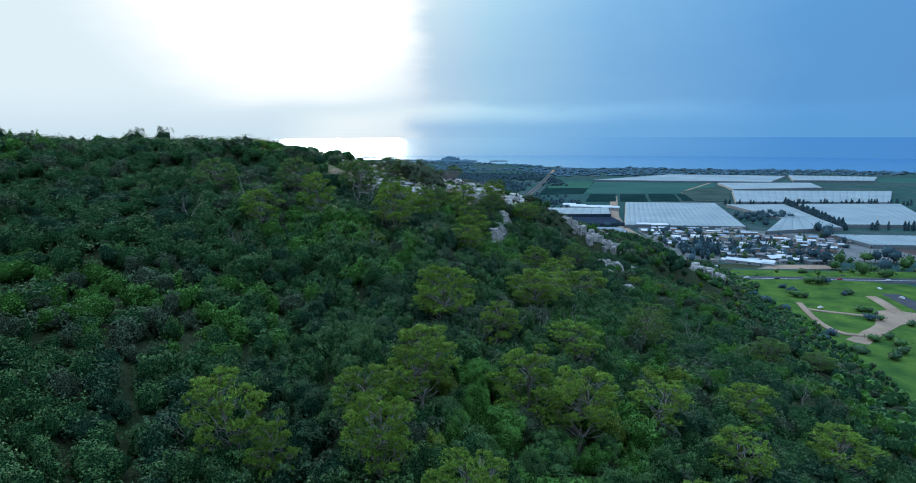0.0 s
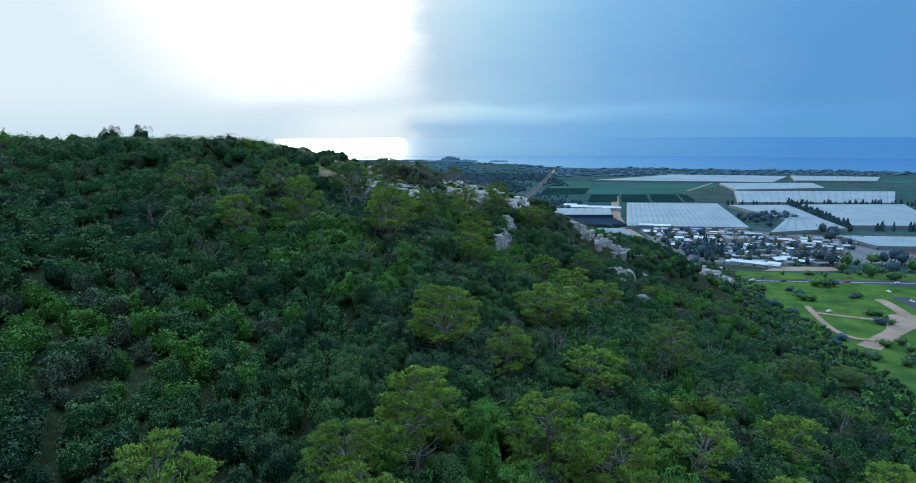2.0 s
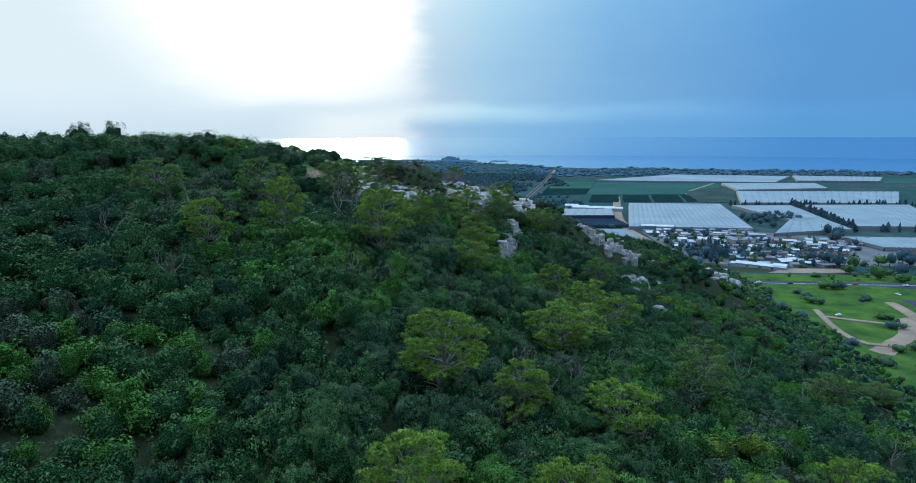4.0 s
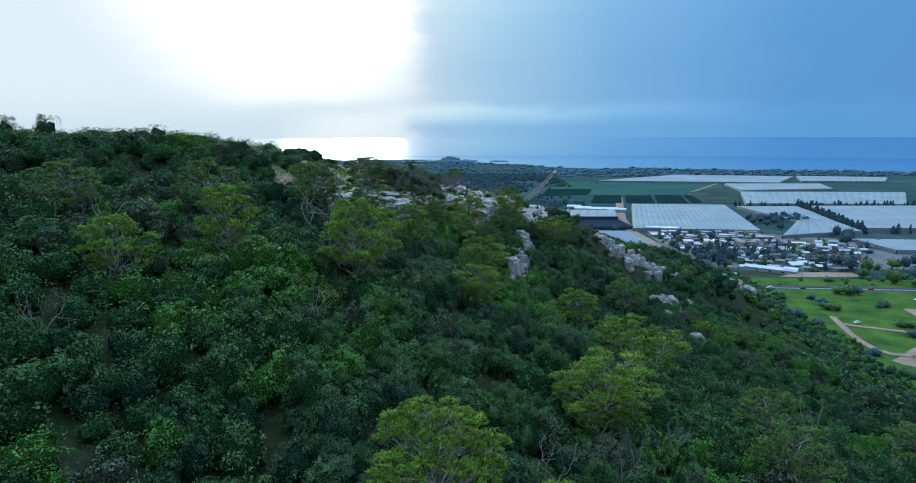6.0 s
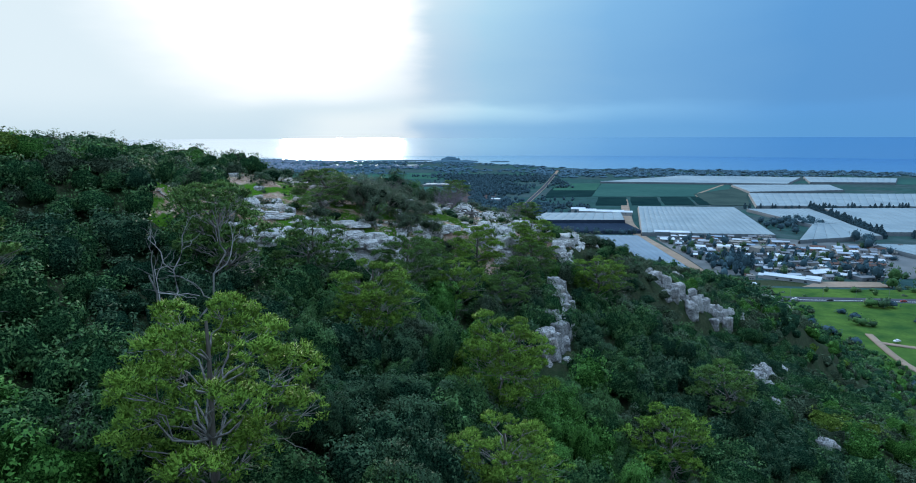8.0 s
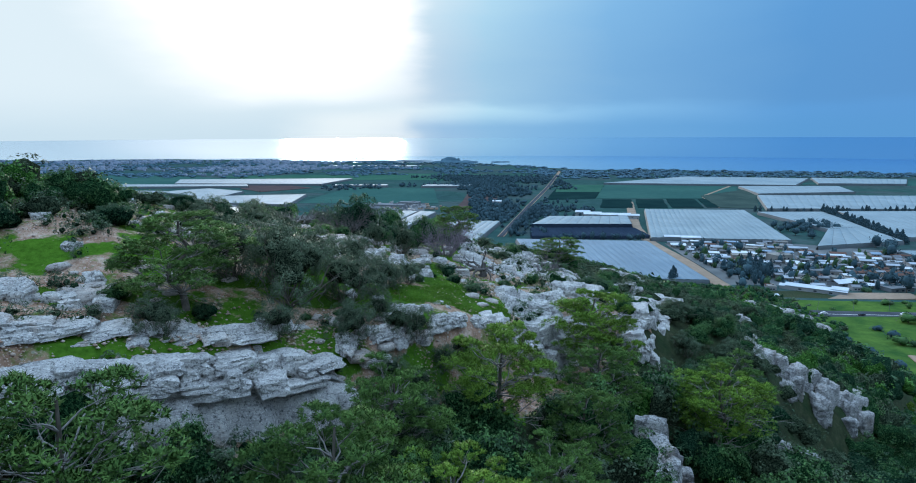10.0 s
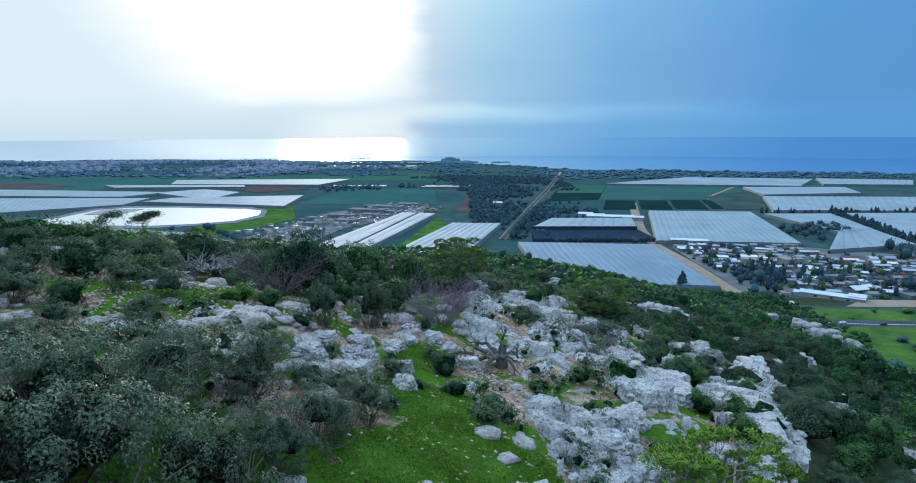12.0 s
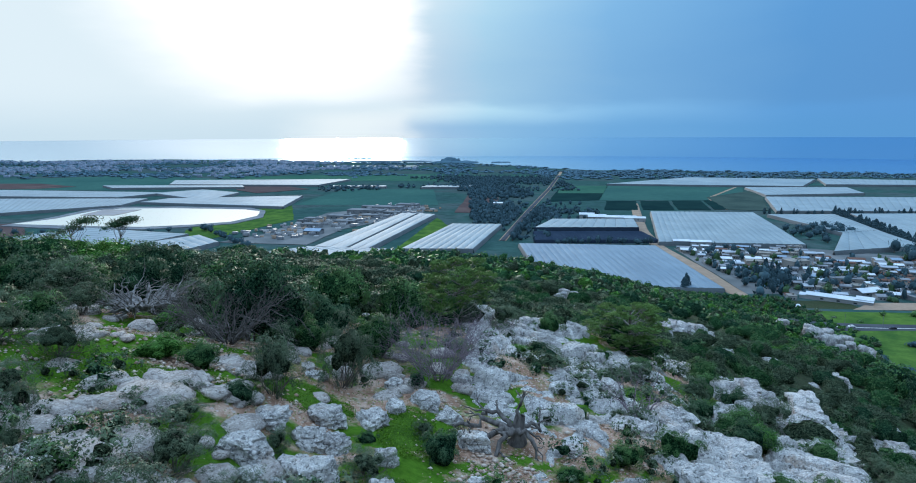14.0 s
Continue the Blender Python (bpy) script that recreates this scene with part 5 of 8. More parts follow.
DEAD = [dead_mesh(3, 3, 2.4, 3, 3, 0.45, 0.045), dead_mesh(4, 4, 1.7, 3, 3, 0.8, 0.030), dead_mesh(5, 6, 1.9, 3, 3, 0.7, 0.03)]
for _x, _y, _k, _s, _l in ((42.7, 110.7, 0, 1.7, "bare dead pine with pale forked limbs"), (49.3, 103.1, 0, 1.6, "bare dead pine with pale forked limbs"), (54.2, 91.4, 1, 1.7, "dead grey tree leaning over scrub"),
                           (-18.6, 107.0, 0, 2.7, "half-dead pine with bare silver branches"), (-38.7, 80.0, 1, 1.5, "tangle of dead grey branches in the scrub"), (-30.0, 74.0, 1, 1.4, "tangle of dead grey branches in the scrub"),
                           (-34.0, 90.0, 0, 1.5, "bare dead tree among shrubs"), (3.0, 70.0, 0, 1.5, "dead forked tree with a slanting limb"), (0.8, 60.0, 1, 1.5, "dead grey tree leaning over scrub"),
                           (-21.5, 36.0, 1, 1.2, "dead pale branches by a pine"), (9.0, 74.0, 1, 1.5, "dead grey tree leaning over scrub"), (-8.0, 88.0, 1, 1.4, "dead pale branches by a pine"),
                           (14.0, 80.0, 0, 1.2, "bare dead pine with pale forked limbs"), (-14.6, 85.0, 1, 1.3, "tangle of dead grey branches in the scrub"), (-3.0, 78.0, 1, 1.0, "dead pale branches by a pine"), (33.0, 60.0, 1, 1.5, "dead grey tree leaning over scrub")):
    dead_tree(_x, _y, DEAD[_k], _l, _x * 31 % 360, _s * 0.85, lift=1.0)
THICK_DEAD = dead_mesh(8, 46, 1.15, 3, 4, 0.95, 0.015, 0.80)
dead_tree(-4.0, 169.0, THICK_DEAD, "leafless purple-grey bush on grey rock", 20, 1.75, TWIG, "bare_bush")
dead_tree(-13.4, 167.6, dead_mesh(9, 34, 1.7, 3, 4, 0.9, 0.030, 0.62), "collapsed dead tree with fanned bare branches", 40, 1.35, ROOT, "fallen_tree", 0.2)
dead_tree(-18.5, 170.4, dead_mesh(10, 46, 0.9, 1, 3, 1.2, 0.080, 0.12), "heap of weathered grey dead logs", 10, 1.5, LOG, "woodpile", 0.8)
dead_tree(-21.7, 172.6, dead_mesh(12, 8, 1.3, 2, 4, 1.2, 0.04, 0.18), "fallen pale brushwood on red earth", 80, 1.3, DEADWOOD, "brushwood", 0.3)


def old_stump(x, y, seed):
    """A squat dark trunk with thick limbs that crawl over the rock and fork."""
    rng = np.random.default_rng(seed)
    t = thing("tree_stump", pose(x, y, float(surface(x, y)) + 0.15), "dark twisted stump with thick roots over rock", "tree stump")
    part_mesh("trunk", mesh_of("trunk", *tube(wander(rng, (0.1, 0, -0.5), (0.35, 0.1, 1.0), 7, 0.05), 0.42, 0.20, 10), True), ROOT, t)
    for end, r in (((-2.3, 0.3, 0.45), 0.15), ((-1.6, -0.7, 0.0), 0.17), ((-0.7, -1.1, -0.1), 0.16), ((-1.2, 0.5, 0.9), 0.13), ((0.9, -0.8, 0.0), 0.14), ((1.2, 0.3, 0.2), 0.12), ((0.5, 0.3, 1.7), 0.10)):
        path = wander(rng, (0.1, 0, 0.35), end, 9, 0.07)
        path[:, 2] += 0.35 * np.sin(np.linspace(0, math.pi, 9))
        pieces = [tube(path, r, r * 0.5, 7)]
        for k in (4, 6, 7):
            d = unit(np.subtract(end, (0, 0, 0)) + rng.normal(size=3))
            pieces += branches(rng, path[k], path[k] + d * rng.uniform(0.4, 0.9), r * 0.4, 1, 2, 0.08)
        part_mesh("root", mesh_of("root", *join(pieces), True), ROOT, t)


old_stump(-0.9, 163.8, 13)
dead_tree(5.5, 168.5, dead_mesh(14, 9, 0.9, 3, 4, 0.8, 0.02, 0.9), "leafless purple-grey bush on grey rock", 70, 1.5, TWIG, "bare_bush")

# olive-like bushes and the shrubs of the open top: x, y, width, height, foliage


def bushes(rows, seed):
    for i, (x, y, w, h, m) in enumerate(rows):
        bank = OLIVES if m in (LEAF_OLIVE, LEAF_GREY) else SHRUBS
        shrub(x, y, w, h, i * 3 + seed, m, (i * 53 + seed * 17) % 360, bank, "olive_bush" if m is LEAF_OLIVE else "shrub")
        KEEP_OUT.append((x, y, w * 0.42))


# among the flat beds and boulders of the stony turf
bushes([
    (-9.8, 162.0, 1.6, 2.3, LEAF_OLIVE), (-8.0, 166.6, 2.2, 2.9, LEAF_OLIVE), (-11.5, 158.1, 1.5, 0.7, LEAF_GREY), (-10.6, 160.7, 1.4, 0.8, LEAF_DEEP), (-12.1, 159.8, 0.9, 0.5, LEAF_GREY),
    (-16.1, 157.9, 0.8, 1.1, LEAF_GREY), (-14.8, 155.5, 0.9, 1.0, LEAF_GREY), (-11.9, 153.2, 1.2, 0.8, LEAF_DEEP), (-10.7, 155.6, 2.0, 1.4, LEAF_OLIVE), (-6.0, 158.9, 1.6, 0.9, LEAF_OLIVE),
    (-3.9, 161.8, 1.7, 1.1, LEAF_DEEP), (-3.2, 158.6, 1.3, 0.9, LEAF_DEEP), (-8.8, 159.0, 0.9, 0.9, LEAF_GREY), (-8.9, 154.7, 1.9, 1.2, LEAF_OLIVE), (-7.9, 155.4, 1.6, 1.1, LEAF_OLIVE),
    (-13.4, 152.3, 1.7, 1.2, LEAF_OLIVE), (-14.6, 163.3, 2.0, 0.9, LEAF_FRESH), (-12.6, 162.6, 1.8, 1.0, LEAF_OAK),
], 1)
# round the stony turf
bushes([
    (-17.4, 159.0, 1.9, 1.1, LEAF_GREY), (-17.5, 161.9, 2.2, 1.5, LEAF_GREY), (-20.1, 162.4, 2.4, 1.7, LEAF_GREY), (-19.4, 156.0, 2.0, 1.3, LEAF_GREY), (-20.6, 159.0, 2.4, 1.6, LEAF_DEEP),
    (-16.6, 151.2, 2.4, 1.7, LEAF_OLIVE), (-12.4, 150.4, 3.2, 2.5, LEAF_OLIVE), (-10.2, 151.8, 2.8, 2.2, LEAF_OLIVE), (-8.6, 148.8, 2.6, 2.1, LEAF_OLIVE), (-6.4, 153.2, 2.2, 1.7, LEAF_OLIVE), (-7.6, 151.0, 2.4, 2.0, LEAF_OLIVE), (-14.4, 149.4, 2.6, 2.0, LEAF_OLIVE), (-18.6, 152.0, 2.4, 1.7, LEAF_GREY),
    (-7.2, 152.6, 1.4, 1.1, LEAF_OLIVE), (-5.8, 155.2, 1.0, 0.7, LEAF_DEEP), (-4.9, 158.0, 0.8, 0.6, LEAF_OAK), (-4.4, 163.0, 0.9, 0.7, LEAF_GREY), (-21.2, 166.0, 2.6, 1.8, LEAF_OAK),
    (-19.6, 165.2, 1.8, 1.2, LEAF_DEEP), (-10.6, 165.6, 1.6, 1.0, LEAF_GREY), (-6.4, 161.6, 0.8, 0.6, LEAF_DEEP), (-5.0, 167.8, 1.0, 0.8, LEAF_DEEP),
], 2)
# behind it, about the dead wood
bushes([
    (-23.6, 172.4, 3.6, 2.2, LEAF_GREY), (-24.6, 175.2, 4.2, 2.6, LEAF_OAK), (-16.5, 168.4, 1.9, 1.2, LEAF_FRESH), (-17.2, 174.8, 3.2, 2.0, LEAF_GREY), (-13.2, 169.9, 5.0, 4.0, LEAF_DEEP),
    (-14.6, 170.8, 3.0, 2.4, LEAF_OAK), (-11.4, 171.0, 2.8, 2.4, LEAF_OAK), (-14.0, 176.0, 2.6, 1.6, LEAF_GREY), (-7.2, 170.2, 2.4, 2.0, LEAF_OAK), (-10.2, 169.4, 2.0, 1.7, LEAF_OAK),
    (-9.8, 173.4, 3.0, 2.2, LEAF_DEEP), (-10.0, 177.4, 4.0, 3.6, LEAF_OAK), (-21.4, 175.6, 3.4, 2.4, LEAF_DEEP), (-6.4, 178.2, 3.4, 3.2, LEAF_OAK), (-20.6, 168.8, 2.0, 1.3, LEAF_GREY),
    (-12.0, 174.6, 2.6, 2.0, LEAF_GREY), (-7.2, 174.2, 1.8, 1.3, LEAF_GREY), (-3.6, 181.0, 4.2, 3.0, LEAF_OAK), (9.8, 186.2, 5.0, 2.6, LEAF_OAK),
], 3)
# on the pavement of the brow
bushes([
    (3.5, 163.2, 1.5, 1.0, LEAF_OAK), (5.9, 164.6, 1.6, 1.3, LEAF_OAK), (9.8, 163.4, 2.3, 1.3, LEAF_OAK), (11.7, 172.0, 3.0, 1.9, LEAF_OAK), (15.0, 175.2, 2.6, 1.9, LEAF_GREY),
    (1.1, 161.8, 1.2, 0.6, LEAF_OAK), (1.7, 172.8, 2.0, 1.1, LEAF_GREY), (-1.5, 159.0, 0.9, 0.5, LEAF_DEEP), (14.0, 177.4, 2.4, 1.6, LEAF_DEEP), (13.2, 181.6, 2.4, 1.6, LEAF_OAK),
    (10.2, 173.6, 2.2, 1.4, LEAF_DEEP), (13.2, 173.8, 2.6, 1.7, LEAF_OAK), (8.6, 171.0, 1.4, 0.9, LEAF_GREY), (5.4, 174.0, 1.6, 0.9, LEAF_GREY), (7.6, 176.2, 2.2, 1.2, LEAF_GREY),
    (10.6, 168.8, 2.4, 1.5, LEAF_DEEP), (12.2, 169.6, 2.0, 1.4, LEAF_FRESH), (4.4, 168.0, 1.0, 0.6, LEAF_GREY), (2.4, 167.0, 1.1, 0.6, LEAF_OAK),
], 4)
bushes([
    (10.8, 160.0, 2.2, 1.6, LEAF_OAK), (8.6, 158.0, 1.6, 1.2, LEAF_OAK), (12.0, 163.2, 2.0, 1.4, LEAF_OAK), (9.6, 156.8, 2.2, 1.6, LEAF_GREY), (2.2, 178.6, 2.0, 1.1, LEAF_DEEP),
    (6.0, 178.8, 1.6, 1.0, LEAF_OAK), (11.8, 178.6, 2.2, 1.4, LEAF_GREY), (8.8, 179.6, 2.0, 1.3, LEAF_OAK), (0.4, 175.6, 1.2, 0.7, LEAF_FRESH), (3.4, 160.0, 1.0, 0.7, LEAF_OAK),
    (17.0, 178.4, 1.6, 1.0, LEAF_GREY),
], 5)
# before the long ledge
bushes([
    (-23.2, 127.4, 2.6, 1.8, LEAF_GREY), (-20.4, 128.6, 2.2, 1.5, LEAF_DEEP), (-18.0, 130.4, 2.4, 1.6, LEAF_GREY), (-15.6, 131.8, 2.0, 1.5, LEAF_OAK), (-13.2, 134.0, 2.2, 1.4, LEAF_GREY),
    (-21.6, 130.2, 1.4, 1.0, LEAF_DEEP), (-16.2, 133.6, 1.2, 0.9, LEAF_GREY), (-11.0, 136.4, 1.8, 1.3, LEAF_OLIVE),
], 6)
# lower slopes and edges of the top
bushes([
    (-12.6, 144.6, 5.4, 4.2, LEAF_OLIVE), (-9.6, 146.0, 3.4, 3.2, LEAF_OLIVE), (-13.5, 147.5, 4.0, 3.4, LEAF_OLIVE), (-16.4, 146.4, 4.6, 3.4, LEAF_OLIVE), (-19.0, 185.6, 4.8, 4.0, LEAF_OAK),
    (-28.6, 193.0, 4.8, 4.4, LEAF_DEEP), (-22.5, 158.0, 2.4, 1.6, LEAF_OLIVE), (-28.5, 168.0, 3.0, 1.8, LEAF_DEEP), (-30.0, 158.0, 3.0, 1.8, LEAF_OAK), (-26.0, 151.0, 3.0, 1.7, LEAF_DEEP),
    (-12.8, 182.0, 3.0, 2.4, LEAF_DEEP), (-20.6, 187.0, 3.2, 2.2, LEAF_GREY), (-29.5, 178.5, 3.0, 2.0, LEAF_DEEP), (0.0, 184.0, 2.6, 1.8, LEAF_GREY), (3.4, 186.0, 2.4, 1.6, LEAF_OAK),
    (14.8, 184.5, 3.0, 1.8, LEAF_OAK), (18.6, 181.0, 2.2, 1.3, LEAF_DEEP), (15.8, 170.8, 2.4, 1.4, LEAF_OAK), (17.4, 166.2, 3.0, 2.0, LEAF_GREY), (21.0, 171.0, 3.0, 1.8, LEAF_DEEP),
], 7)
bushes([
    (-20.5, 140.6, 2.2, 1.2, LEAF_OAK), (-17.0, 137.4, 2.6, 1.9, LEAF_OLIVE), (-12.0, 140.2, 2.4, 1.8, LEAF_OLIVE), (-8.4, 142.2, 2.6, 2.2, LEAF_OLIVE), (-5.2, 145.0, 2.2, 1.8, LEAF_OLIVE),
    (-24.5, 134.0, 3.0, 2.0, LEAF_GREY), (9.0, 152.8, 2.6, 1.8, LEAF_OAK), (12.5, 153.2, 3.0, 2.2, LEAF_GREY), (14.6, 155.4, 3.2, 2.2, LEAF_DEEP), (16.8, 157.6, 3.0, 2.0, LEAF_GREY),
    (18.6, 160.2, 3.2, 2.2, LEAF_OAK), (13.8, 150.6, 3.2, 2.6, LEAF_OAK), (16.4, 152.6, 3.4, 2.6, LEAF_DEEP), (19.0, 155.6, 3.2, 2.4, LEAF_GREY), (16.4, 160.4, 2.8, 2.0, LEAF_GREY),
    (18.2, 163.0, 3.0, 2.0, LEAF_OAK), (17.0, 166.0, 2.6, 1.7, LEAF_GREY), (19.6, 166.4, 3.0, 1.9, LEAF_DEEP), (20.6, 162.2, 3.0, 2.2, LEAF_GREY), (22.0, 167.2, 3.0, 1.9, LEAF_OAK),
], 8)
bushes([
    (15.8, 157.8, 2.4, 1.7, LEAF_DEEP), (18.0, 169.6, 2.4, 1.5, LEAF_GREY), (21.0, 159.0, 3.2, 2.4, LEAF_DEEP), (23.4, 163.6, 3.0, 2.0, LEAF_GREY), (-13.6, 142.4, 1.0, 0.7, LEAF_DEEP),
    (-11.4, 143.4, 0.8, 0.6, LEAF_OAK), (-16.2, 140.8, 1.5, 1.0, LEAF_DEEP), (-9.9, 144.6, 0.7, 0.5, LEAF_OAK), (-18.6, 139.4, 0.9, 0.6, LEAF_OAK), (-12.6, 144.0, 0.7, 0.5, LEAF_OAK),
    (-20.4, 138.2, 1.0, 0.7, LEAF_GREY), (-7.6, 145.4, 1.8, 1.5, LEAF_OLIVE), (-9.0, 143.2, 1.6, 1.4, LEAF_GREY), (-6.2, 144.2, 2.2, 1.8, LEAF_GREY), (-6.6, 142.4, 2.2, 1.6, LEAF_GREY),
    (-5.0, 143.4, 2.0, 1.5, LEAF_OLIVE), (-7.6, 140.6, 2.4, 1.7, LEAF_GREY), (-3.8, 145.2, 1.8, 1.3, LEAF_GREY), (-6.0, 140.4, 2.6, 1.9, LEAF_OAK), (-4.4, 141.8, 2.4, 1.8, LEAF_OLIVE),
], 9)
bushes([
    (-8.4, 139.0, 2.2, 1.6, LEAF_OLIVE), (-2.6, 146.6, 1.6, 1.2, LEAF_OLIVE), (-3.0, 143.6, 2.2, 1.7, LEAF_GREY), (-23.8, 161.0, 3.2, 2.2, LEAF_GREY), (-24.6, 166.4, 3.4, 2.4, LEAF_DEEP),
], 10)


def agave(x, y, wide):
    """A rosette of stiff pointed leaves."""
    t = thing("agave", pose(x, y, float(surface(x, y))), "blue-green spiky rosette plant in the grass", "plant")
    rng = np.random.default_rng(31)
    for i in range(44):
        a, up = i * 2.4, math.radians(12 + 66 * (i / 44))
        ln = wide * 0.5 * rng.uniform(0.85, 1.1)
        u = np.array([math.cos(a) * math.cos(up), math.sin(a) * math.cos(up), math.sin(up)])
        side = np.array([-math.sin(a), math.cos(a), 0.0])
        nrm = np.cross(u, side)
        v = [u * ln * k + side * ln * w * e - nrm * ln * 0.05 * (abs(e) < 1) for k, w in ((0.05, 0.05), (0.45, 0.075), (0.8, 0.045)) for e in (-1, 0, 1)] + [u * ln]
        f = [(0, 1, 4), (0, 4, 3), (1, 2, 5), (1, 5, 4), (3, 4, 7), (3, 7, 6), (4, 5, 8), (4, 8, 7), (6, 7, 9), (7, 8, 9)]
        part_mesh("blade", mesh_of("blade", v, f), LEAF_DEEP, t)


agave(-1.8, 157.6, 1.2)

# two round trees on the skyline, and two wind-bent pines at the far edge of the top
for _x, _y, _w, _h in ((-69.8, 129.4, 4.8, 6.0), (-65.0, 131.6, 4.4, 5.2), (-84.0, 131.0, 3.6, 3.2), (-52.0, 150.0, 3.2, 2.6), (-90.0, 118.0, 4.4, 5.0)):
    shrub(_x, _y, _w, _h, int(-_x), LEAF_DEEP, _y * 7 % 360, SHRUBS, "skyline_oak", 0.3)


def windswept_pine(x, y, bend, crown_at, wide, rise, seed):
    """A tall pine combed by the wind: bare leaning stems and one flat slanting crown."""
    rng = np.random.default_rng(seed)
    t = thing("windswept_pine", pose(x, y, float(height(x, y)) - 0.3), "tall wind-bent pine with a bare trunk and flat crown", "tree", "pines on the slope")
    stem = wander(rng, (0, 0, -0.5), (bend, 0, crown_at), 7, 0.035)
    part_mesh("trunk", mesh_of("trunk", *tube(stem, 0.17, 0.07, 7), True), BARK, t)
    limbs, spots = [], []
    for i in range(26):
        u = rng.uniform(-0.5, 0.5)
        at = np.array([bend + u * wide, rng.normal() * wide * 0.16, crown_at + u * rise + rng.uniform(-0.2, 0.9) * (1 - abs(u))])
        limbs.append(tube(wander(rng, stem[rng.integers(3, 7)], at, 4, 0.06), 0.05, 0.015, 4))
        d = rng.normal(size=(120, 3)) * (0.62, 0.55, 0.24)
        spots.append(at + d)
    part_mesh("branchwork", mesh_of("branchwork", *join(limbs), True), BARK, t)
    p = np.concatenate(spots)
    part_mesh("crown", mesh_of("crown", *sprays(p, np.tile((0.3, 0.0, 1.0), (len(p), 1)), 0.34, rng, 0.2, 0.8)), LEAF_DEEP, t)


windswept_pine(-72.5, 256.0, -1.4, 6.9, 8.4, 3.6, 71)
windswept_pine(-67.5, 257.5, 2.8, 7.4, 4.6, 1.2, 72)


# ---------------------------------------------------------------- the thicket
def scatter(x0, x1, y0, y1, gap, rng):
    xs, ys = np.meshgrid(np.arange(x0, x1, gap), np.arange(y0, y1, gap))
    p = np.stack([xs.ravel(), ys.ravel()], 1) + rng.uniform(-0.48, 0.48, (xs.size, 2)) * gap
    keep = np.ones(len(p), bool)
    for cx, cy, r in KEEP_OUT:
        keep &= (p[:, 0] - cx) ** 2 + (p[:, 1] - cy) ** 2 > r * r
    keep &= open_top(p[:, 0], p[:, 1]) < rng.uniform(0.08, 0.75, len(p))
    keep &= height(p[:, 0], p[:, 1]) > plain(p[:, 0], p[:, 1]) + 0.9
    return p[keep]


def kinds(p, rng):
    """Which foliage a plant has: it changes in patches over the slope."""
    n = np.sin(p[:, 0] * 0.13 + 2 * np.sin(p[:, 1] * 0.06)) + np.sin(p[:, 1] * 0.17 + p[:, 0] * 0.05) + rng.normal(size=len(p)) * 0.9
    k = np.array([1, 0, 2, 3, 4])[np.digitize(n, [-0.9, 0.6, 1.5, 3.1])]
    k = np.where((k == 1) & (p[:, 0] < -25) & (rng.uniform(size=len(p)) < 0.6), 0, k)
    return np.where((k == 2) & (p[:, 1] < 130) & (p[:, 0] > -28) & (rng.uniform(size=len(p)) < 0.7), 0, k)


def thicket(name, p, templates, wide, tall, rng, label, mix=None):
    """Scrub too many to count, as one mesh. Each template: corners, quads of leaves, corners, quads of the inner lump.
    """
    verts, faces, index, normals, base = [], [], [], [], 0
    which = kinds(p, rng) if mix is None else rng.choice(mix, len(p))
    z = surface(p[:, 0], p[:, 1]) - 0.15
    for (x, y), zz, k in zip(p, z, which):
        lv, lf, cv, cf, ln, cn = templates[rng.integers(len(templates))]
        a, w = rng.uniform(0, 6.28), wide * rng.uniform(0.62, 1.38)
        h = tall * (0.45 * w / wide + 0.55 * rng.uniform(0.6, 1.6))
        c, s = math.cos(a) * w / 2, math.sin(a) * w / 2
        turn = np.array([[c, s, 0], [-s, c, 0], [0, 0, h / 1.4]])
        lean = np.linalg.inv(turn).T
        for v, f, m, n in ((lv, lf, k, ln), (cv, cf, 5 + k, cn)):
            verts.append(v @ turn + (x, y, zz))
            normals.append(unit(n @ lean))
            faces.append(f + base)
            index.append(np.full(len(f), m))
            base += len(v)
    me = mesh_of(name, np.concatenate(verts), np.concatenate(faces), False, np.concatenate(index), np.concatenate(normals))
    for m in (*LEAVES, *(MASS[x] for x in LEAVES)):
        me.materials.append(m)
    return tagged(new(name, me), label, "scrub", kind="stuff")


def templates(n, quads, size, rings, segs, seed, count=6, inner=0.93):
    out = []
    for i in range(n):
        v, f, c, r, n = shrub_arrays(np.random.default_rng(seed + i), quads, size, count=count + i % 2, spread=0.36 + 0.03 * (i % 4), tall=1.1 + 0.1 * (i % 5), narrow=0.36, tufts=7, clump=0.21, wild=0.35)
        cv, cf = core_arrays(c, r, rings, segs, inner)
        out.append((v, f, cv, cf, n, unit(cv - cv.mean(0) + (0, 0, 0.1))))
    return out


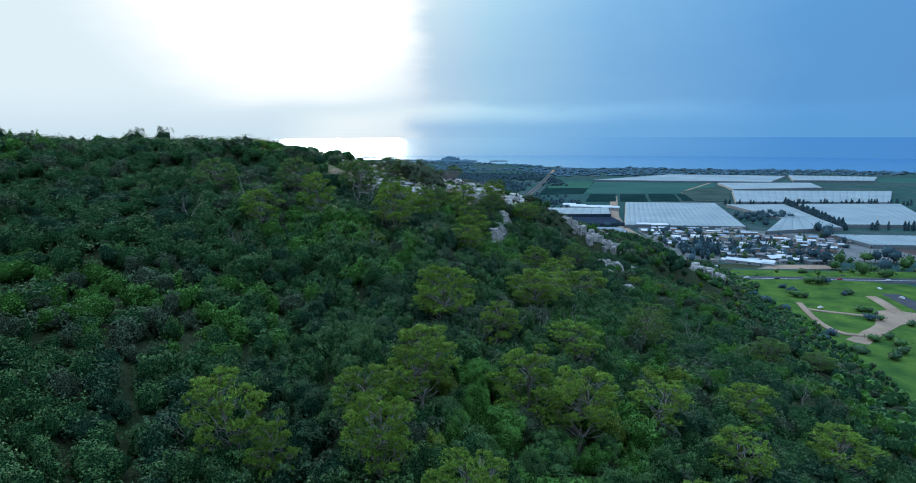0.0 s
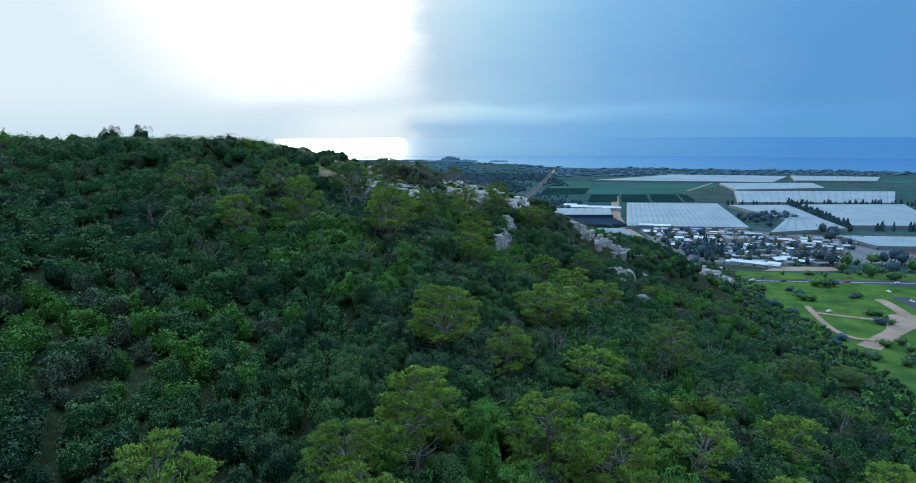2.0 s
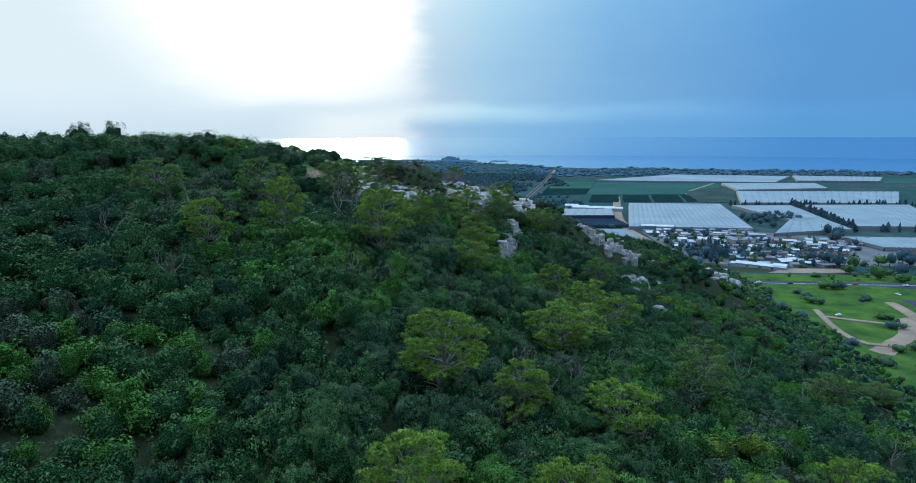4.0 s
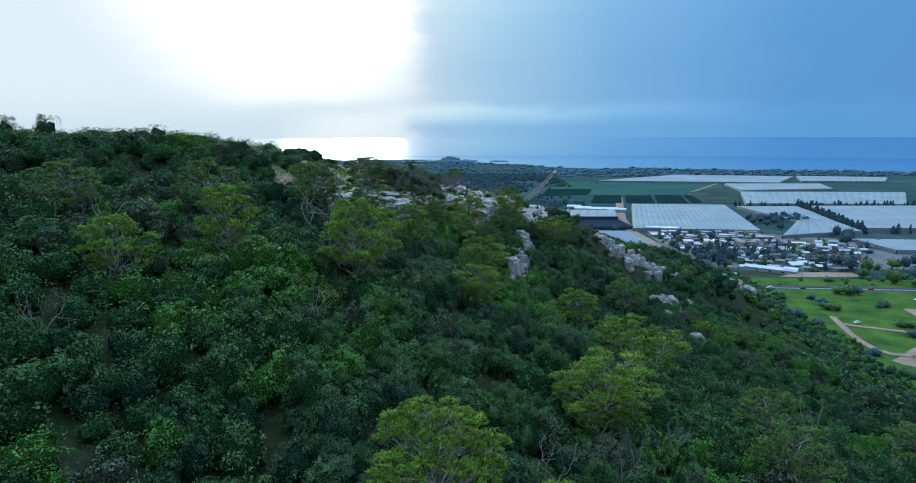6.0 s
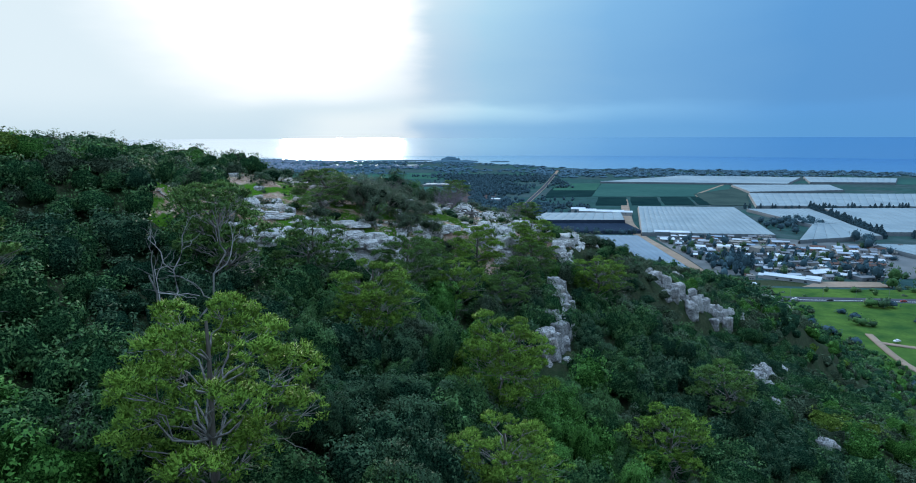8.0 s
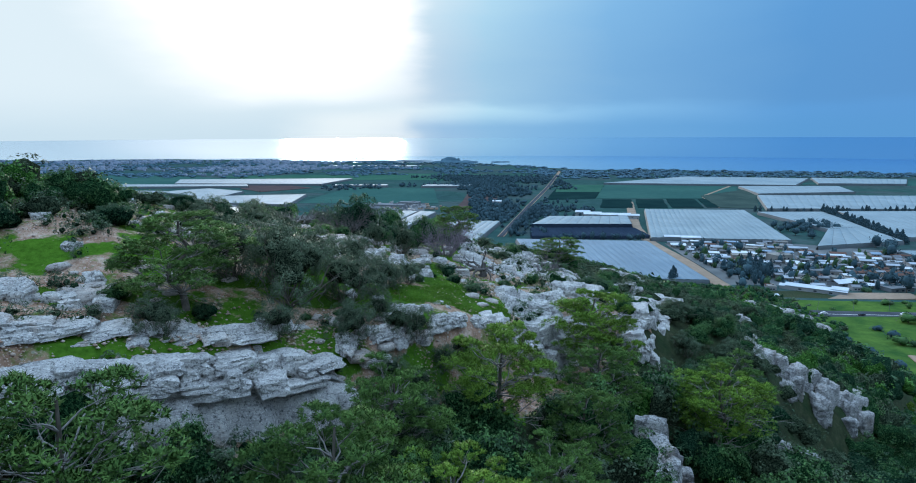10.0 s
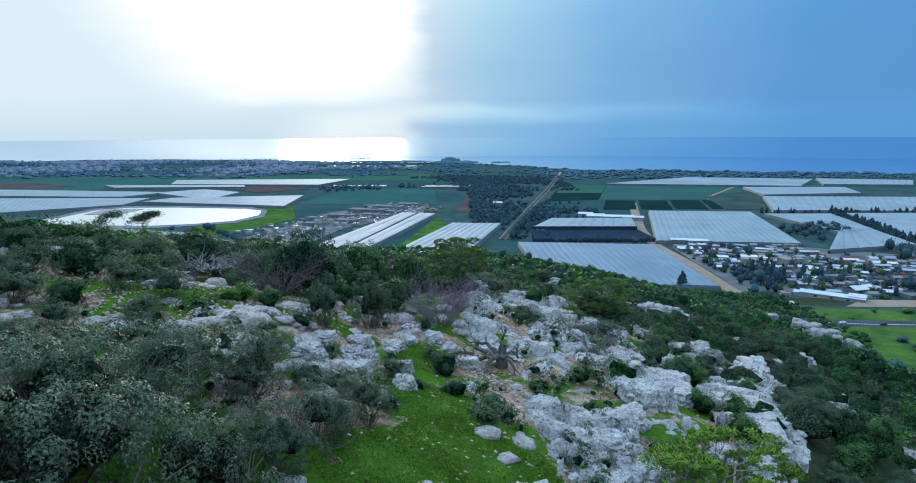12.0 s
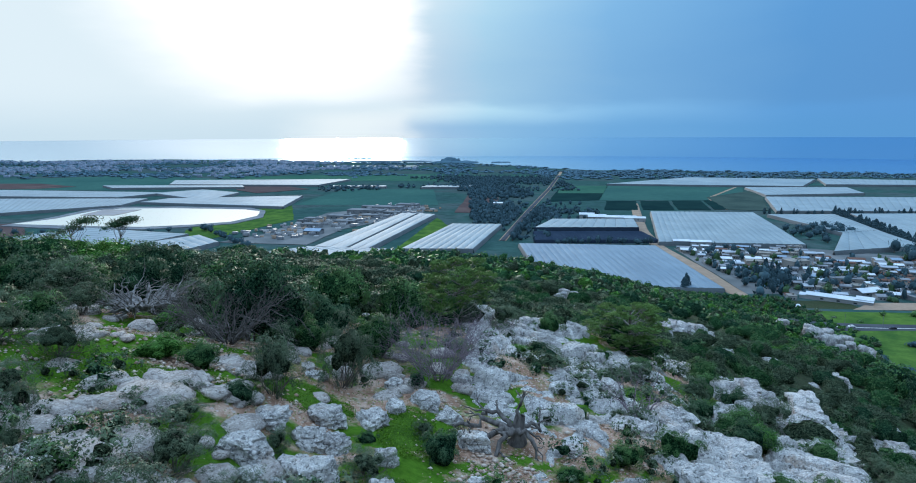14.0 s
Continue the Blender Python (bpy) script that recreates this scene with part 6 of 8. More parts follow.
def make_thicket():
    rng = np.random.default_rng(5)
    p = scatter(-38, 36, 14, 150, 2.3, rng)
    p = np.concatenate([p, scatter(-38, 36, 150, 200, 2.7, rng)])
    # those along the middle of the slope stand as single things
    near = (np.abs(p[:, 0] + 1) < 13) & (p[:, 1] > 36) & (p[:, 1] < 136)
    pick = np.flatnonzero(near)
    pick = rng.permutation(pick)[:238]
    which = kinds(p, rng)
    for n, i in enumerate(pick):
        m = LEAVES[which[i]]
        shrub(*p[i], 3.5 * rng.uniform(0.7, 1.3), 2.75 * rng.uniform(0.55, 1.5), n, m, rng.uniform(0, 360))
    rest = np.ones(len(p), bool)
    rest[pick] = False
    flank = rest & (((p[:, 0] > 8) & (p[:, 1] > 152)) | (p[:, 1] > 162))
    rest &= ~flank
    low = p[flank & (rng.uniform(size=len(p)) < 0.92)]
    thicket("flank_scrub", low, templates(6, 760, 0.066, 6, 10, 170, 6, 0.80), 2.5, 1.4, rng, "low grey-green scrub among pale ledges", (0, 1, 2, 2, 2, 2))
    close = rest & (np.abs(p[:, 0] + 1) < 19) & (p[:, 1] < 176)
    thicket("maquis_thicket", p[close], templates(8, 1250, 0.074, 8, 13, 100, 6, 0.77), 3.4, 2.75, rng, "dense evergreen maquis covering the hill slope")
    thicket("maquis_margin", p[rest & ~close], templates(6, 520, 0.088, 7, 11, 120, 6, 0.79), 3.6, 2.3, rng, "dense evergreen maquis beside the open top")
    # low herbs and dwarf shrubs on the open top
    rng = np.random.default_rng(16)
    xs = np.stack([rng.uniform(-36, 26, 3700), rng.uniform(132, 196, 3700)], 1)
    n = np.sin(xs[:, 0] * 0.4 + 1.5 * np.sin(xs[:, 1] * 0.21)) + np.sin(xs[:, 1] * 0.33 + 1) + rng.normal(size=len(xs)) * 0.7
    keep = np.ones(len(xs), bool)
    for cx, cy, r in KEEP_OUT:
        keep &= (xs[:, 0] - cx) ** 2 + (xs[:, 1] - cy) ** 2 > r * r
    xs = xs[keep & (n > 0.25) & (open_top(xs[:, 0], xs[:, 1]) > 0.25)]
    thicket("dwarf_scrub", xs, templates(5, 260, 0.125, 4, 7, 150, 3, 0.40), 1.2, 0.8, rng, "low dwarf shrubs among stones and grass", (2, 2, 0, 2, 1))
    rng = np.random.default_rng(6)
    far = np.concatenate([scatter(-80, -38, 40, 235, 2.9, rng), scatter(-125, -80, 20, 235, 3.4, rng), scatter(-80, -38, 20, 40, 3.4, rng), scatter(36, 74, 20, 200, 3.0, rng), scatter(56, 80, 196, 290, 3.2, rng)])
    brow = scatter(-45, 60, 200, 258, 3.0, rng)
    brow = brow[np.sin(brow[:, 0] * 0.21) + np.sin(brow[:, 1] * 0.27 + brow[:, 0] * 0.1) + rng.normal(size=len(brow)) * 0.6 > -1.3]
    thicket("brow_scrub", brow, templates(6, 560, 0.066, 6, 9, 180, 6, 0.84), 3.1, 1.6, rng, "low patchy scrub beyond the stony hilltop", (0, 1, 2, 2, 2))
    far = np.concatenate([far, scatter(-70, 60, -45, 20, 4.2, rng)])
    steep = scatter(40, 92, 160, 268, 2.5, rng)  # close bushes under the cliff of the flank
    far = np.concatenate([far, steep[(steep[:, 0] - 36) * 0.74 - (steep[:, 1] - 180) * 0.67 > 4.0]])
    beside = (far[:, 0] > -78) & (far[:, 0] < 60) & (far[:, 1] > 40)
    thicket("slope_scrub", far[beside], templates(6, 420, 0.082, 6, 10, 210, 6, 0.80), 4.2, 2.4, rng, "dark green scrub beside the wooded spur")
    thicket("hill_scrub", far[~beside], templates(6, 120, 0.14, 5, 8, 200, 5, 0.84), 4.0, 2.6, rng, "dark green scrub over the upper and outer slopes")
    rng = np.random.default_rng(8)
    out = np.concatenate([scatter(74, 240, 40, 640, 4.6, rng), scatter(-40, 74, 270, 560, 7, rng), scatter(-230, -130, 40, 260, 5.0, rng)])
    thicket("foot_scrub", out, templates(5, 10, 0.40, 4, 7, 300, 3), 5.0, 3.0, rng, "distant dark scrub on the lower slopes")


make_thicket()


def make_grass():
    """Short winter grass and herbs on the open top."""
    rng = np.random.default_rng(9)
    p = np.stack([rng.uniform(-34, 10, 52000), rng.uniform(136, 186, 52000)], 1)
    n = np.sin(p[:, 0] * 0.5 + 1.2 * np.sin(p[:, 1] * 0.33)) + np.sin(p[:, 1] * 0.6 - p[:, 0] * 0.2) + rng.normal(size=len(p)) * 0.4
    p = p[(open_top(p[:, 0], p[:, 1]) > 0.5) & (n > -0.1)]
    for cx, cy, rx, ry, m in LAWNS:
        m = int(m * 3.4)
        a, r = rng.uniform(0, 6.283, m), np.sqrt(rng.uniform(0, 1, m))
        q = np.stack([cx + np.cos(a) * r * rx, cy + np.sin(a) * r * ry], 1)
        p = np.concatenate([p, q])
    at = np.column_stack([p, surface(p[:, 0], p[:, 1]) + 0.06])
    v, f = sprays(at, np.tile((0.0, 0.0, 1.0), (len(at), 1)), 0.085, rng, 0.24, 0.8)
    me = mesh_of("grass", v, f)
    me.materials.append(GRASS_BLADE)
    tagged(new("grass", me), "short bright green winter grass between rocks", "grass", kind="stuff")
    # loose stones
    q = np.stack([rng.uniform(-34, 12, 15000), rng.uniform(130, 188, 15000)], 1)
    n = np.sin(q[:, 0] * 0.4 + 2) + np.sin(q[:, 1] * 0.5 + 1) + rng.normal(size=len(q)) * 0.7
    q = q[(open_top(q[:, 0], q[:, 1] + 3) > 0.4) & (n > 0.1)]
    q2 = np.stack([rng.uniform(-30, -4, 9000), rng.normal(size=9000) * 1.7], 1)
    q2[:, 1] += 138.4 + (q2[:, 0] + 15) * 0.62
    q2 = q2[np.sin(q2[:, 0] * 1.1) + np.sin(q2[:, 1] * 1.3 + q2[:, 0]) + rng.normal(size=len(q2)) > 0.6]
    q = np.concatenate([q, q2])
    q3 = np.stack([rng.uniform(-21, -8, 7000), rng.uniform(152.5, 167, 7000)], 1)
    q3 = q3[np.sin(q3[:, 0] * 0.9 + 1) + np.sin(q3[:, 1] * 1.0 + q3[:, 0] * 0.4) + rng.normal(size=len(q3)) * 0.6 > 0.1]
    q4 = rng.normal(size=(900, 2)) * (0.9, 1.1) + (-1.6, 160.6)
    q = np.concatenate([q, q3, q4])
    bv, bf = ball(2, 4)
    verts, faces = [], []
    for i, (x, y) in enumerate(q):
        s = 0.025 + 0.12 * rng.uniform() ** 2.8
        verts.append(bv * (1, rng.uniform(0.6, 1), 0.6) * s * rng.uniform(0.8, 1.2, bv.shape) + (x, y, float(surface(x, y)) + 0.04))
        faces.append(bf + i * len(bv))
    me = mesh_of("stones", np.concatenate(verts), np.concatenate(faces))
    me.materials.append(STONE)
    tagged(new("stones", me), "scattered pale pink and grey stones", "stones", kind="stuff")




def lawn(cx, cy, rx, ry, seed):
    """A patch of turf lying over the stony ground, ragged at its edge."""
    verts, rings, segs = [], 7, 40
    for i in range(rings):
        for j in range(segs):
            a = 2 * math.pi * j / segs
            r = (i / (rings - 1)) * (1 + 0.28 * noise.noise(Vector((math.cos(a) * 2, math.sin(a) * 2, seed))) + 0.14 * noise.noise(Vector((math.cos(a) * 6, math.sin(a) * 6, seed))))
            x, y = cx + math.cos(a) * r * rx, cy + math.sin(a) * r * ry
            verts.append((x, y, float(surface(x, y)) + 0.10 * (1 - (i / (rings - 1)) ** 4) - 0.04))
    faces = [(i * segs + j, i * segs + (j + 1) % segs, (i + 1) * segs + (j + 1) % segs, (i + 1) * segs + j) for i in range(rings - 1) for j in range(segs)]
    me = mesh_of("turf", verts, faces, True)
    me.materials.append(TURF)
    tagged(new("turf", me), "bright green turf between limestone rocks", "turf", kind="structure")


for _i, (_x, _y, _rx, _ry, _n) in enumerate(LAWNS):
    lawn(_x, _y, _rx, _ry, _i)
GRASS_BLADE = leaf("grass_blade", (0.036, 0.094, 0.008), (0.098, 0.205, 0.018), 0.5, 0.05)


def stone_material():
    k = Mat("loose_stone")
    return k.done(k.mix(k.island(), (0.26, 0.165, 0.115), (0.52, 0.44, 0.38)), 0.95)


STONE = stone_material()
make_grass()

# ---------------------------------------------------------------- the coastal plain


def quad_slab(name, corners, z, mat, label, category, thick=0.6, kind="structure"):
    """A field or yard: a thin slab with a slightly ragged outline lying on the plain."""
    bm = bmesh.new()
    pts = []
    rng = random.Random(int(abs(corners[0][0] * 7 + corners[0][1])))
    for (x0, y0), (x1, y1) in zip(corners, corners[1:] + corners[:1]):
        n = max(2, int(math.hypot(x1 - x0, y1 - y0) / 25))
        for i in range(n):
            j = 1.2 if i else 0
            pts.append((x0 + (x1 - x0) * i / n + rng.uniform(-j, j), y0 + (y1 - y0) * i / n + rng.uniform(-j, j)))
    top = [bm.verts.new((x, y, z)) for x, y in pts]
    low = [bm.verts.new((x, y, z - thick)) for x, y in pts]
    bm.faces.new(top)
    for i in range(len(pts)):
        j = (i + 1) % len(pts)
        bm.faces.new((top[i], low[i], low[j], top[j]))
    bmesh.ops.recalc_face_normals(bm, faces=bm.faces)
    bmesh.ops.triangulate(bm, faces=[f for f in bm.faces if len(f.verts) > 4])
    ob = part(name, bm, mat)
    return tagged(ob, label, category, kind=kind)


def ribbon(name, points, width, z, mat, label, category, parent=None, fit=True):
    """A road: a strip with a low edge along a line of points."""
    fine = []
    for (x0, y0), (x1, y1) in zip(points, points[1:]):
        n = max(1, int(math.hypot(x1 - x0, y1 - y0) / 12))
        fine += [(x0 + (x1 - x0) * i / n, y0 + (y1 - y0) * i / n) for i in range(n)]
    fine.append(points[-1])
    p = np.array(fine)
    for _ in range(3):
        p[1:-1] = (p[:-2] + 2 * p[1:-1] + p[2:]) / 4
    t = unit(np.gradient(p, axis=0))
    nrm = np.stack([-t[:, 1], t[:, 0]], 1) * width / 2
    zz = np.maximum(height(p[:, 0], p[:, 1]), plain(p[:, 0], p[:, 1])) + z if fit else np.full(len(p), z)
    rows = [np.column_stack([p + nrm * k, zz + d]) for k, d in ((1.06, -0.5), (1, 0), (0.5, 0.03), (-0.5, 0.03), (-1, 0), (-1.06, -0.5))]
    v = np.stack(rows, 1).reshape(-1, 3)
    me = mesh_of(name, v, grid_faces(len(p), len(rows)))
    me.materials.append(mat)
    ob = new(name, me)
    if parent is not None:
        ob.parent = parent
        return ob
    return tagged(ob, label, category, kind="structure")


def lerp2(a, b, t):
    return (a[0] + (b[0] - a[0]) * t, a[1] + (b[1] - a[1]) * t)


def greenhouse(bl, br, fr, fl, tall=5.0, bay=7.0, ground=-10.0, roof=None, side=None, label="large flat greenhouse of pale dusty plastic sheeting", gutter=0.28):
    """A span of many low bays from its back to its front, closed with walls of net."""
    t = thing("greenhouse", pose(fl[0], fl[1], ground), label, "greenhouse", "greenhouses on the plain")
    ox, oy = fl
    n = max(2, int(math.hypot(br[0] - bl[0], br[1] - bl[1]) / bay))
    roof, side = roof or SHEET, side or NET_SIDE
    verts = []
    for i in range(n * 4 + 1):
        u = (i // 4 + (0.0, 0.05, 0.50, 0.95)[i % 4]) / n
        lift = (0, 0.7, 1.0, 0.7)[i % 4] * gutter
        for w in np.linspace(0, 1, 9):
            x, y = lerp2(lerp2(bl, br, u), lerp2(fl, fr, u), w)
            verts.append((x - ox, y - oy, tall - gutter + lift + 0.12 * math.sin(i * 1.7 + w * 9)))
    strip = np.repeat(np.arange(n * 4) % 4, 8)
    part_mesh("roof", mesh_of("roof", verts, grid_faces(n * 4 + 1, 9), False, (strip == 3).astype(int)), [roof, roof if roof is NET_DARK else GUTTER], t)
    for a, b in ((fl, fr), (fr, br), (br, bl), (bl, fl)):
        bm = bmesh.new()
        m = max(3, int(math.hypot(b[0] - a[0], b[1] - a[1]) / 12))
        dx, dy = (b[1] - a[1]), -(b[0] - a[0])
        ln = math.hypot(dx, dy)
        dx, dy = dx / ln * 1.4, dy / ln * 1.4
        prev = None
        for i in range(m + 1):
            x, y = lerp2(a, b, i / m)
            cur = [bm.verts.new((x - ox + dx * k, y - oy + dy * k, z)) for k, z in ((1, -0.3), (0.55, tall * 0.55), (0.02, tall - gutter + 0.02))]
            if prev:
                for k in range(2):
                    bm.faces.new((prev[k], cur[k], cur[k + 1], prev[k + 1]))
            prev = cur
        part("side_wall", bm, side, t, "sloping grey side netting")
    return t


def shed(x, y, w, d, h, turn, roof=None, wall=None, pitch=0.18, ground=-10.0, label="low white-roofed farm shed", name="shed", category="building", flat=False, windows=2):
    """A building: walls, an overhanging roof, a door and windows."""
    t = thing(name, pose(x, y, ground, 0, 0, turn), label, category, "village buildings")
    bm = bmesh.new()
    bmesh.ops.create_cube(bm, size=1, matrix=Matrix.Translation((0, 0, h / 2 - 0.3)) @ Matrix.Diagonal((w, d, h + 0.6, 1)))
    part("wall", bm, wall or PLASTER, t)
    bm = bmesh.new()
    o = 0.5
    if flat:
        bmesh.ops.create_cube(bm, size=1, matrix=Matrix.Translation((0, 0, h + 0.15)) @ Matrix.Diagonal((w + 0.4, d + 0.4, 0.3, 1)))
        bmesh.ops.create_cube(bm, size=1, matrix=Matrix.Translation((w * 0.2, d * 0.1, h + 0.9)) @ Matrix.Diagonal((w * 0.2, d * 0.25, 1.3, 1)))
    else:
        rise = d * pitch
        prof = [(-d / 2 - o, h - o * pitch * 2), (0, h + rise), (d / 2 + o, h - o * pitch * 2), (d / 2 + o, h - o * pitch * 2 - 0.25), (0, h + rise - 0.3), (-d / 2 - o, h - o * pitch * 2 - 0.25)]
        ends = [[bm.verts.new((sx * (w / 2 + o), py, pz)) for py, pz in prof] for sx in (-1, 1)]
        for i in range(6):
            j = (i + 1) % 6
            bm.faces.new((ends[0][i], ends[0][j], ends[1][j], ends[1][i]))
        for e in ends:
            bm.faces.new(e[:2] + e[4:])
            bm.faces.new(e[1:5])
        bmesh.ops.recalc_face_normals(bm, faces=bm.faces)
    part("roof", bm, roof or METAL_WHITE, t)
    for k in range(windows):
        bm = bmesh.new()
        px = -w / 2 + w * (k + 1) / (windows + 1)
        bmesh.ops.create_cube(bm, size=1, matrix=Matrix.Translation((px, -d / 2, h * 0.55)) @ Matrix.Diagonal((min(2.2, w * 0.2), 0.12, 1.2, 1)))
        part("window", bm, WINDOW_DARK, t)
    bm = bmesh.new()
    bmesh.ops.create_cube(bm, size=1, matrix=Matrix.Translation((w * 0.42, -d / 2, 1.05)) @ Matrix.Diagonal((1.1, 0.14, 2.1, 1)))
    part("door", bm, METAL_GREY, t)
    return t


def car_meshes():
    body = bmesh.new()
    prof = [(-2.2, 0.35), (-2.2, 0.85), (-1.9, 0.98), (-1.1, 1.02), (-0.6, 1.48), (0.9, 1.48), (1.55, 1.0), (2.1, 0.9), (2.2, 0.35)]
    sides = [[body.verts.new((x, s * (0.86 if z < 1.1 else 0.70), z)) for x, z in prof] for s in (-1, 1)]
    for i in range(len(prof)):
        j = (i + 1) % len(prof)
        body.faces.new((sides[0][i], sides[0][j], sides[1][j], sides[1][i]))
    for s in sides:
        body.faces.new(s)
    bmesh.ops.recalc_face_normals(body, faces=body.faces)
    me = bpy.data.meshes.new("body")
    body.to_mesh(me)
    glass = bmesh.new()
    for x, a in ((-0.90, 48), (1.28, -52)):
        bmesh.ops.create_cube(glass, size=1, matrix=Matrix.Translation((x, 0, 1.26)) @ Matrix.Rotation(radians(a), 4, "Y") @ Matrix.Diagonal((0.08, 1.25, 0.52, 1)))
    bmesh.ops.create_cube(glass, size=1, matrix=Matrix.Translation((0.15, 0, 1.24)) @ Matrix.Diagonal((1.5, 1.56, 0.30, 1)))
    gm = bpy.data.meshes.new("windows")
    glass.to_mesh(gm)
    wheel = bmesh.new()
    bmesh.ops.create_cone(wheel, cap_ends=True, segments=14, radius1=0.33, radius2=0.33, depth=0.22, matrix=Matrix.Rotation(radians(90), 4, "X"))
    wm = bpy.data.meshes.new("wheel")
    wheel.to_mesh(wm)
    rim = bmesh.new()
    bmesh.ops.create_cone(rim, cap_ends=True, segments=12, radius1=0.20, radius2=0.20, depth=0.25, matrix=Matrix.Rotation(radians(90), 4, "X"))
    rm = bpy.data.meshes.new("rim")
    rim.to_mesh(rm)
    for b in (body, glass, wheel, rim):
        b.free()
    return me, gm, wm, rm


CAR_BODY, CAR_GLASS, CAR_WHEEL, CAR_RIM = car_meshes()
CAR_RIM.materials.append(METAL_GREY)
CAR_GLASS.materials.append(WINDOW_DARK)
CAR_WHEEL.materials.append(RUBBER)


def car(x, y, z, turn, mat, label):
    t = thing("car", pose(x, y, z, 0, 0, turn), label, "car", "cars")
    if not CAR_BODY.materials:
        CAR_BODY.materials.append(mat)
    b = part_mesh("body", CAR_BODY, None, t)
    b.material_slots[0].link = "OBJECT"
    b.material_slots[0].material = mat
    part_mesh("glasshouse", CAR_GLASS, None, t)
    for sx in (-1.35, 1.35):
        for sy in (-0.8, 0.8):
            w = part_mesh("wheel", CAR_WHEEL, None, t)
            w.location = (sx, sy, 0.33)
            part_mesh("rim", CAR_RIM, None, w, "grey metal wheel rim")


# trees of the plain
def far_tree_meshes(rng, quads, size, tall, spread, count):
    v, f, c, r = shrub_arrays(rng, quads, size, count=count, spread=spread, tall=tall)[:4]
    v[:, 2] += 0.35
    c[:, 2] += 0.35
    core = core_arrays(c, r, 4, 7, 0.92)
    trunk = tube([(0, 0, -0.3), (0.03, 0, 0.4), (0, 0.02, 0.9)], 0.09, 0.05, 5)
    return mesh_of("crown", *join([(v, f), core])), mesh_of("trunk", *trunk, True)


def cypress_meshes(rng):
    n = 260
    h = rng.uniform(0.03, 1, n)
    a = rng.uniform(0, 6.283, n)
    r = 0.16 * np.minimum(1, (1 - h) * 2.2 + 0.06) * np.minimum(1, h * 8 + 0.4)
    p = np.stack([np.cos(a) * r, np.sin(a) * r, h], 1)
    v, f = sprays(p, np.stack([np.cos(a), np.sin(a), 0.4 + 0 * a], 1), 0.085, rng, 0.55, 0.4)
    core = tube([(0, 0, 0), (0, 0, 0.1), (0, 0, 0.5), (0, 0, 0.97)], 0.12, 0.02, 6)
    core = (core[0], np.concatenate([core[1][:, :3], core[1][:, [0, 2, 3]]]))
    return mesh_of("crown", *join([(v, f), core])), mesh_of("trunk", *tube([(0, 0, -0.05), (0, 0, 0.06)], 0.02, 0.02, 5))


FAR_TREES = [far_tree_meshes(np.random.default_rng(400 + i), 170, 0.22, 1.35 + 0.25 * (i % 3), 0.42, 7) for i in range(4)]
CYPRESS = [cypress_meshes(np.random.default_rng(420 + i)) for i in range(2)]
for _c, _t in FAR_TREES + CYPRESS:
    _c.materials.append(LEAF_FAR_HAZE)
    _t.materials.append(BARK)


def far_tree(x, y, wide, tall, k, z=-10.0, mat=None, cypress=False, label="round dark green tree on the plain"):
    crown, trunk = (CYPRESS if cypress else FAR_TREES)[k % (2 if cypress else 4)]
    s = (wide / 0.32, wide / 0.32, tall, 1) if cypress else (wide / 2, wide / 2, tall / 1.9, 1)
    t = thing("cypress" if cypress else "broadleaf_tree", pose(x, y, z, 0, 0, k * 61 % 360) @ Matrix.Diagonal(s), "slim dark cypress in a windbreak row" if cypress else label, "tree", "trees of the plain")
    ob = part_mesh("crown", crown, None, t)
    if mat is not None:
        ob.material_slots[0].link = "OBJECT"
        ob.material_slots[0].material = mat
    part_mesh("trunk", trunk, None, t)


def tree_row(a, b, gap, wide, tall, seed, cypress=False, mat=None, skip=0.1):
    rng = np.random.default_rng(seed)
    n = int(math.hypot(b[0] - a[0], b[1] - a[1]) / gap)
    for i in range(n):
        if rng.uniform() < skip:
            continue
        x, y = lerp2(a, b, (i + rng.uniform(-0.3, 0.3)) / n)
        far_tree(x + rng.normal() * 0.6, y + rng.normal() * 0.6, wide * rng.uniform(0.7, 1.3), tall * rng.uniform(0.7, 1.25), i + seed, -10.0, mat, cypress)


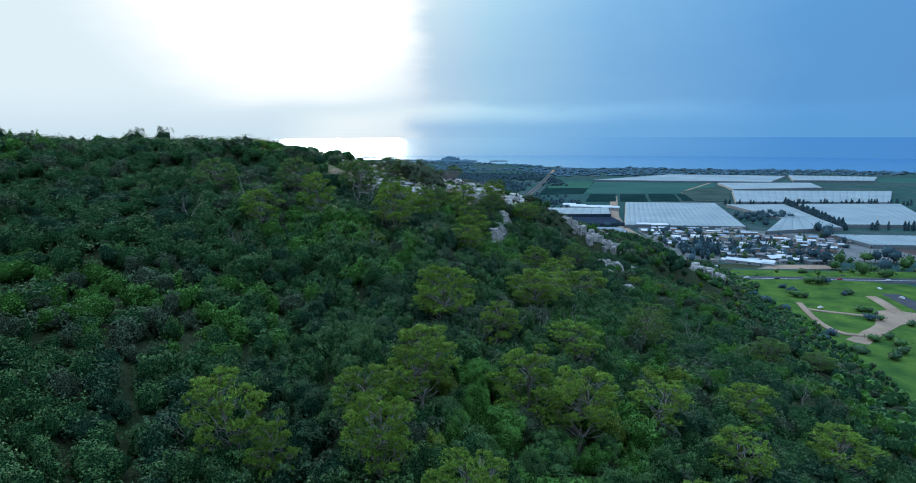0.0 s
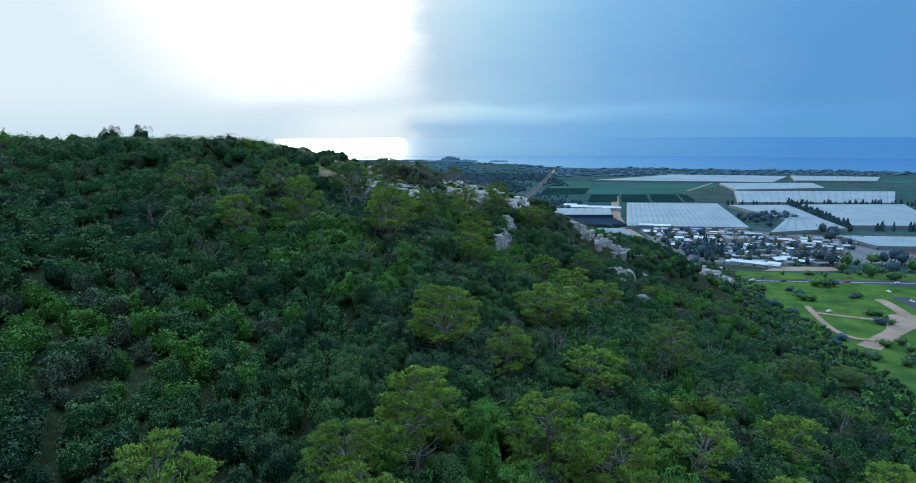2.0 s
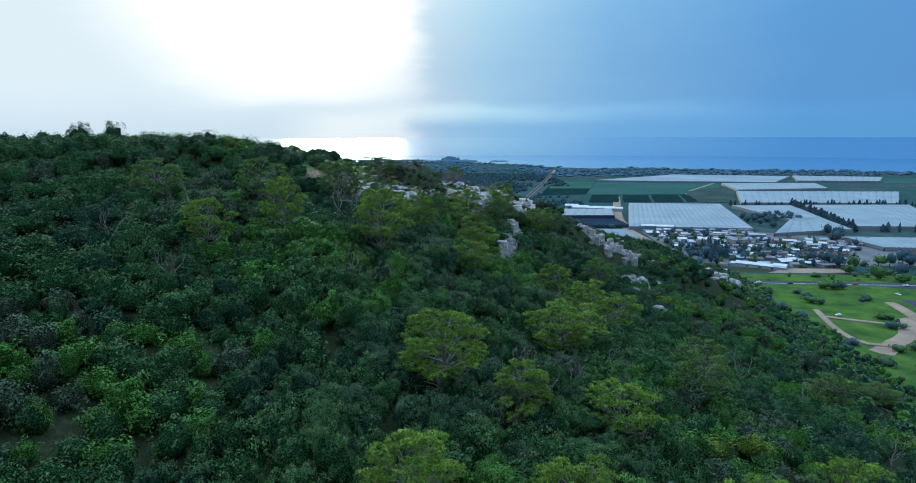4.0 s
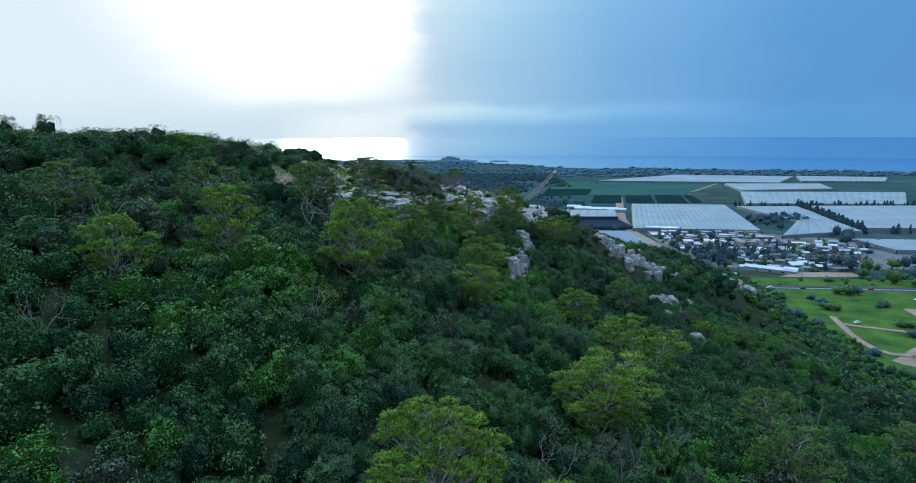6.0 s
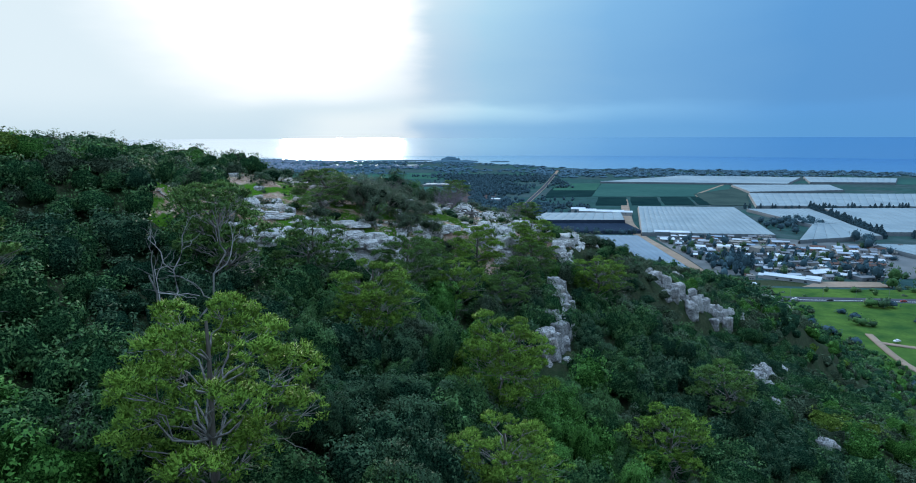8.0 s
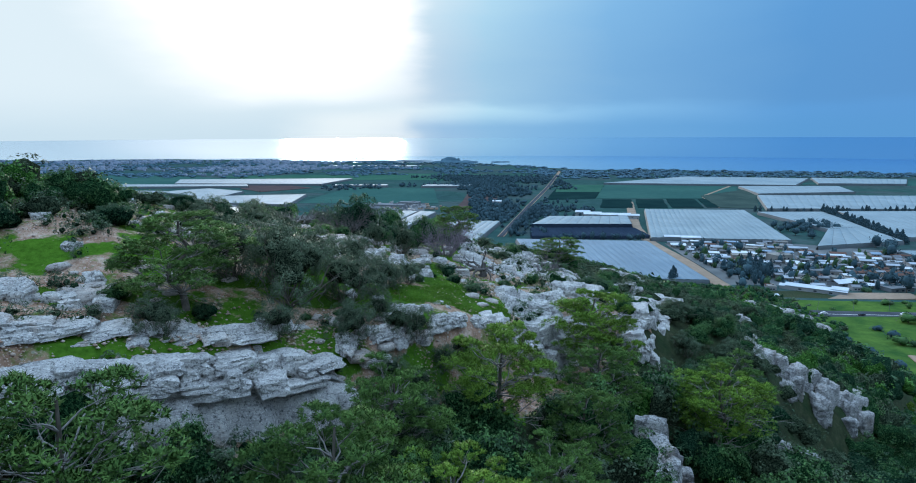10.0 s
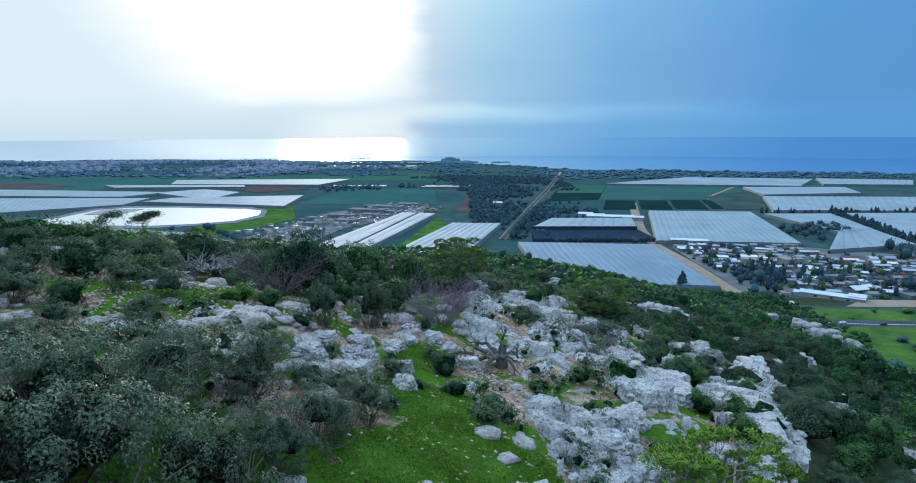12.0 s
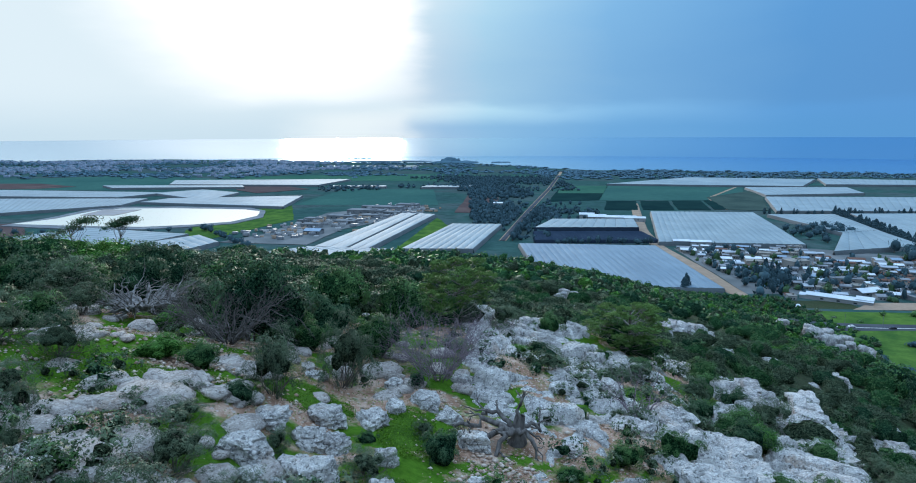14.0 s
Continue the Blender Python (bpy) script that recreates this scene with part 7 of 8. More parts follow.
def woods(name, areas, gap, wide, tall, seed, label, mats=None):
    """Woods too far off to count: one mesh."""
    rng = np.random.default_rng(seed)
    temp = templates(4, 14, 0.55, 4, 6, 500 + seed, 3)
    verts, faces, index, normals, base = [], [], [], [], 0
    for x0, x1, y0, y1, fill in areas:
        xs, ys = np.meshgrid(np.arange(x0, x1, gap), np.arange(y0, y1, gap * 1.5))
        p = np.stack([xs.ravel(), ys.ravel()], 1) + rng.uniform(-0.5, 0.5, (xs.size, 2)) * gap
        n = np.sin(p[:, 0] * 0.021 + seed) + np.sin(p[:, 1] * 0.017 + p[:, 0] * 0.009) + rng.normal(size=len(p)) * 0.8
        lane = np.abs(p[:, 0] - table(p[:, 1], [(905, 49), (1240, 120), (1600, 200), (2060, 293), (2250, 330)]))
        p = p[(n > np.quantile(n, 1 - fill)) & (p[:, 1] < coast(p[:, 0]) - 20) & (lane > 9.5)]
        for x, y in p:
            lv, lf, cv, cf, ln, cn = temp[rng.integers(4)]
            w, h = wide * rng.uniform(0.6, 1.4), tall * rng.uniform(0.6, 1.4)
            m = rng.integers(3)
            for v, f, n in ((lv, lf, ln), (cv, cf, cn)):
                verts.append(v * (w / 2, w / 2, h / 1.4) + (x, y, float(plain(x, y)) - 0.5))
                faces.append(f + base)
                index.append(np.full(len(f), m))
                normals.append(unit(n * (1, 1, w / h)))
                base += len(v)
    me = mesh_of(name, np.concatenate(verts), np.concatenate(faces), False, np.concatenate(index), np.concatenate(normals))
    for m in mats or (LEAF_FAR_HAZE, LEAF_FAR_HAZE, LEAF_DEEP):
        me.materials.append(m)
    tagged(new(name, me), label, "trees", kind="stuff")


# ---- fields
FZ = -9.6
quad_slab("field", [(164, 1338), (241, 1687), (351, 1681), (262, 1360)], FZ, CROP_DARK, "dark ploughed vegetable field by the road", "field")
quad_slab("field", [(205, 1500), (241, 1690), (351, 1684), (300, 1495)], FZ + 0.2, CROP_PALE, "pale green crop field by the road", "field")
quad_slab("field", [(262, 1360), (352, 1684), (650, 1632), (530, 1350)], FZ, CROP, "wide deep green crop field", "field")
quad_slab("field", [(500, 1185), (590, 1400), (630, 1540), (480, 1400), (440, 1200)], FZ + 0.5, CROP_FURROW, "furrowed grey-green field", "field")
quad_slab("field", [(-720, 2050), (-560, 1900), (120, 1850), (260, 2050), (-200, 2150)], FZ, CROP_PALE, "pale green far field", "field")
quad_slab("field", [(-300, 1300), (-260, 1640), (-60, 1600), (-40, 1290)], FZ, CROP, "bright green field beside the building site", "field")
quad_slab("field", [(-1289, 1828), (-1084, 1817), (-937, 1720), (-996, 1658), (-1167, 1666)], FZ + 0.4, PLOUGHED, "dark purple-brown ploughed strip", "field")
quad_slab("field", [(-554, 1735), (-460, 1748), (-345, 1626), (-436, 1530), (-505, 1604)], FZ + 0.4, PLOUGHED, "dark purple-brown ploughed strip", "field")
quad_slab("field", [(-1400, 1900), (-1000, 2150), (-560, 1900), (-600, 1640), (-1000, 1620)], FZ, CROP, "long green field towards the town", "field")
quad_slab("field", [(-330, 870), (-250, 1100), (-300, 1290), (-380, 1200), (-370, 1000)], FZ, MEADOW, "fresh green grass strip beside the pond", "field")
quad_slab("field", [(-10, 1180), (20, 1500), (80, 1480), (60, 1170)], FZ, PLOUGHED, "small brown ploughed plot", "field")
quad_slab("field", [(-75, 838), (-36, 1115), (-14, 1018), (-62, 832)], FZ, MEADOW, "weedy green strip between greenhouses", "field")
quad_slab("field", [(800, 1700), (930, 1640), (1600, 1500), (1500, 1750), (1060, 1770)], FZ, CROP, "green field behind the greenhouses", "field")
quad_slab("field", [(440, 640), (470, 700), (560, 690), (560, 610)], FZ, PLOUGHED, "bare brown field by the trees", "field")
quad_slab("field", [(-800, 1000), (-640, 1080), (-560, 960), (-700, 900)], FZ, PLOUGHED, "red-brown bare field by the pond", "field")
quad_slab("yard", [(226, 628), (236, 850), (385, 842), (470, 790), (480, 640), (330, 590), (240, 592)], FZ + 0.1, YARD, "bare trodden village ground", "ground")
quad_slab("yard", [(-290, 900), (-255, 960), (-215, 1180), (-60, 1290), (-60, 1170), (-160, 1000), (-180, 880)], FZ + 0.3, YARD, "churned sandy building site", "ground")
quad_slab("meadow", [(205, 270), (212, 420), (205, 525), (300, 522), (345, 512), (345, 270), (260, 250)], -2.55, MEADOW, "bright green winter meadow below the hill", "meadow")
quad_slab("bare_patch", [(285, 424), (300, 428), (312, 418), (300, 402), (281, 392), (259, 374), (237, 354), (229, 364), (249, 380), (266, 394)], -2.3, DIRT, "trodden sandy clearing in the meadow", "ground")
quad_slab("bare_patch", [(278, 588), (300, 606), (352, 604), (350, 586)], -7.3, DIRT, "bare sandy patch by the fence", "ground", 3.0)

for _i, (_a, _b) in enumerate(((258, 312), (322, 372), (380, 432), (440, 478))):
    quad_slab("field", [(_a - 20, 1205), (_a + 14, 1345), (_b + 14, 1340), (_b - 20, 1200)], FZ + 0.25, CROP_DARK, "small dark orchard plot between sandy tracks", "field")
# ---- roads
ribbon("road", [(49, 905), (120, 1240), (200, 1600), (293, 2060), (330, 2250)], 8.5, 0.35, DIRT, "straight pale country road to the sea", "road")
ribbon("road", [(49, 905), (120, 1240), (200, 1600), (293, 2060)], 6.0, 0.55, ASPHALT, "narrow asphalt strip of the straight road", "road")
ribbon("road", [(219, 634), (224, 740), (222, 860), (238, 980), (272, 1130), (312, 1300)], 13, 0.5, DIRT, "sandy farm track along the greenhouses", "road")
ribbon("road", [(440, 1200), (480, 1390), (640, 1640)], 6, 0.5, DIRT, "sandy farm track between fields", "road")
ribbon("meadow", [(215, 556), (300, 553), (420, 545)], 18, 0.35, MEADOW, "green verge between road and village", "meadow")
ribbon("meadow", [(215, 573), (300, 570), (420, 562)], 18, 0.30, MEADOW, "green verge between road and village", "meadow")
ribbon("road", [(200, 545), (230, 536), (290, 534), (345, 528), (420, 520), (600, 505)], 18, 1.0, ASPHALT, "two-lane asphalt highway along the hill foot", "road")
ribbon("road", [(333, 530), (330, 497), (326, 464), (322, 434), (316, 380), (310, 300)], 13, 0.9, ASPHALT, "asphalt side road leaving the highway", "road")
ribbon("road_line", [(200, 545), (230, 536), (290, 534), (345, 528), (420, 520), (600, 505)], 0.5, 1.08, LINE_WHITE, "white painted centre line", "road marking")
ribbon("track", [(244, 446), (238, 425), (229, 392), (228, 378), (230, 370), (241, 364), (252, 372)], 4.0, 0.75, DIRT, "sandy track through the meadow", "track")
ribbon("track", [(240, 430), (255, 428), (261, 409), (284, 409)], 3.4, 0.75, DIRT, "sandy track through the meadow", "track")
ribbon("track", [(310, 505), (311, 478), (308, 460), (305, 437), (298, 420)], 8.0, 0.70, DIRT, "bare dusty verge beside the road", "track")

# ---- greenhouses: back left, back right, front right, front left
greenhouse((298, 1150), (450, 1130), (380, 844), (225, 867))
greenhouse((65, 863), (214, 844), (210, 646), (70, 660), 4.6, 7, roof=SHEET_BLUE, label="low greenhouse of blue-white translucent sheeting")
greenhouse((128, 1040), (241, 1037), (226, 956), (94, 959), 8.5, 12, side=NET_DARK, label="tall greenhouse with dark blue net walls")
greenhouse((92, 955), (228, 952), (230, 884), (86, 887), 4.2, 10, roof=NET_DARK, side=NET_DARK, label="low shade-net house of dark blue mesh")
greenhouse((-92, 1140), (-68, 1136), (-128, 832), (-163, 849), 5, 10, label="long narrow white greenhouse")
greenhouse((-64, 1136), (-39, 1124), (-102, 830), (-124, 834), 5, 10, label="long narrow white greenhouse")
greenhouse((-12, 1021), (55, 1014), (12, 827), (-66, 829), 5, 8, label="white ribbed greenhouse by the road")
greenhouse((-170, 846), (-70, 826), (-90, 770), (-220, 800), 5, 8, label="white ribbed greenhouse at the hill foot")
greenhouse((-1120, 1604), (-621, 1510), (-674, 1407), (-1042, 1452), 5, 12)
greenhouse((-972, 1392), (-602, 1382), (-596, 1267), (-801, 1109), 5, 12)
greenhouse((-645, 1498), (-569, 1577), (-467, 1503), (-475, 1345), 5, 12)
greenhouse((-585, 1318), (-561, 1386), (-314, 1427), (-303, 1238), 5, 12)
greenhouse((-557, 891), (-508, 998), (-341, 939), (-376, 841), 5, 12)
greenhouse((-371, 867), (-324, 931), (-282, 881), (-309, 798), 5, 12)
greenhouse((-757, 1865), (-293, 1880), (-339, 1690), (-712, 1727), 5, 16)
greenhouse((-304, 1675), (-173, 1668), (-173, 1640), (-304, 1645), 5, 12)
greenhouse((-78, 1665), (44, 1660), (30, 1610), (-90, 1620), 5, 12)
greenhouse((-860, 1700), (-520, 1690), (-500, 1640), (-800, 1630), 5, 12)
greenhouse((351, 1690), (619, 1892), (913, 1810), (772, 1600), 5, 16)
greenhouse((931, 1830), (1135, 1756), (1039, 1618), (850, 1645), 5, 14)
greenhouse((631, 1576), (851, 1565), (806, 1430), (596, 1400), 5, 14)
greenhouse((580, 1369), (900, 1340), (760, 1130), (496, 1150), 5, 14)
greenhouse((461, 1107), (562, 1104), (525, 945), (469, 927), 5, 9)
greenhouse((468, 926), (524, 944), (503, 835), (388, 804), 5, 9)
greenhouse((587, 1110), (760, 1105), (640, 850), (520, 860), 5, 12)
greenhouse((455, 777), (620, 752), (560, 690), (458, 703), 5, 9)

# ---- the reservoir
quad_slab("pond_bank", [(-649, 1042), (-633, 1122), (-633, 1270), (-502, 1274), (-361, 1251), (-324, 1208), (-303, 1125), (-324, 1056), (-372, 1028), (-432, 1002), (-540, 1011)], -8.6, CONCRETE, "pale lined bank of the reservoir", "pond bank", 3.0)
quad_slab("pond_water", [(-642, 1056), (-613, 1112), (-609, 1239), (-489, 1244), (-362, 1222), (-330, 1197), (-316, 1137), (-334, 1071), (-377, 1043), (-441, 1022), (-546, 1036)], -8.2, POND, "bright still water of the farm reservoir", "pond", 0.3)
quad_slab("pond_cover", [(-599, 1151), (-603, 1228), (-538, 1226), (-543, 1149)], -7.9, METAL_GREY, "dark floating cover on the reservoir", "pond cover", 0.15)


# ---- village
def make_village():
    rng = np.random.default_rng(21)
    main = [  # x, y, width, depth, height, turn, roof, wall, label
        (284, 615, 44, 9, 5, -38, METAL_WHITE, PLASTER, "long white metal-roofed shed by the fence"), (275, 622, 30, 7, 4, -38, METAL_WHITE, PLASTER, "long white metal-roofed shed by the fence"),
        (298, 606, 11, 9, 6, -38, METAL_WHITE, PLASTER, "white gabled house at the end of a shed"), (240, 598, 9, 5, 3.5, 0, METAL_WHITE, CONCRETE, "small white container-like hut"),
        (228, 600, 7, 4, 3, 0, METAL_WHITE, PLASTER, "small white container-like hut"), (316, 742, 20, 14, 8, 20, PLASTER_WARM, PLASTER_WARM, "square sand-coloured two-storey house"),
        (320, 640, 20, 12, 4, 15, METAL_WHITE, CONCRETE, "pale flat workshop building"), (352, 622, 22, 16, 4, 10, CONCRETE, CONCRETE, "pale flat workshop building"),
    ]
    for x, y, w, d, h, a, roof, wall, label in main:
        shed(x, y, w, d, h, a, roof, wall, label=label, flat=roof is PLASTER_WARM or roof is CONCRETE, windows=3)
    def along_row(x, y):
        return 0.970 * x - 0.242 * y, 0.242 * x + 0.970 * y

    spots = [(*along_row(m[0], m[1]), m[2], max(m[3], m[2] * 0.6)) for m in main]
    roofs = [(METAL_PALE, "low store with a pale grey roof"), (METAL_PALE, "low house with a pale metal roof"), (METAL_WHITE, "long low shed with a white roof"), (METAL_GREY, "low hut with a grey metal roof"), (PLASTER_WARM, "flat-roofed sandy plaster house"),
             (METAL_BLUE, "small hall with a pale blue metal roof"), (CONCRETE, "flat-roofed grey concrete house"), (METAL_GREY, "grey farm store with a metal roof"), (METAL_GREY, "long grey shed with a metal roof"), (METAL_WHITE, "long white shed with a metal roof"), (TILE_RED, "small house with a red tiled roof")]
    tries = 0
    while len(spots) < 165 and tries < 16000:
        tries += 1
        y = rng.uniform(622, 846)
        x = rng.uniform(242 + max(0, (700 - y)) * 0.1, 300 + (y - 560) * 0.85)
        if (y > 775 and x > 372) or (x < 282 and 635 < y < 725):
            continue
        w, d = 6 + 20 * rng.uniform() ** 2, rng.uniform(6, 11)
        u, v = along_row(x, y)
        if any(abs(u - a) < (w + c) / 2 + 1.5 and abs(v - b) < (d + e) / 2 + 2.0 for a, b, c, e in spots):
            continue
        spots.append((u, v, w, d))
        roof, label = roofs[int(rng.integers(len(roofs)))]
        flat = roof in (PLASTER_WARM, CONCRETE)
        shed(x, y, w, d, rng.uniform(2.8, 4.8), -14 + rng.normal() * 5, roof, rng.choice([0, 1]) and PLASTER or PLASTER_WARM, 0.11, label=label, flat=flat, windows=2)
    # trees between the houses
    n = 0
    while n < 52:
        y = rng.uniform(615, 860)
        x = rng.uniform(236, 310 + (y - 560) * 0.85)
        u, v = along_row(x, y)
        if (y > 765 and x > 365) or any(abs(u - a) < c / 2 + 1 and abs(v - b) < e / 2 + 1 for a, b, c, e in spots):
            continue
        far_tree(x, y, rng.uniform(4, 9), rng.uniform(5, 10), n, -10.0, (None, LEAF_DEEP, LEAF_FAR_HAZE)[n % 3])
        n += 1
    for x, y, w, h in ((252, 668, 11, 14), (258, 680, 9, 17), (266, 664, 9, 15), (262, 700, 12, 13), (246, 690, 8, 12), (274, 690, 9, 12), (242, 715, 8, 10), (300, 800, 10, 12), (286, 812, 9, 12), (246, 640, 6, 12), (250, 650, 6, 13)):
        far_tree(x, y, w, h, n, -10.0, LEAF_FAR_HAZE, label="tall dark tree among village houses")
        n += 1
    for x, y, h in ((264, 672, 18), (269, 680, 17), (258, 696, 16), (254, 660, 15), (276, 706, 14), (330, 700, 13), (300, 690, 12), (262, 690, 19), (268, 700, 18), (272, 668, 16), (182, 655, 15), (185, 658, 12), (179, 652, 12)):
        far_tree(x, y, 4.6, h, n, -10.0, LEAF_FAR_HAZE, True)
        n += 1


make_village()

# building site: grey concrete shells
for _i, (_x, _y, _w, _d, _h) in enumerate([(-150, 1170, 60, 22, 7), (-120, 1215, 50, 22, 7), (-180, 1110, 40, 20, 6), (-130, 1120, 44, 16, 5), (-165, 1060, 30, 18, 5), (-205, 1020, 26, 14, 6), (-190, 965, 22, 14, 5), (-215, 1080, 24, 14, 6), (-110, 1160, 30, 16, 5), (-90, 1250, 36, 20, 7), (-150, 1240, 36, 14, 5), (-225, 1050, 12, 10, 7)]):
    shed(_x, _y, _w, _d, _h, -14, METAL_BLUE if _i == 6 else CONCRETE, CONCRETE, label="unfinished grey concrete building on a site" if _i != 6 else "site hall with a pale blue roof", flat=_i != 6, name="site_building", windows=4)
for _x, _y, _w, _d in ((200, 1085, 26, 16), (190, 1110, 22, 12), (232, 1075, 44, 12), (250, 1066, 30, 10), (66, 1270, 16, 8), (250, 868, 18, 8), (270, 862, 22, 8)):
    shed(_x, _y, _w, _d, 6, -10, METAL_WHITE, PLASTER, label="bright white metal-roofed packing hall", windows=2)



def make_site():
    """Containers, stacks and machines of the building site, too small to tell apart."""
    rng = np.random.default_rng(88)
    cube = np.array([(x, y, z) for x in (-0.5, 0.5) for y in (-0.5, 0.5) for z in (0, 1)], float)
    cf = np.array([(0, 1, 3, 2), (4, 6, 7, 5), (0, 4, 5, 1), (2, 3, 7, 6), (1, 5, 7, 3)])
    verts, faces, index = [], [], []
    for k in range(330):
        u, w = rng.uniform(0, 1), rng.normal()
        x, y = -250 + 175 * u + w * 22, 930 + 330 * u - w * 14
        verts.append(cube * (rng.uniform(2, 9), rng.uniform(2, 6), rng.uniform(1, 4.5)) + (x, y, -9.4))
        faces.append(cf + k * 8)
        index.append(np.full(5, rng.integers(4)))
    me = mesh_of("site_stacks", np.concatenate(verts), np.concatenate(faces), False, np.concatenate(index))
    for m in (CONCRETE, PLASTER, METAL_GREY, DIRT):
        me.materials.append(m)
    tagged(new("site_stacks", me), "containers and stacked material on the building site", "site clutter", kind="stuff")


make_site()

# windbreaks and tree rows
tree_row((566, 1118), (508, 835), 4.6, 6.0, 13, 31, True, None, 0.04)
for _i, (_x, _y) in enumerate(((482, 858), (477, 826), (470, 812), (486, 838), (462, 800))):
    far_tree(_x - 22, _y - 40, 12, 15, _i, -10.0, LEAF_FAR_HAZE, label="large dark tree at the corner of a greenhouse")
tree_row((575, 1130), (800, 1116), 5.0, 4.6, 10, 33, True, None, 0.3)
tree_row((470, 1150), (570, 1140), 7, 4.0, 8, 34, True, None, 0.35)
tree_row((545, 842), (620, 826), 6.0, 4.6, 11, 41, True, None, 0.35)
tree_row((110, 878), (226, 874), 7.5, 9, 9.5, 35, False, LEAF_FAR_HAZE, 0.3)
tree_row((61, 905), (112, 1120), 5.5, 8, 12, 36, False, LEAF_FAR_HAZE)
tree_row((126, 1085), (250, 1085), 8, 6, 7, 37)
tree_row((-700, 950), (-330, 990), 26, 9, 8, 38)
tree_row((-345, 1000), (-230, 840), 14, 9, 9, 39)
for _i, (_x, _y) in enumerate([(436, 930), (446, 938), (430, 950), (440, 975), (425, 940), (420, 970), (432, 900), (424, 880), (416, 905), (410, 930), (452, 952), (462, 965), (470, 950), (478, 972), (486, 960), (448, 968), (494, 975), (466, 985), (482, 990), (500, 990), (440, 958), (474, 940), (458, 978), (490, 948)]):
    far_tree(_x, _y, 11, 10, _i, -10.0, LEAF_FAR_HAZE, label="dark tree in the grove between greenhouses")
for _i in range(40):
    _r = random.Random(900 + _i)
    far_tree(_r.uniform(345, 470), _r.uniform(480, 640), _r.uniform(9, 15), _r.uniform(9, 15), _i, -8.0, (LEAF_FAR_HAZE, LEAF_OAK)[_i % 2], label="large dark tree beside the highway")
def meadow_bushes(rows):
    for i, (x, y, w) in enumerate(rows):
        far_tree(x, y, w, w * 0.6, i, -3.2, (LEAF_FAR_HAZE, LEAF_OAK, LEAF_DEEP)[i % 3], label="dark round bush in the meadow")


meadow_bushes([(255, 479, 9), (251, 466, 10), (257, 463, 7), (256, 494, 7), (285, 509, 12), (292, 507, 12), (298, 506, 9), (276, 424, 9), (280, 423, 7), (269, 404, 9), (274, 403, 7), (294, 473, 9), (290, 470, 6), (244, 361, 8), (255, 364, 8), (225, 373, 9), (254, 352, 9), (287, 391, 7), (221, 446, 10)])
meadow_bushes([(226, 430, 8), (262, 340, 7), (246, 338, 9), (270, 352, 6), (276, 338, 8), (236, 330, 9), (256, 322, 8), (284, 366, 6), (292, 350, 7), (268, 312, 8), (240, 310, 9), (222, 340, 10), (214, 362, 9), (216, 396, 9), (219, 415, 8), (222, 470, 8), (228, 500, 7), (300, 330, 7), (288, 310, 8)])
for _i in range(26):
    _r = random.Random(500 + _i)
    far_tree(_r.uniform(215, 420), _r.uniform(552, 582), _r.uniform(4, 8), _r.uniform(3, 6), _i, -8.0, (LEAF_OAK, LEAF_GREY)[_i % 2], label="roadside bush on the green verge")

woods("roadside_woods", [(20, 150, 1050, 1560, 0.66), (0, 260, 1560, 2000, 0.66), (56, 110, 915, 1130, 0.66), (110, 220, 1150, 1330, 0.35), (-340, -180, 1560, 1660, 0.3), (-140, 20, 1650, 2000, 0.25)], 7.0, 9.5, 7.5, 1, "dark woods and orchards along the straight road", (LEAF_FAR_HAZE, LEAF_FAR_HAZE, LEAF_FAR_HAZE))
woods("village_trees", [(240, 330, 640, 850, 0.5), (330, 420, 680, 800, 0.45), (330, 400, 610, 680, 0.35)], 10, 8, 8, 3, "dark trees between the village houses")
woods("coastal_trees", [(-2400, 1500, 2080, 3200, 0.45), (-1500, -300, 2000, 2250, 0.25), (250, 1900, 1900, 2250, 0.95)], 21, 24, 5.5, 2, "trees along the coast, haze put into their blue-green", (LEAF_COAST_HAZE, LEAF_COAST_HAZE, LEAF_COAST_HAZE))


def make_town():
    """Low white houses of a far coastal town, too many to count."""
    rng = np.random.default_rng(77)
    cube = np.array([(x, y, z) for x in (-0.5, 0.5) for y in (-0.5, 0.5) for z in (0, 1)], float)
    cf = np.array([(0, 1, 3, 2), (4, 6, 7, 5), (0, 4, 5, 1), (2, 3, 7, 6), (1, 5, 7, 3)])
    verts, faces, index, k = [], [], [], 0
    for _ in range(5200):
        x, y = rng.uniform(-2500, -150), rng.uniform(2050, 3200)
        if y > coast(x) - 60 or math.sin(x * 0.008 + 1) + math.sin(y * 0.011) + rng.normal() * 0.7 < 0.25 or (x > -500 and y < 2350):
            continue
        verts.append(cube * (rng.uniform(6, 15), rng.uniform(6, 13), rng.uniform(3, 8)) + (x, y, -10))
        faces.append(cf + k * 8)
        index.append(np.full(5, rng.integers(3)))
        k += 1
    me = mesh_of("far_town", np.concatenate(verts), np.concatenate(faces), False, np.concatenate(index))
    for m in (TOWN_HAZE_PALE, TOWN_HAZE_DIM, TOWN_HAZE_PALE):
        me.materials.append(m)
    tagged(new("far_town", me), "far houses of a coastal town, white blued for haze", "town", kind="stuff")


make_town()


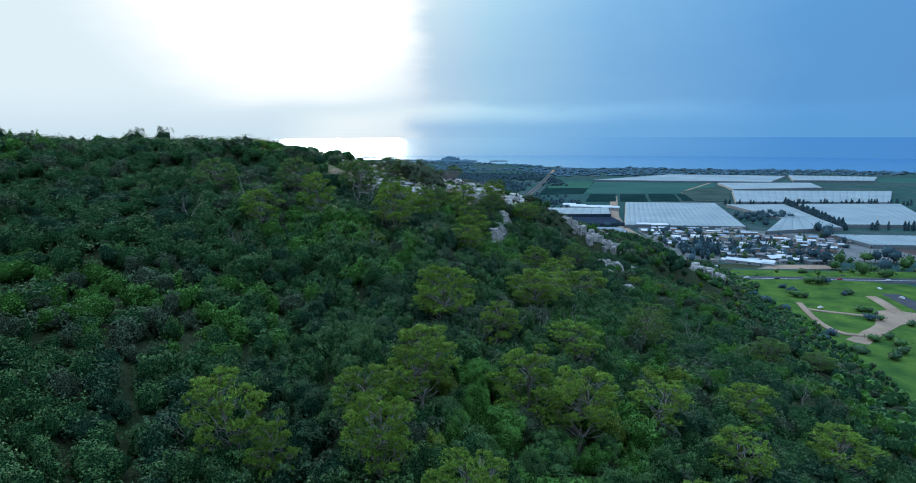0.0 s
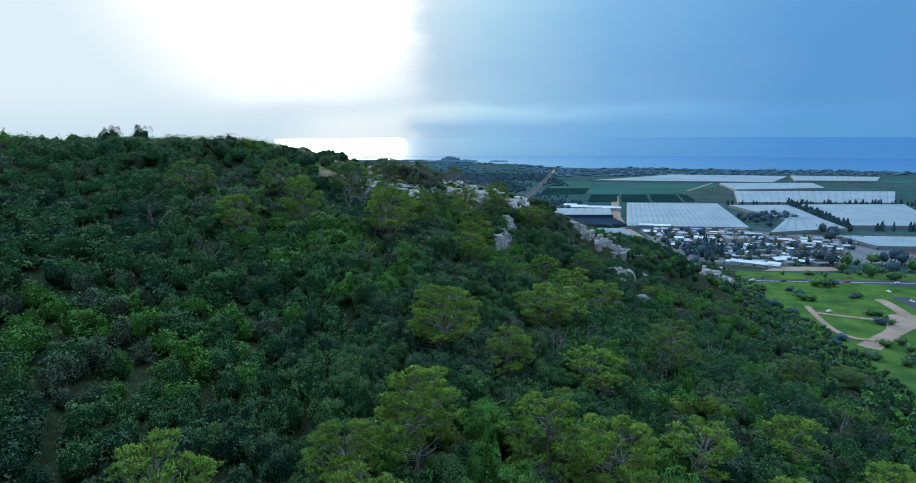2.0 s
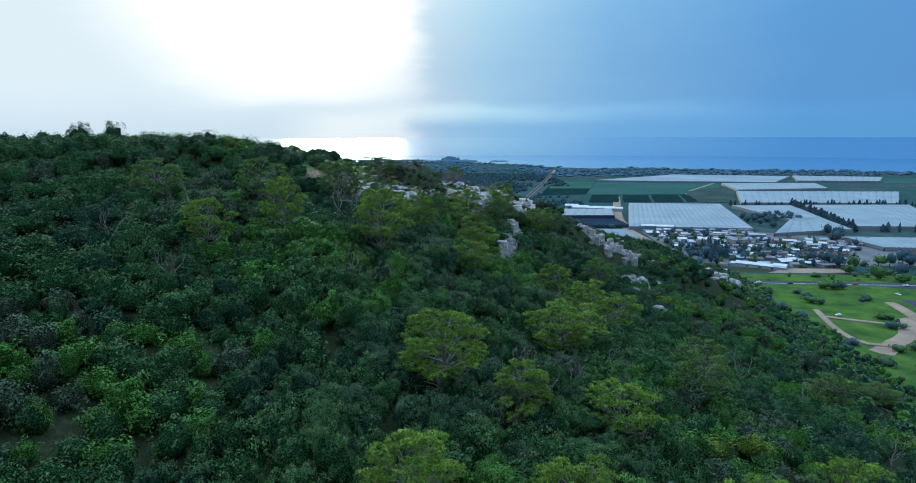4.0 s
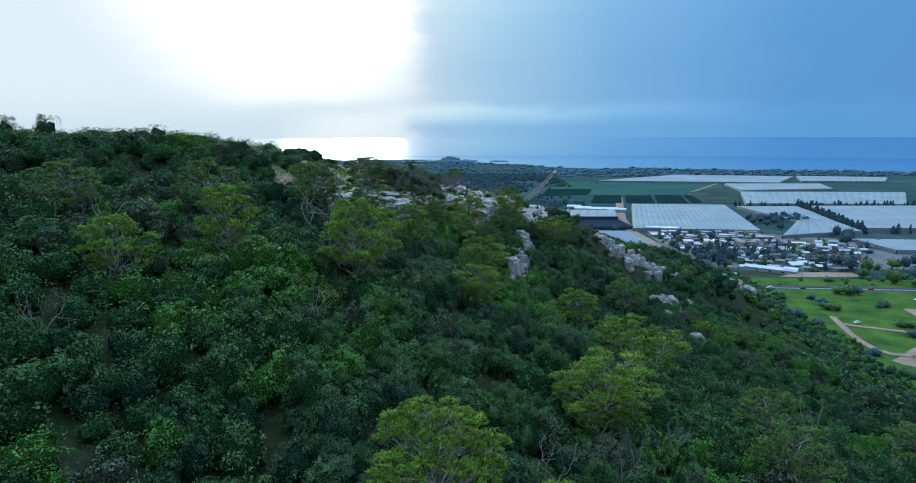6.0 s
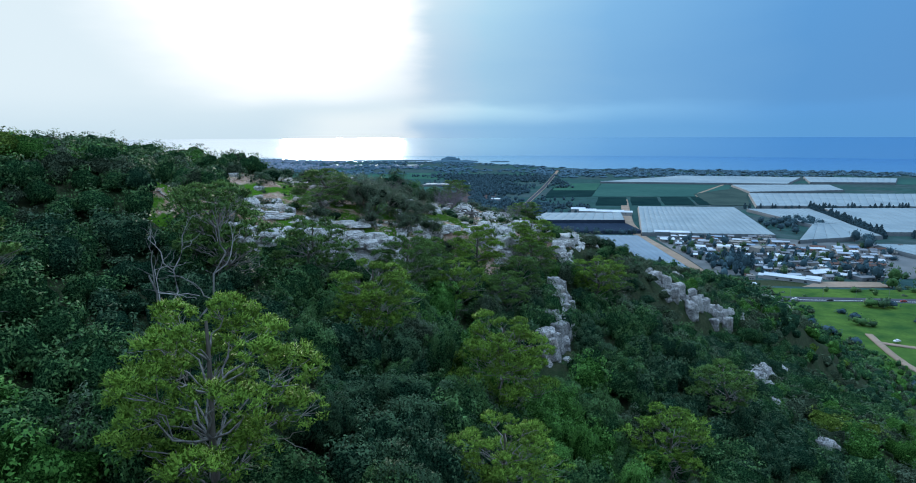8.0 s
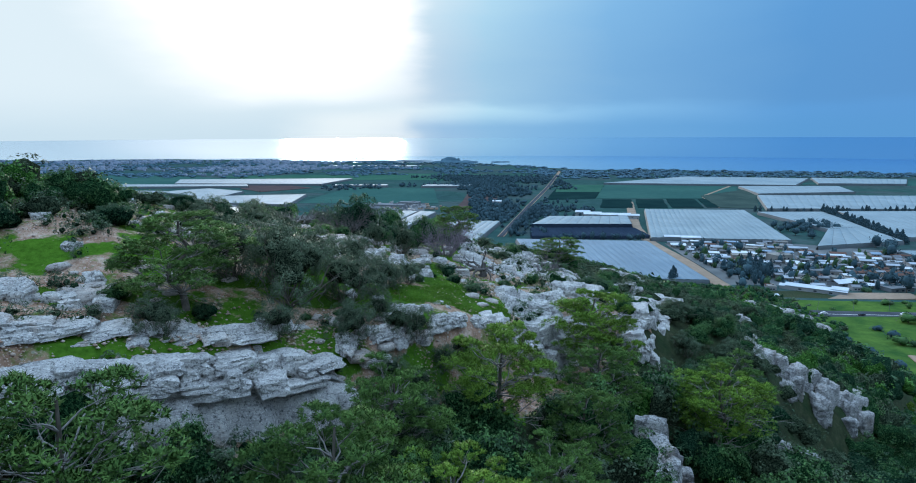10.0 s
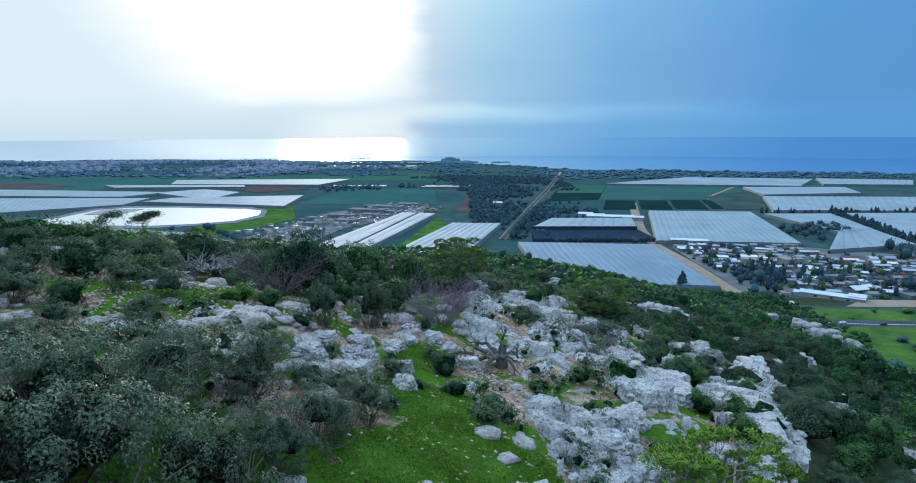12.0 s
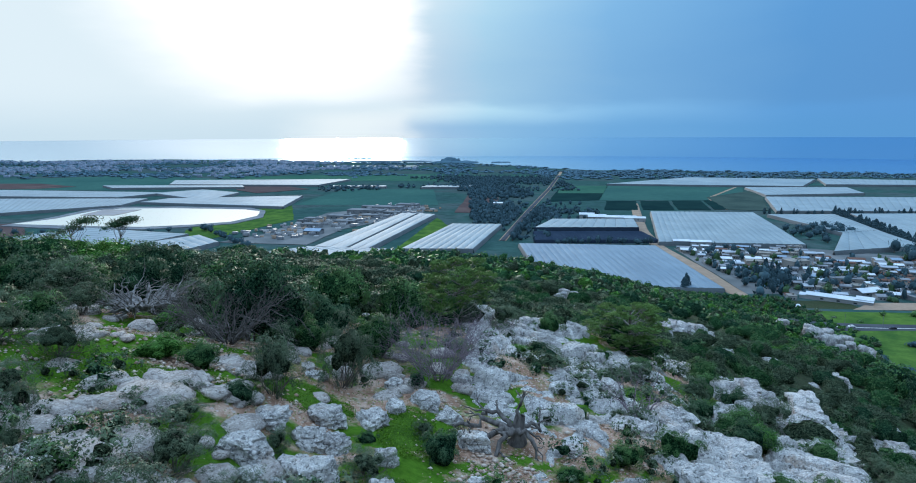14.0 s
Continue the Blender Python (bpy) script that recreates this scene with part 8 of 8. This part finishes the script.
def mound(name, x, y, wide, deep, tall, label):
    bm = bmesh.new()
    bmesh.ops.create_icosphere(bm, subdivisions=4, radius=1)
    for v in bm.verts:
        p = v.co.copy()
        top = max(0, p.z) ** 0.7
        v.co = Vector((p.x * wide / 2, p.y * deep / 2, tall * top * (0.75 + 0.5 * noise.noise(p * 2.5 + Vector((x, 0, 0)))) - 1))
    # headlands take the haze-blued leaf colour of the coastal trees
    ob = part(name, bm, LEAF_COAST_HAZE)
    ob.location = (x, y, -13)
    return tagged(ob, label, "headland", kind="structure")


mound("headland", -38, 3010, 90, 90, 26, "low dark headland mound on the shore")
mound("headland", -20, 2960, 210, 140, 11, "low dark headland mound on the shore")
mound("islet", 180, 2960, 90, 40, 5, "flat rocky islet off the shore")
mound("islet", -500, 3420, 160, 40, 6, "flat rocky islet off the shore")
mound("spit", -330, 3080, 420, 60, 7, "low spit of land between lagoons")
quad_slab("lagoon", [(-640, 2960), (-600, 3000), (-330, 2930), (-250, 2850), (-420, 2880)], -9.2, POND, "bright shallow lagoon behind the beach", "water", 0.3)
quad_slab("lagoon", [(-980, 3120), (-960, 3200), (-560, 3120), (-600, 3060)], -9.2, POND, "bright shallow lagoon behind the beach", "water", 0.3)
quad_slab("lagoon", [(-520, 2600), (-500, 2660), (-140, 2640), (-160, 2590)], -9.2, POND, "bright fish pond near the shore", "water", 0.3)

# cars
for _x, _y, _z, _a, _m, _l in ((251, 431, -2.5, 20, CAR_WHITE, "white car parked on the meadow track"), (282, 418, -2.3, 60, CAR_DARK, "dark car parked in the sandy clearing"), (246, 536, -5.1, 2, CAR_WHITE, "white car driving on the highway"),
                               (270, 533, -5.2, 2, CAR_DARK, "dark car driving on the highway"), (300, 535, -5.1, 182, CAR_WHITE, "white car driving on the highway"), (322, 530, -5.0, -5, CAR_RED, "red car driving on the highway"),
                               (330, 490, -2.2, 95, CAR_WHITE, "white car on the side road"), (326, 458, -2.2, 96, CAR_WHITE, "white car on the side road"), (360, 524, -4.5, -6, CAR_WHITE, "white car driving on the highway")):
    car(_x, _y, float(max(height(_x, _y), plain(_x, _y))) + (1.03 if _y > 500 else 0.80), _a, _m, _l)


def pole(x, y, tall, label="slim grey street lamp pole beside the highway"):
    t = thing("street_lamp", pose(x, y, float(plain(x, y))), label, "street lamp", "poles")
    part_mesh("pole", mesh_of("pole", *tube([(0, 0, 0), (0, 0, tall * 0.6), (0, 0, tall)], 0.14, 0.08, 6)), METAL_GREY, t)
    part_mesh("arm", mesh_of("arm", *tube([(0, 0, tall), (0, -0.8, tall + 0.3), (0, -1.8, tall + 0.35)], 0.07, 0.05, 5)), METAL_GREY, t)


for _i in range(9):
    pole(222 + _i * 24, 545 - _i * 1.2, 9)
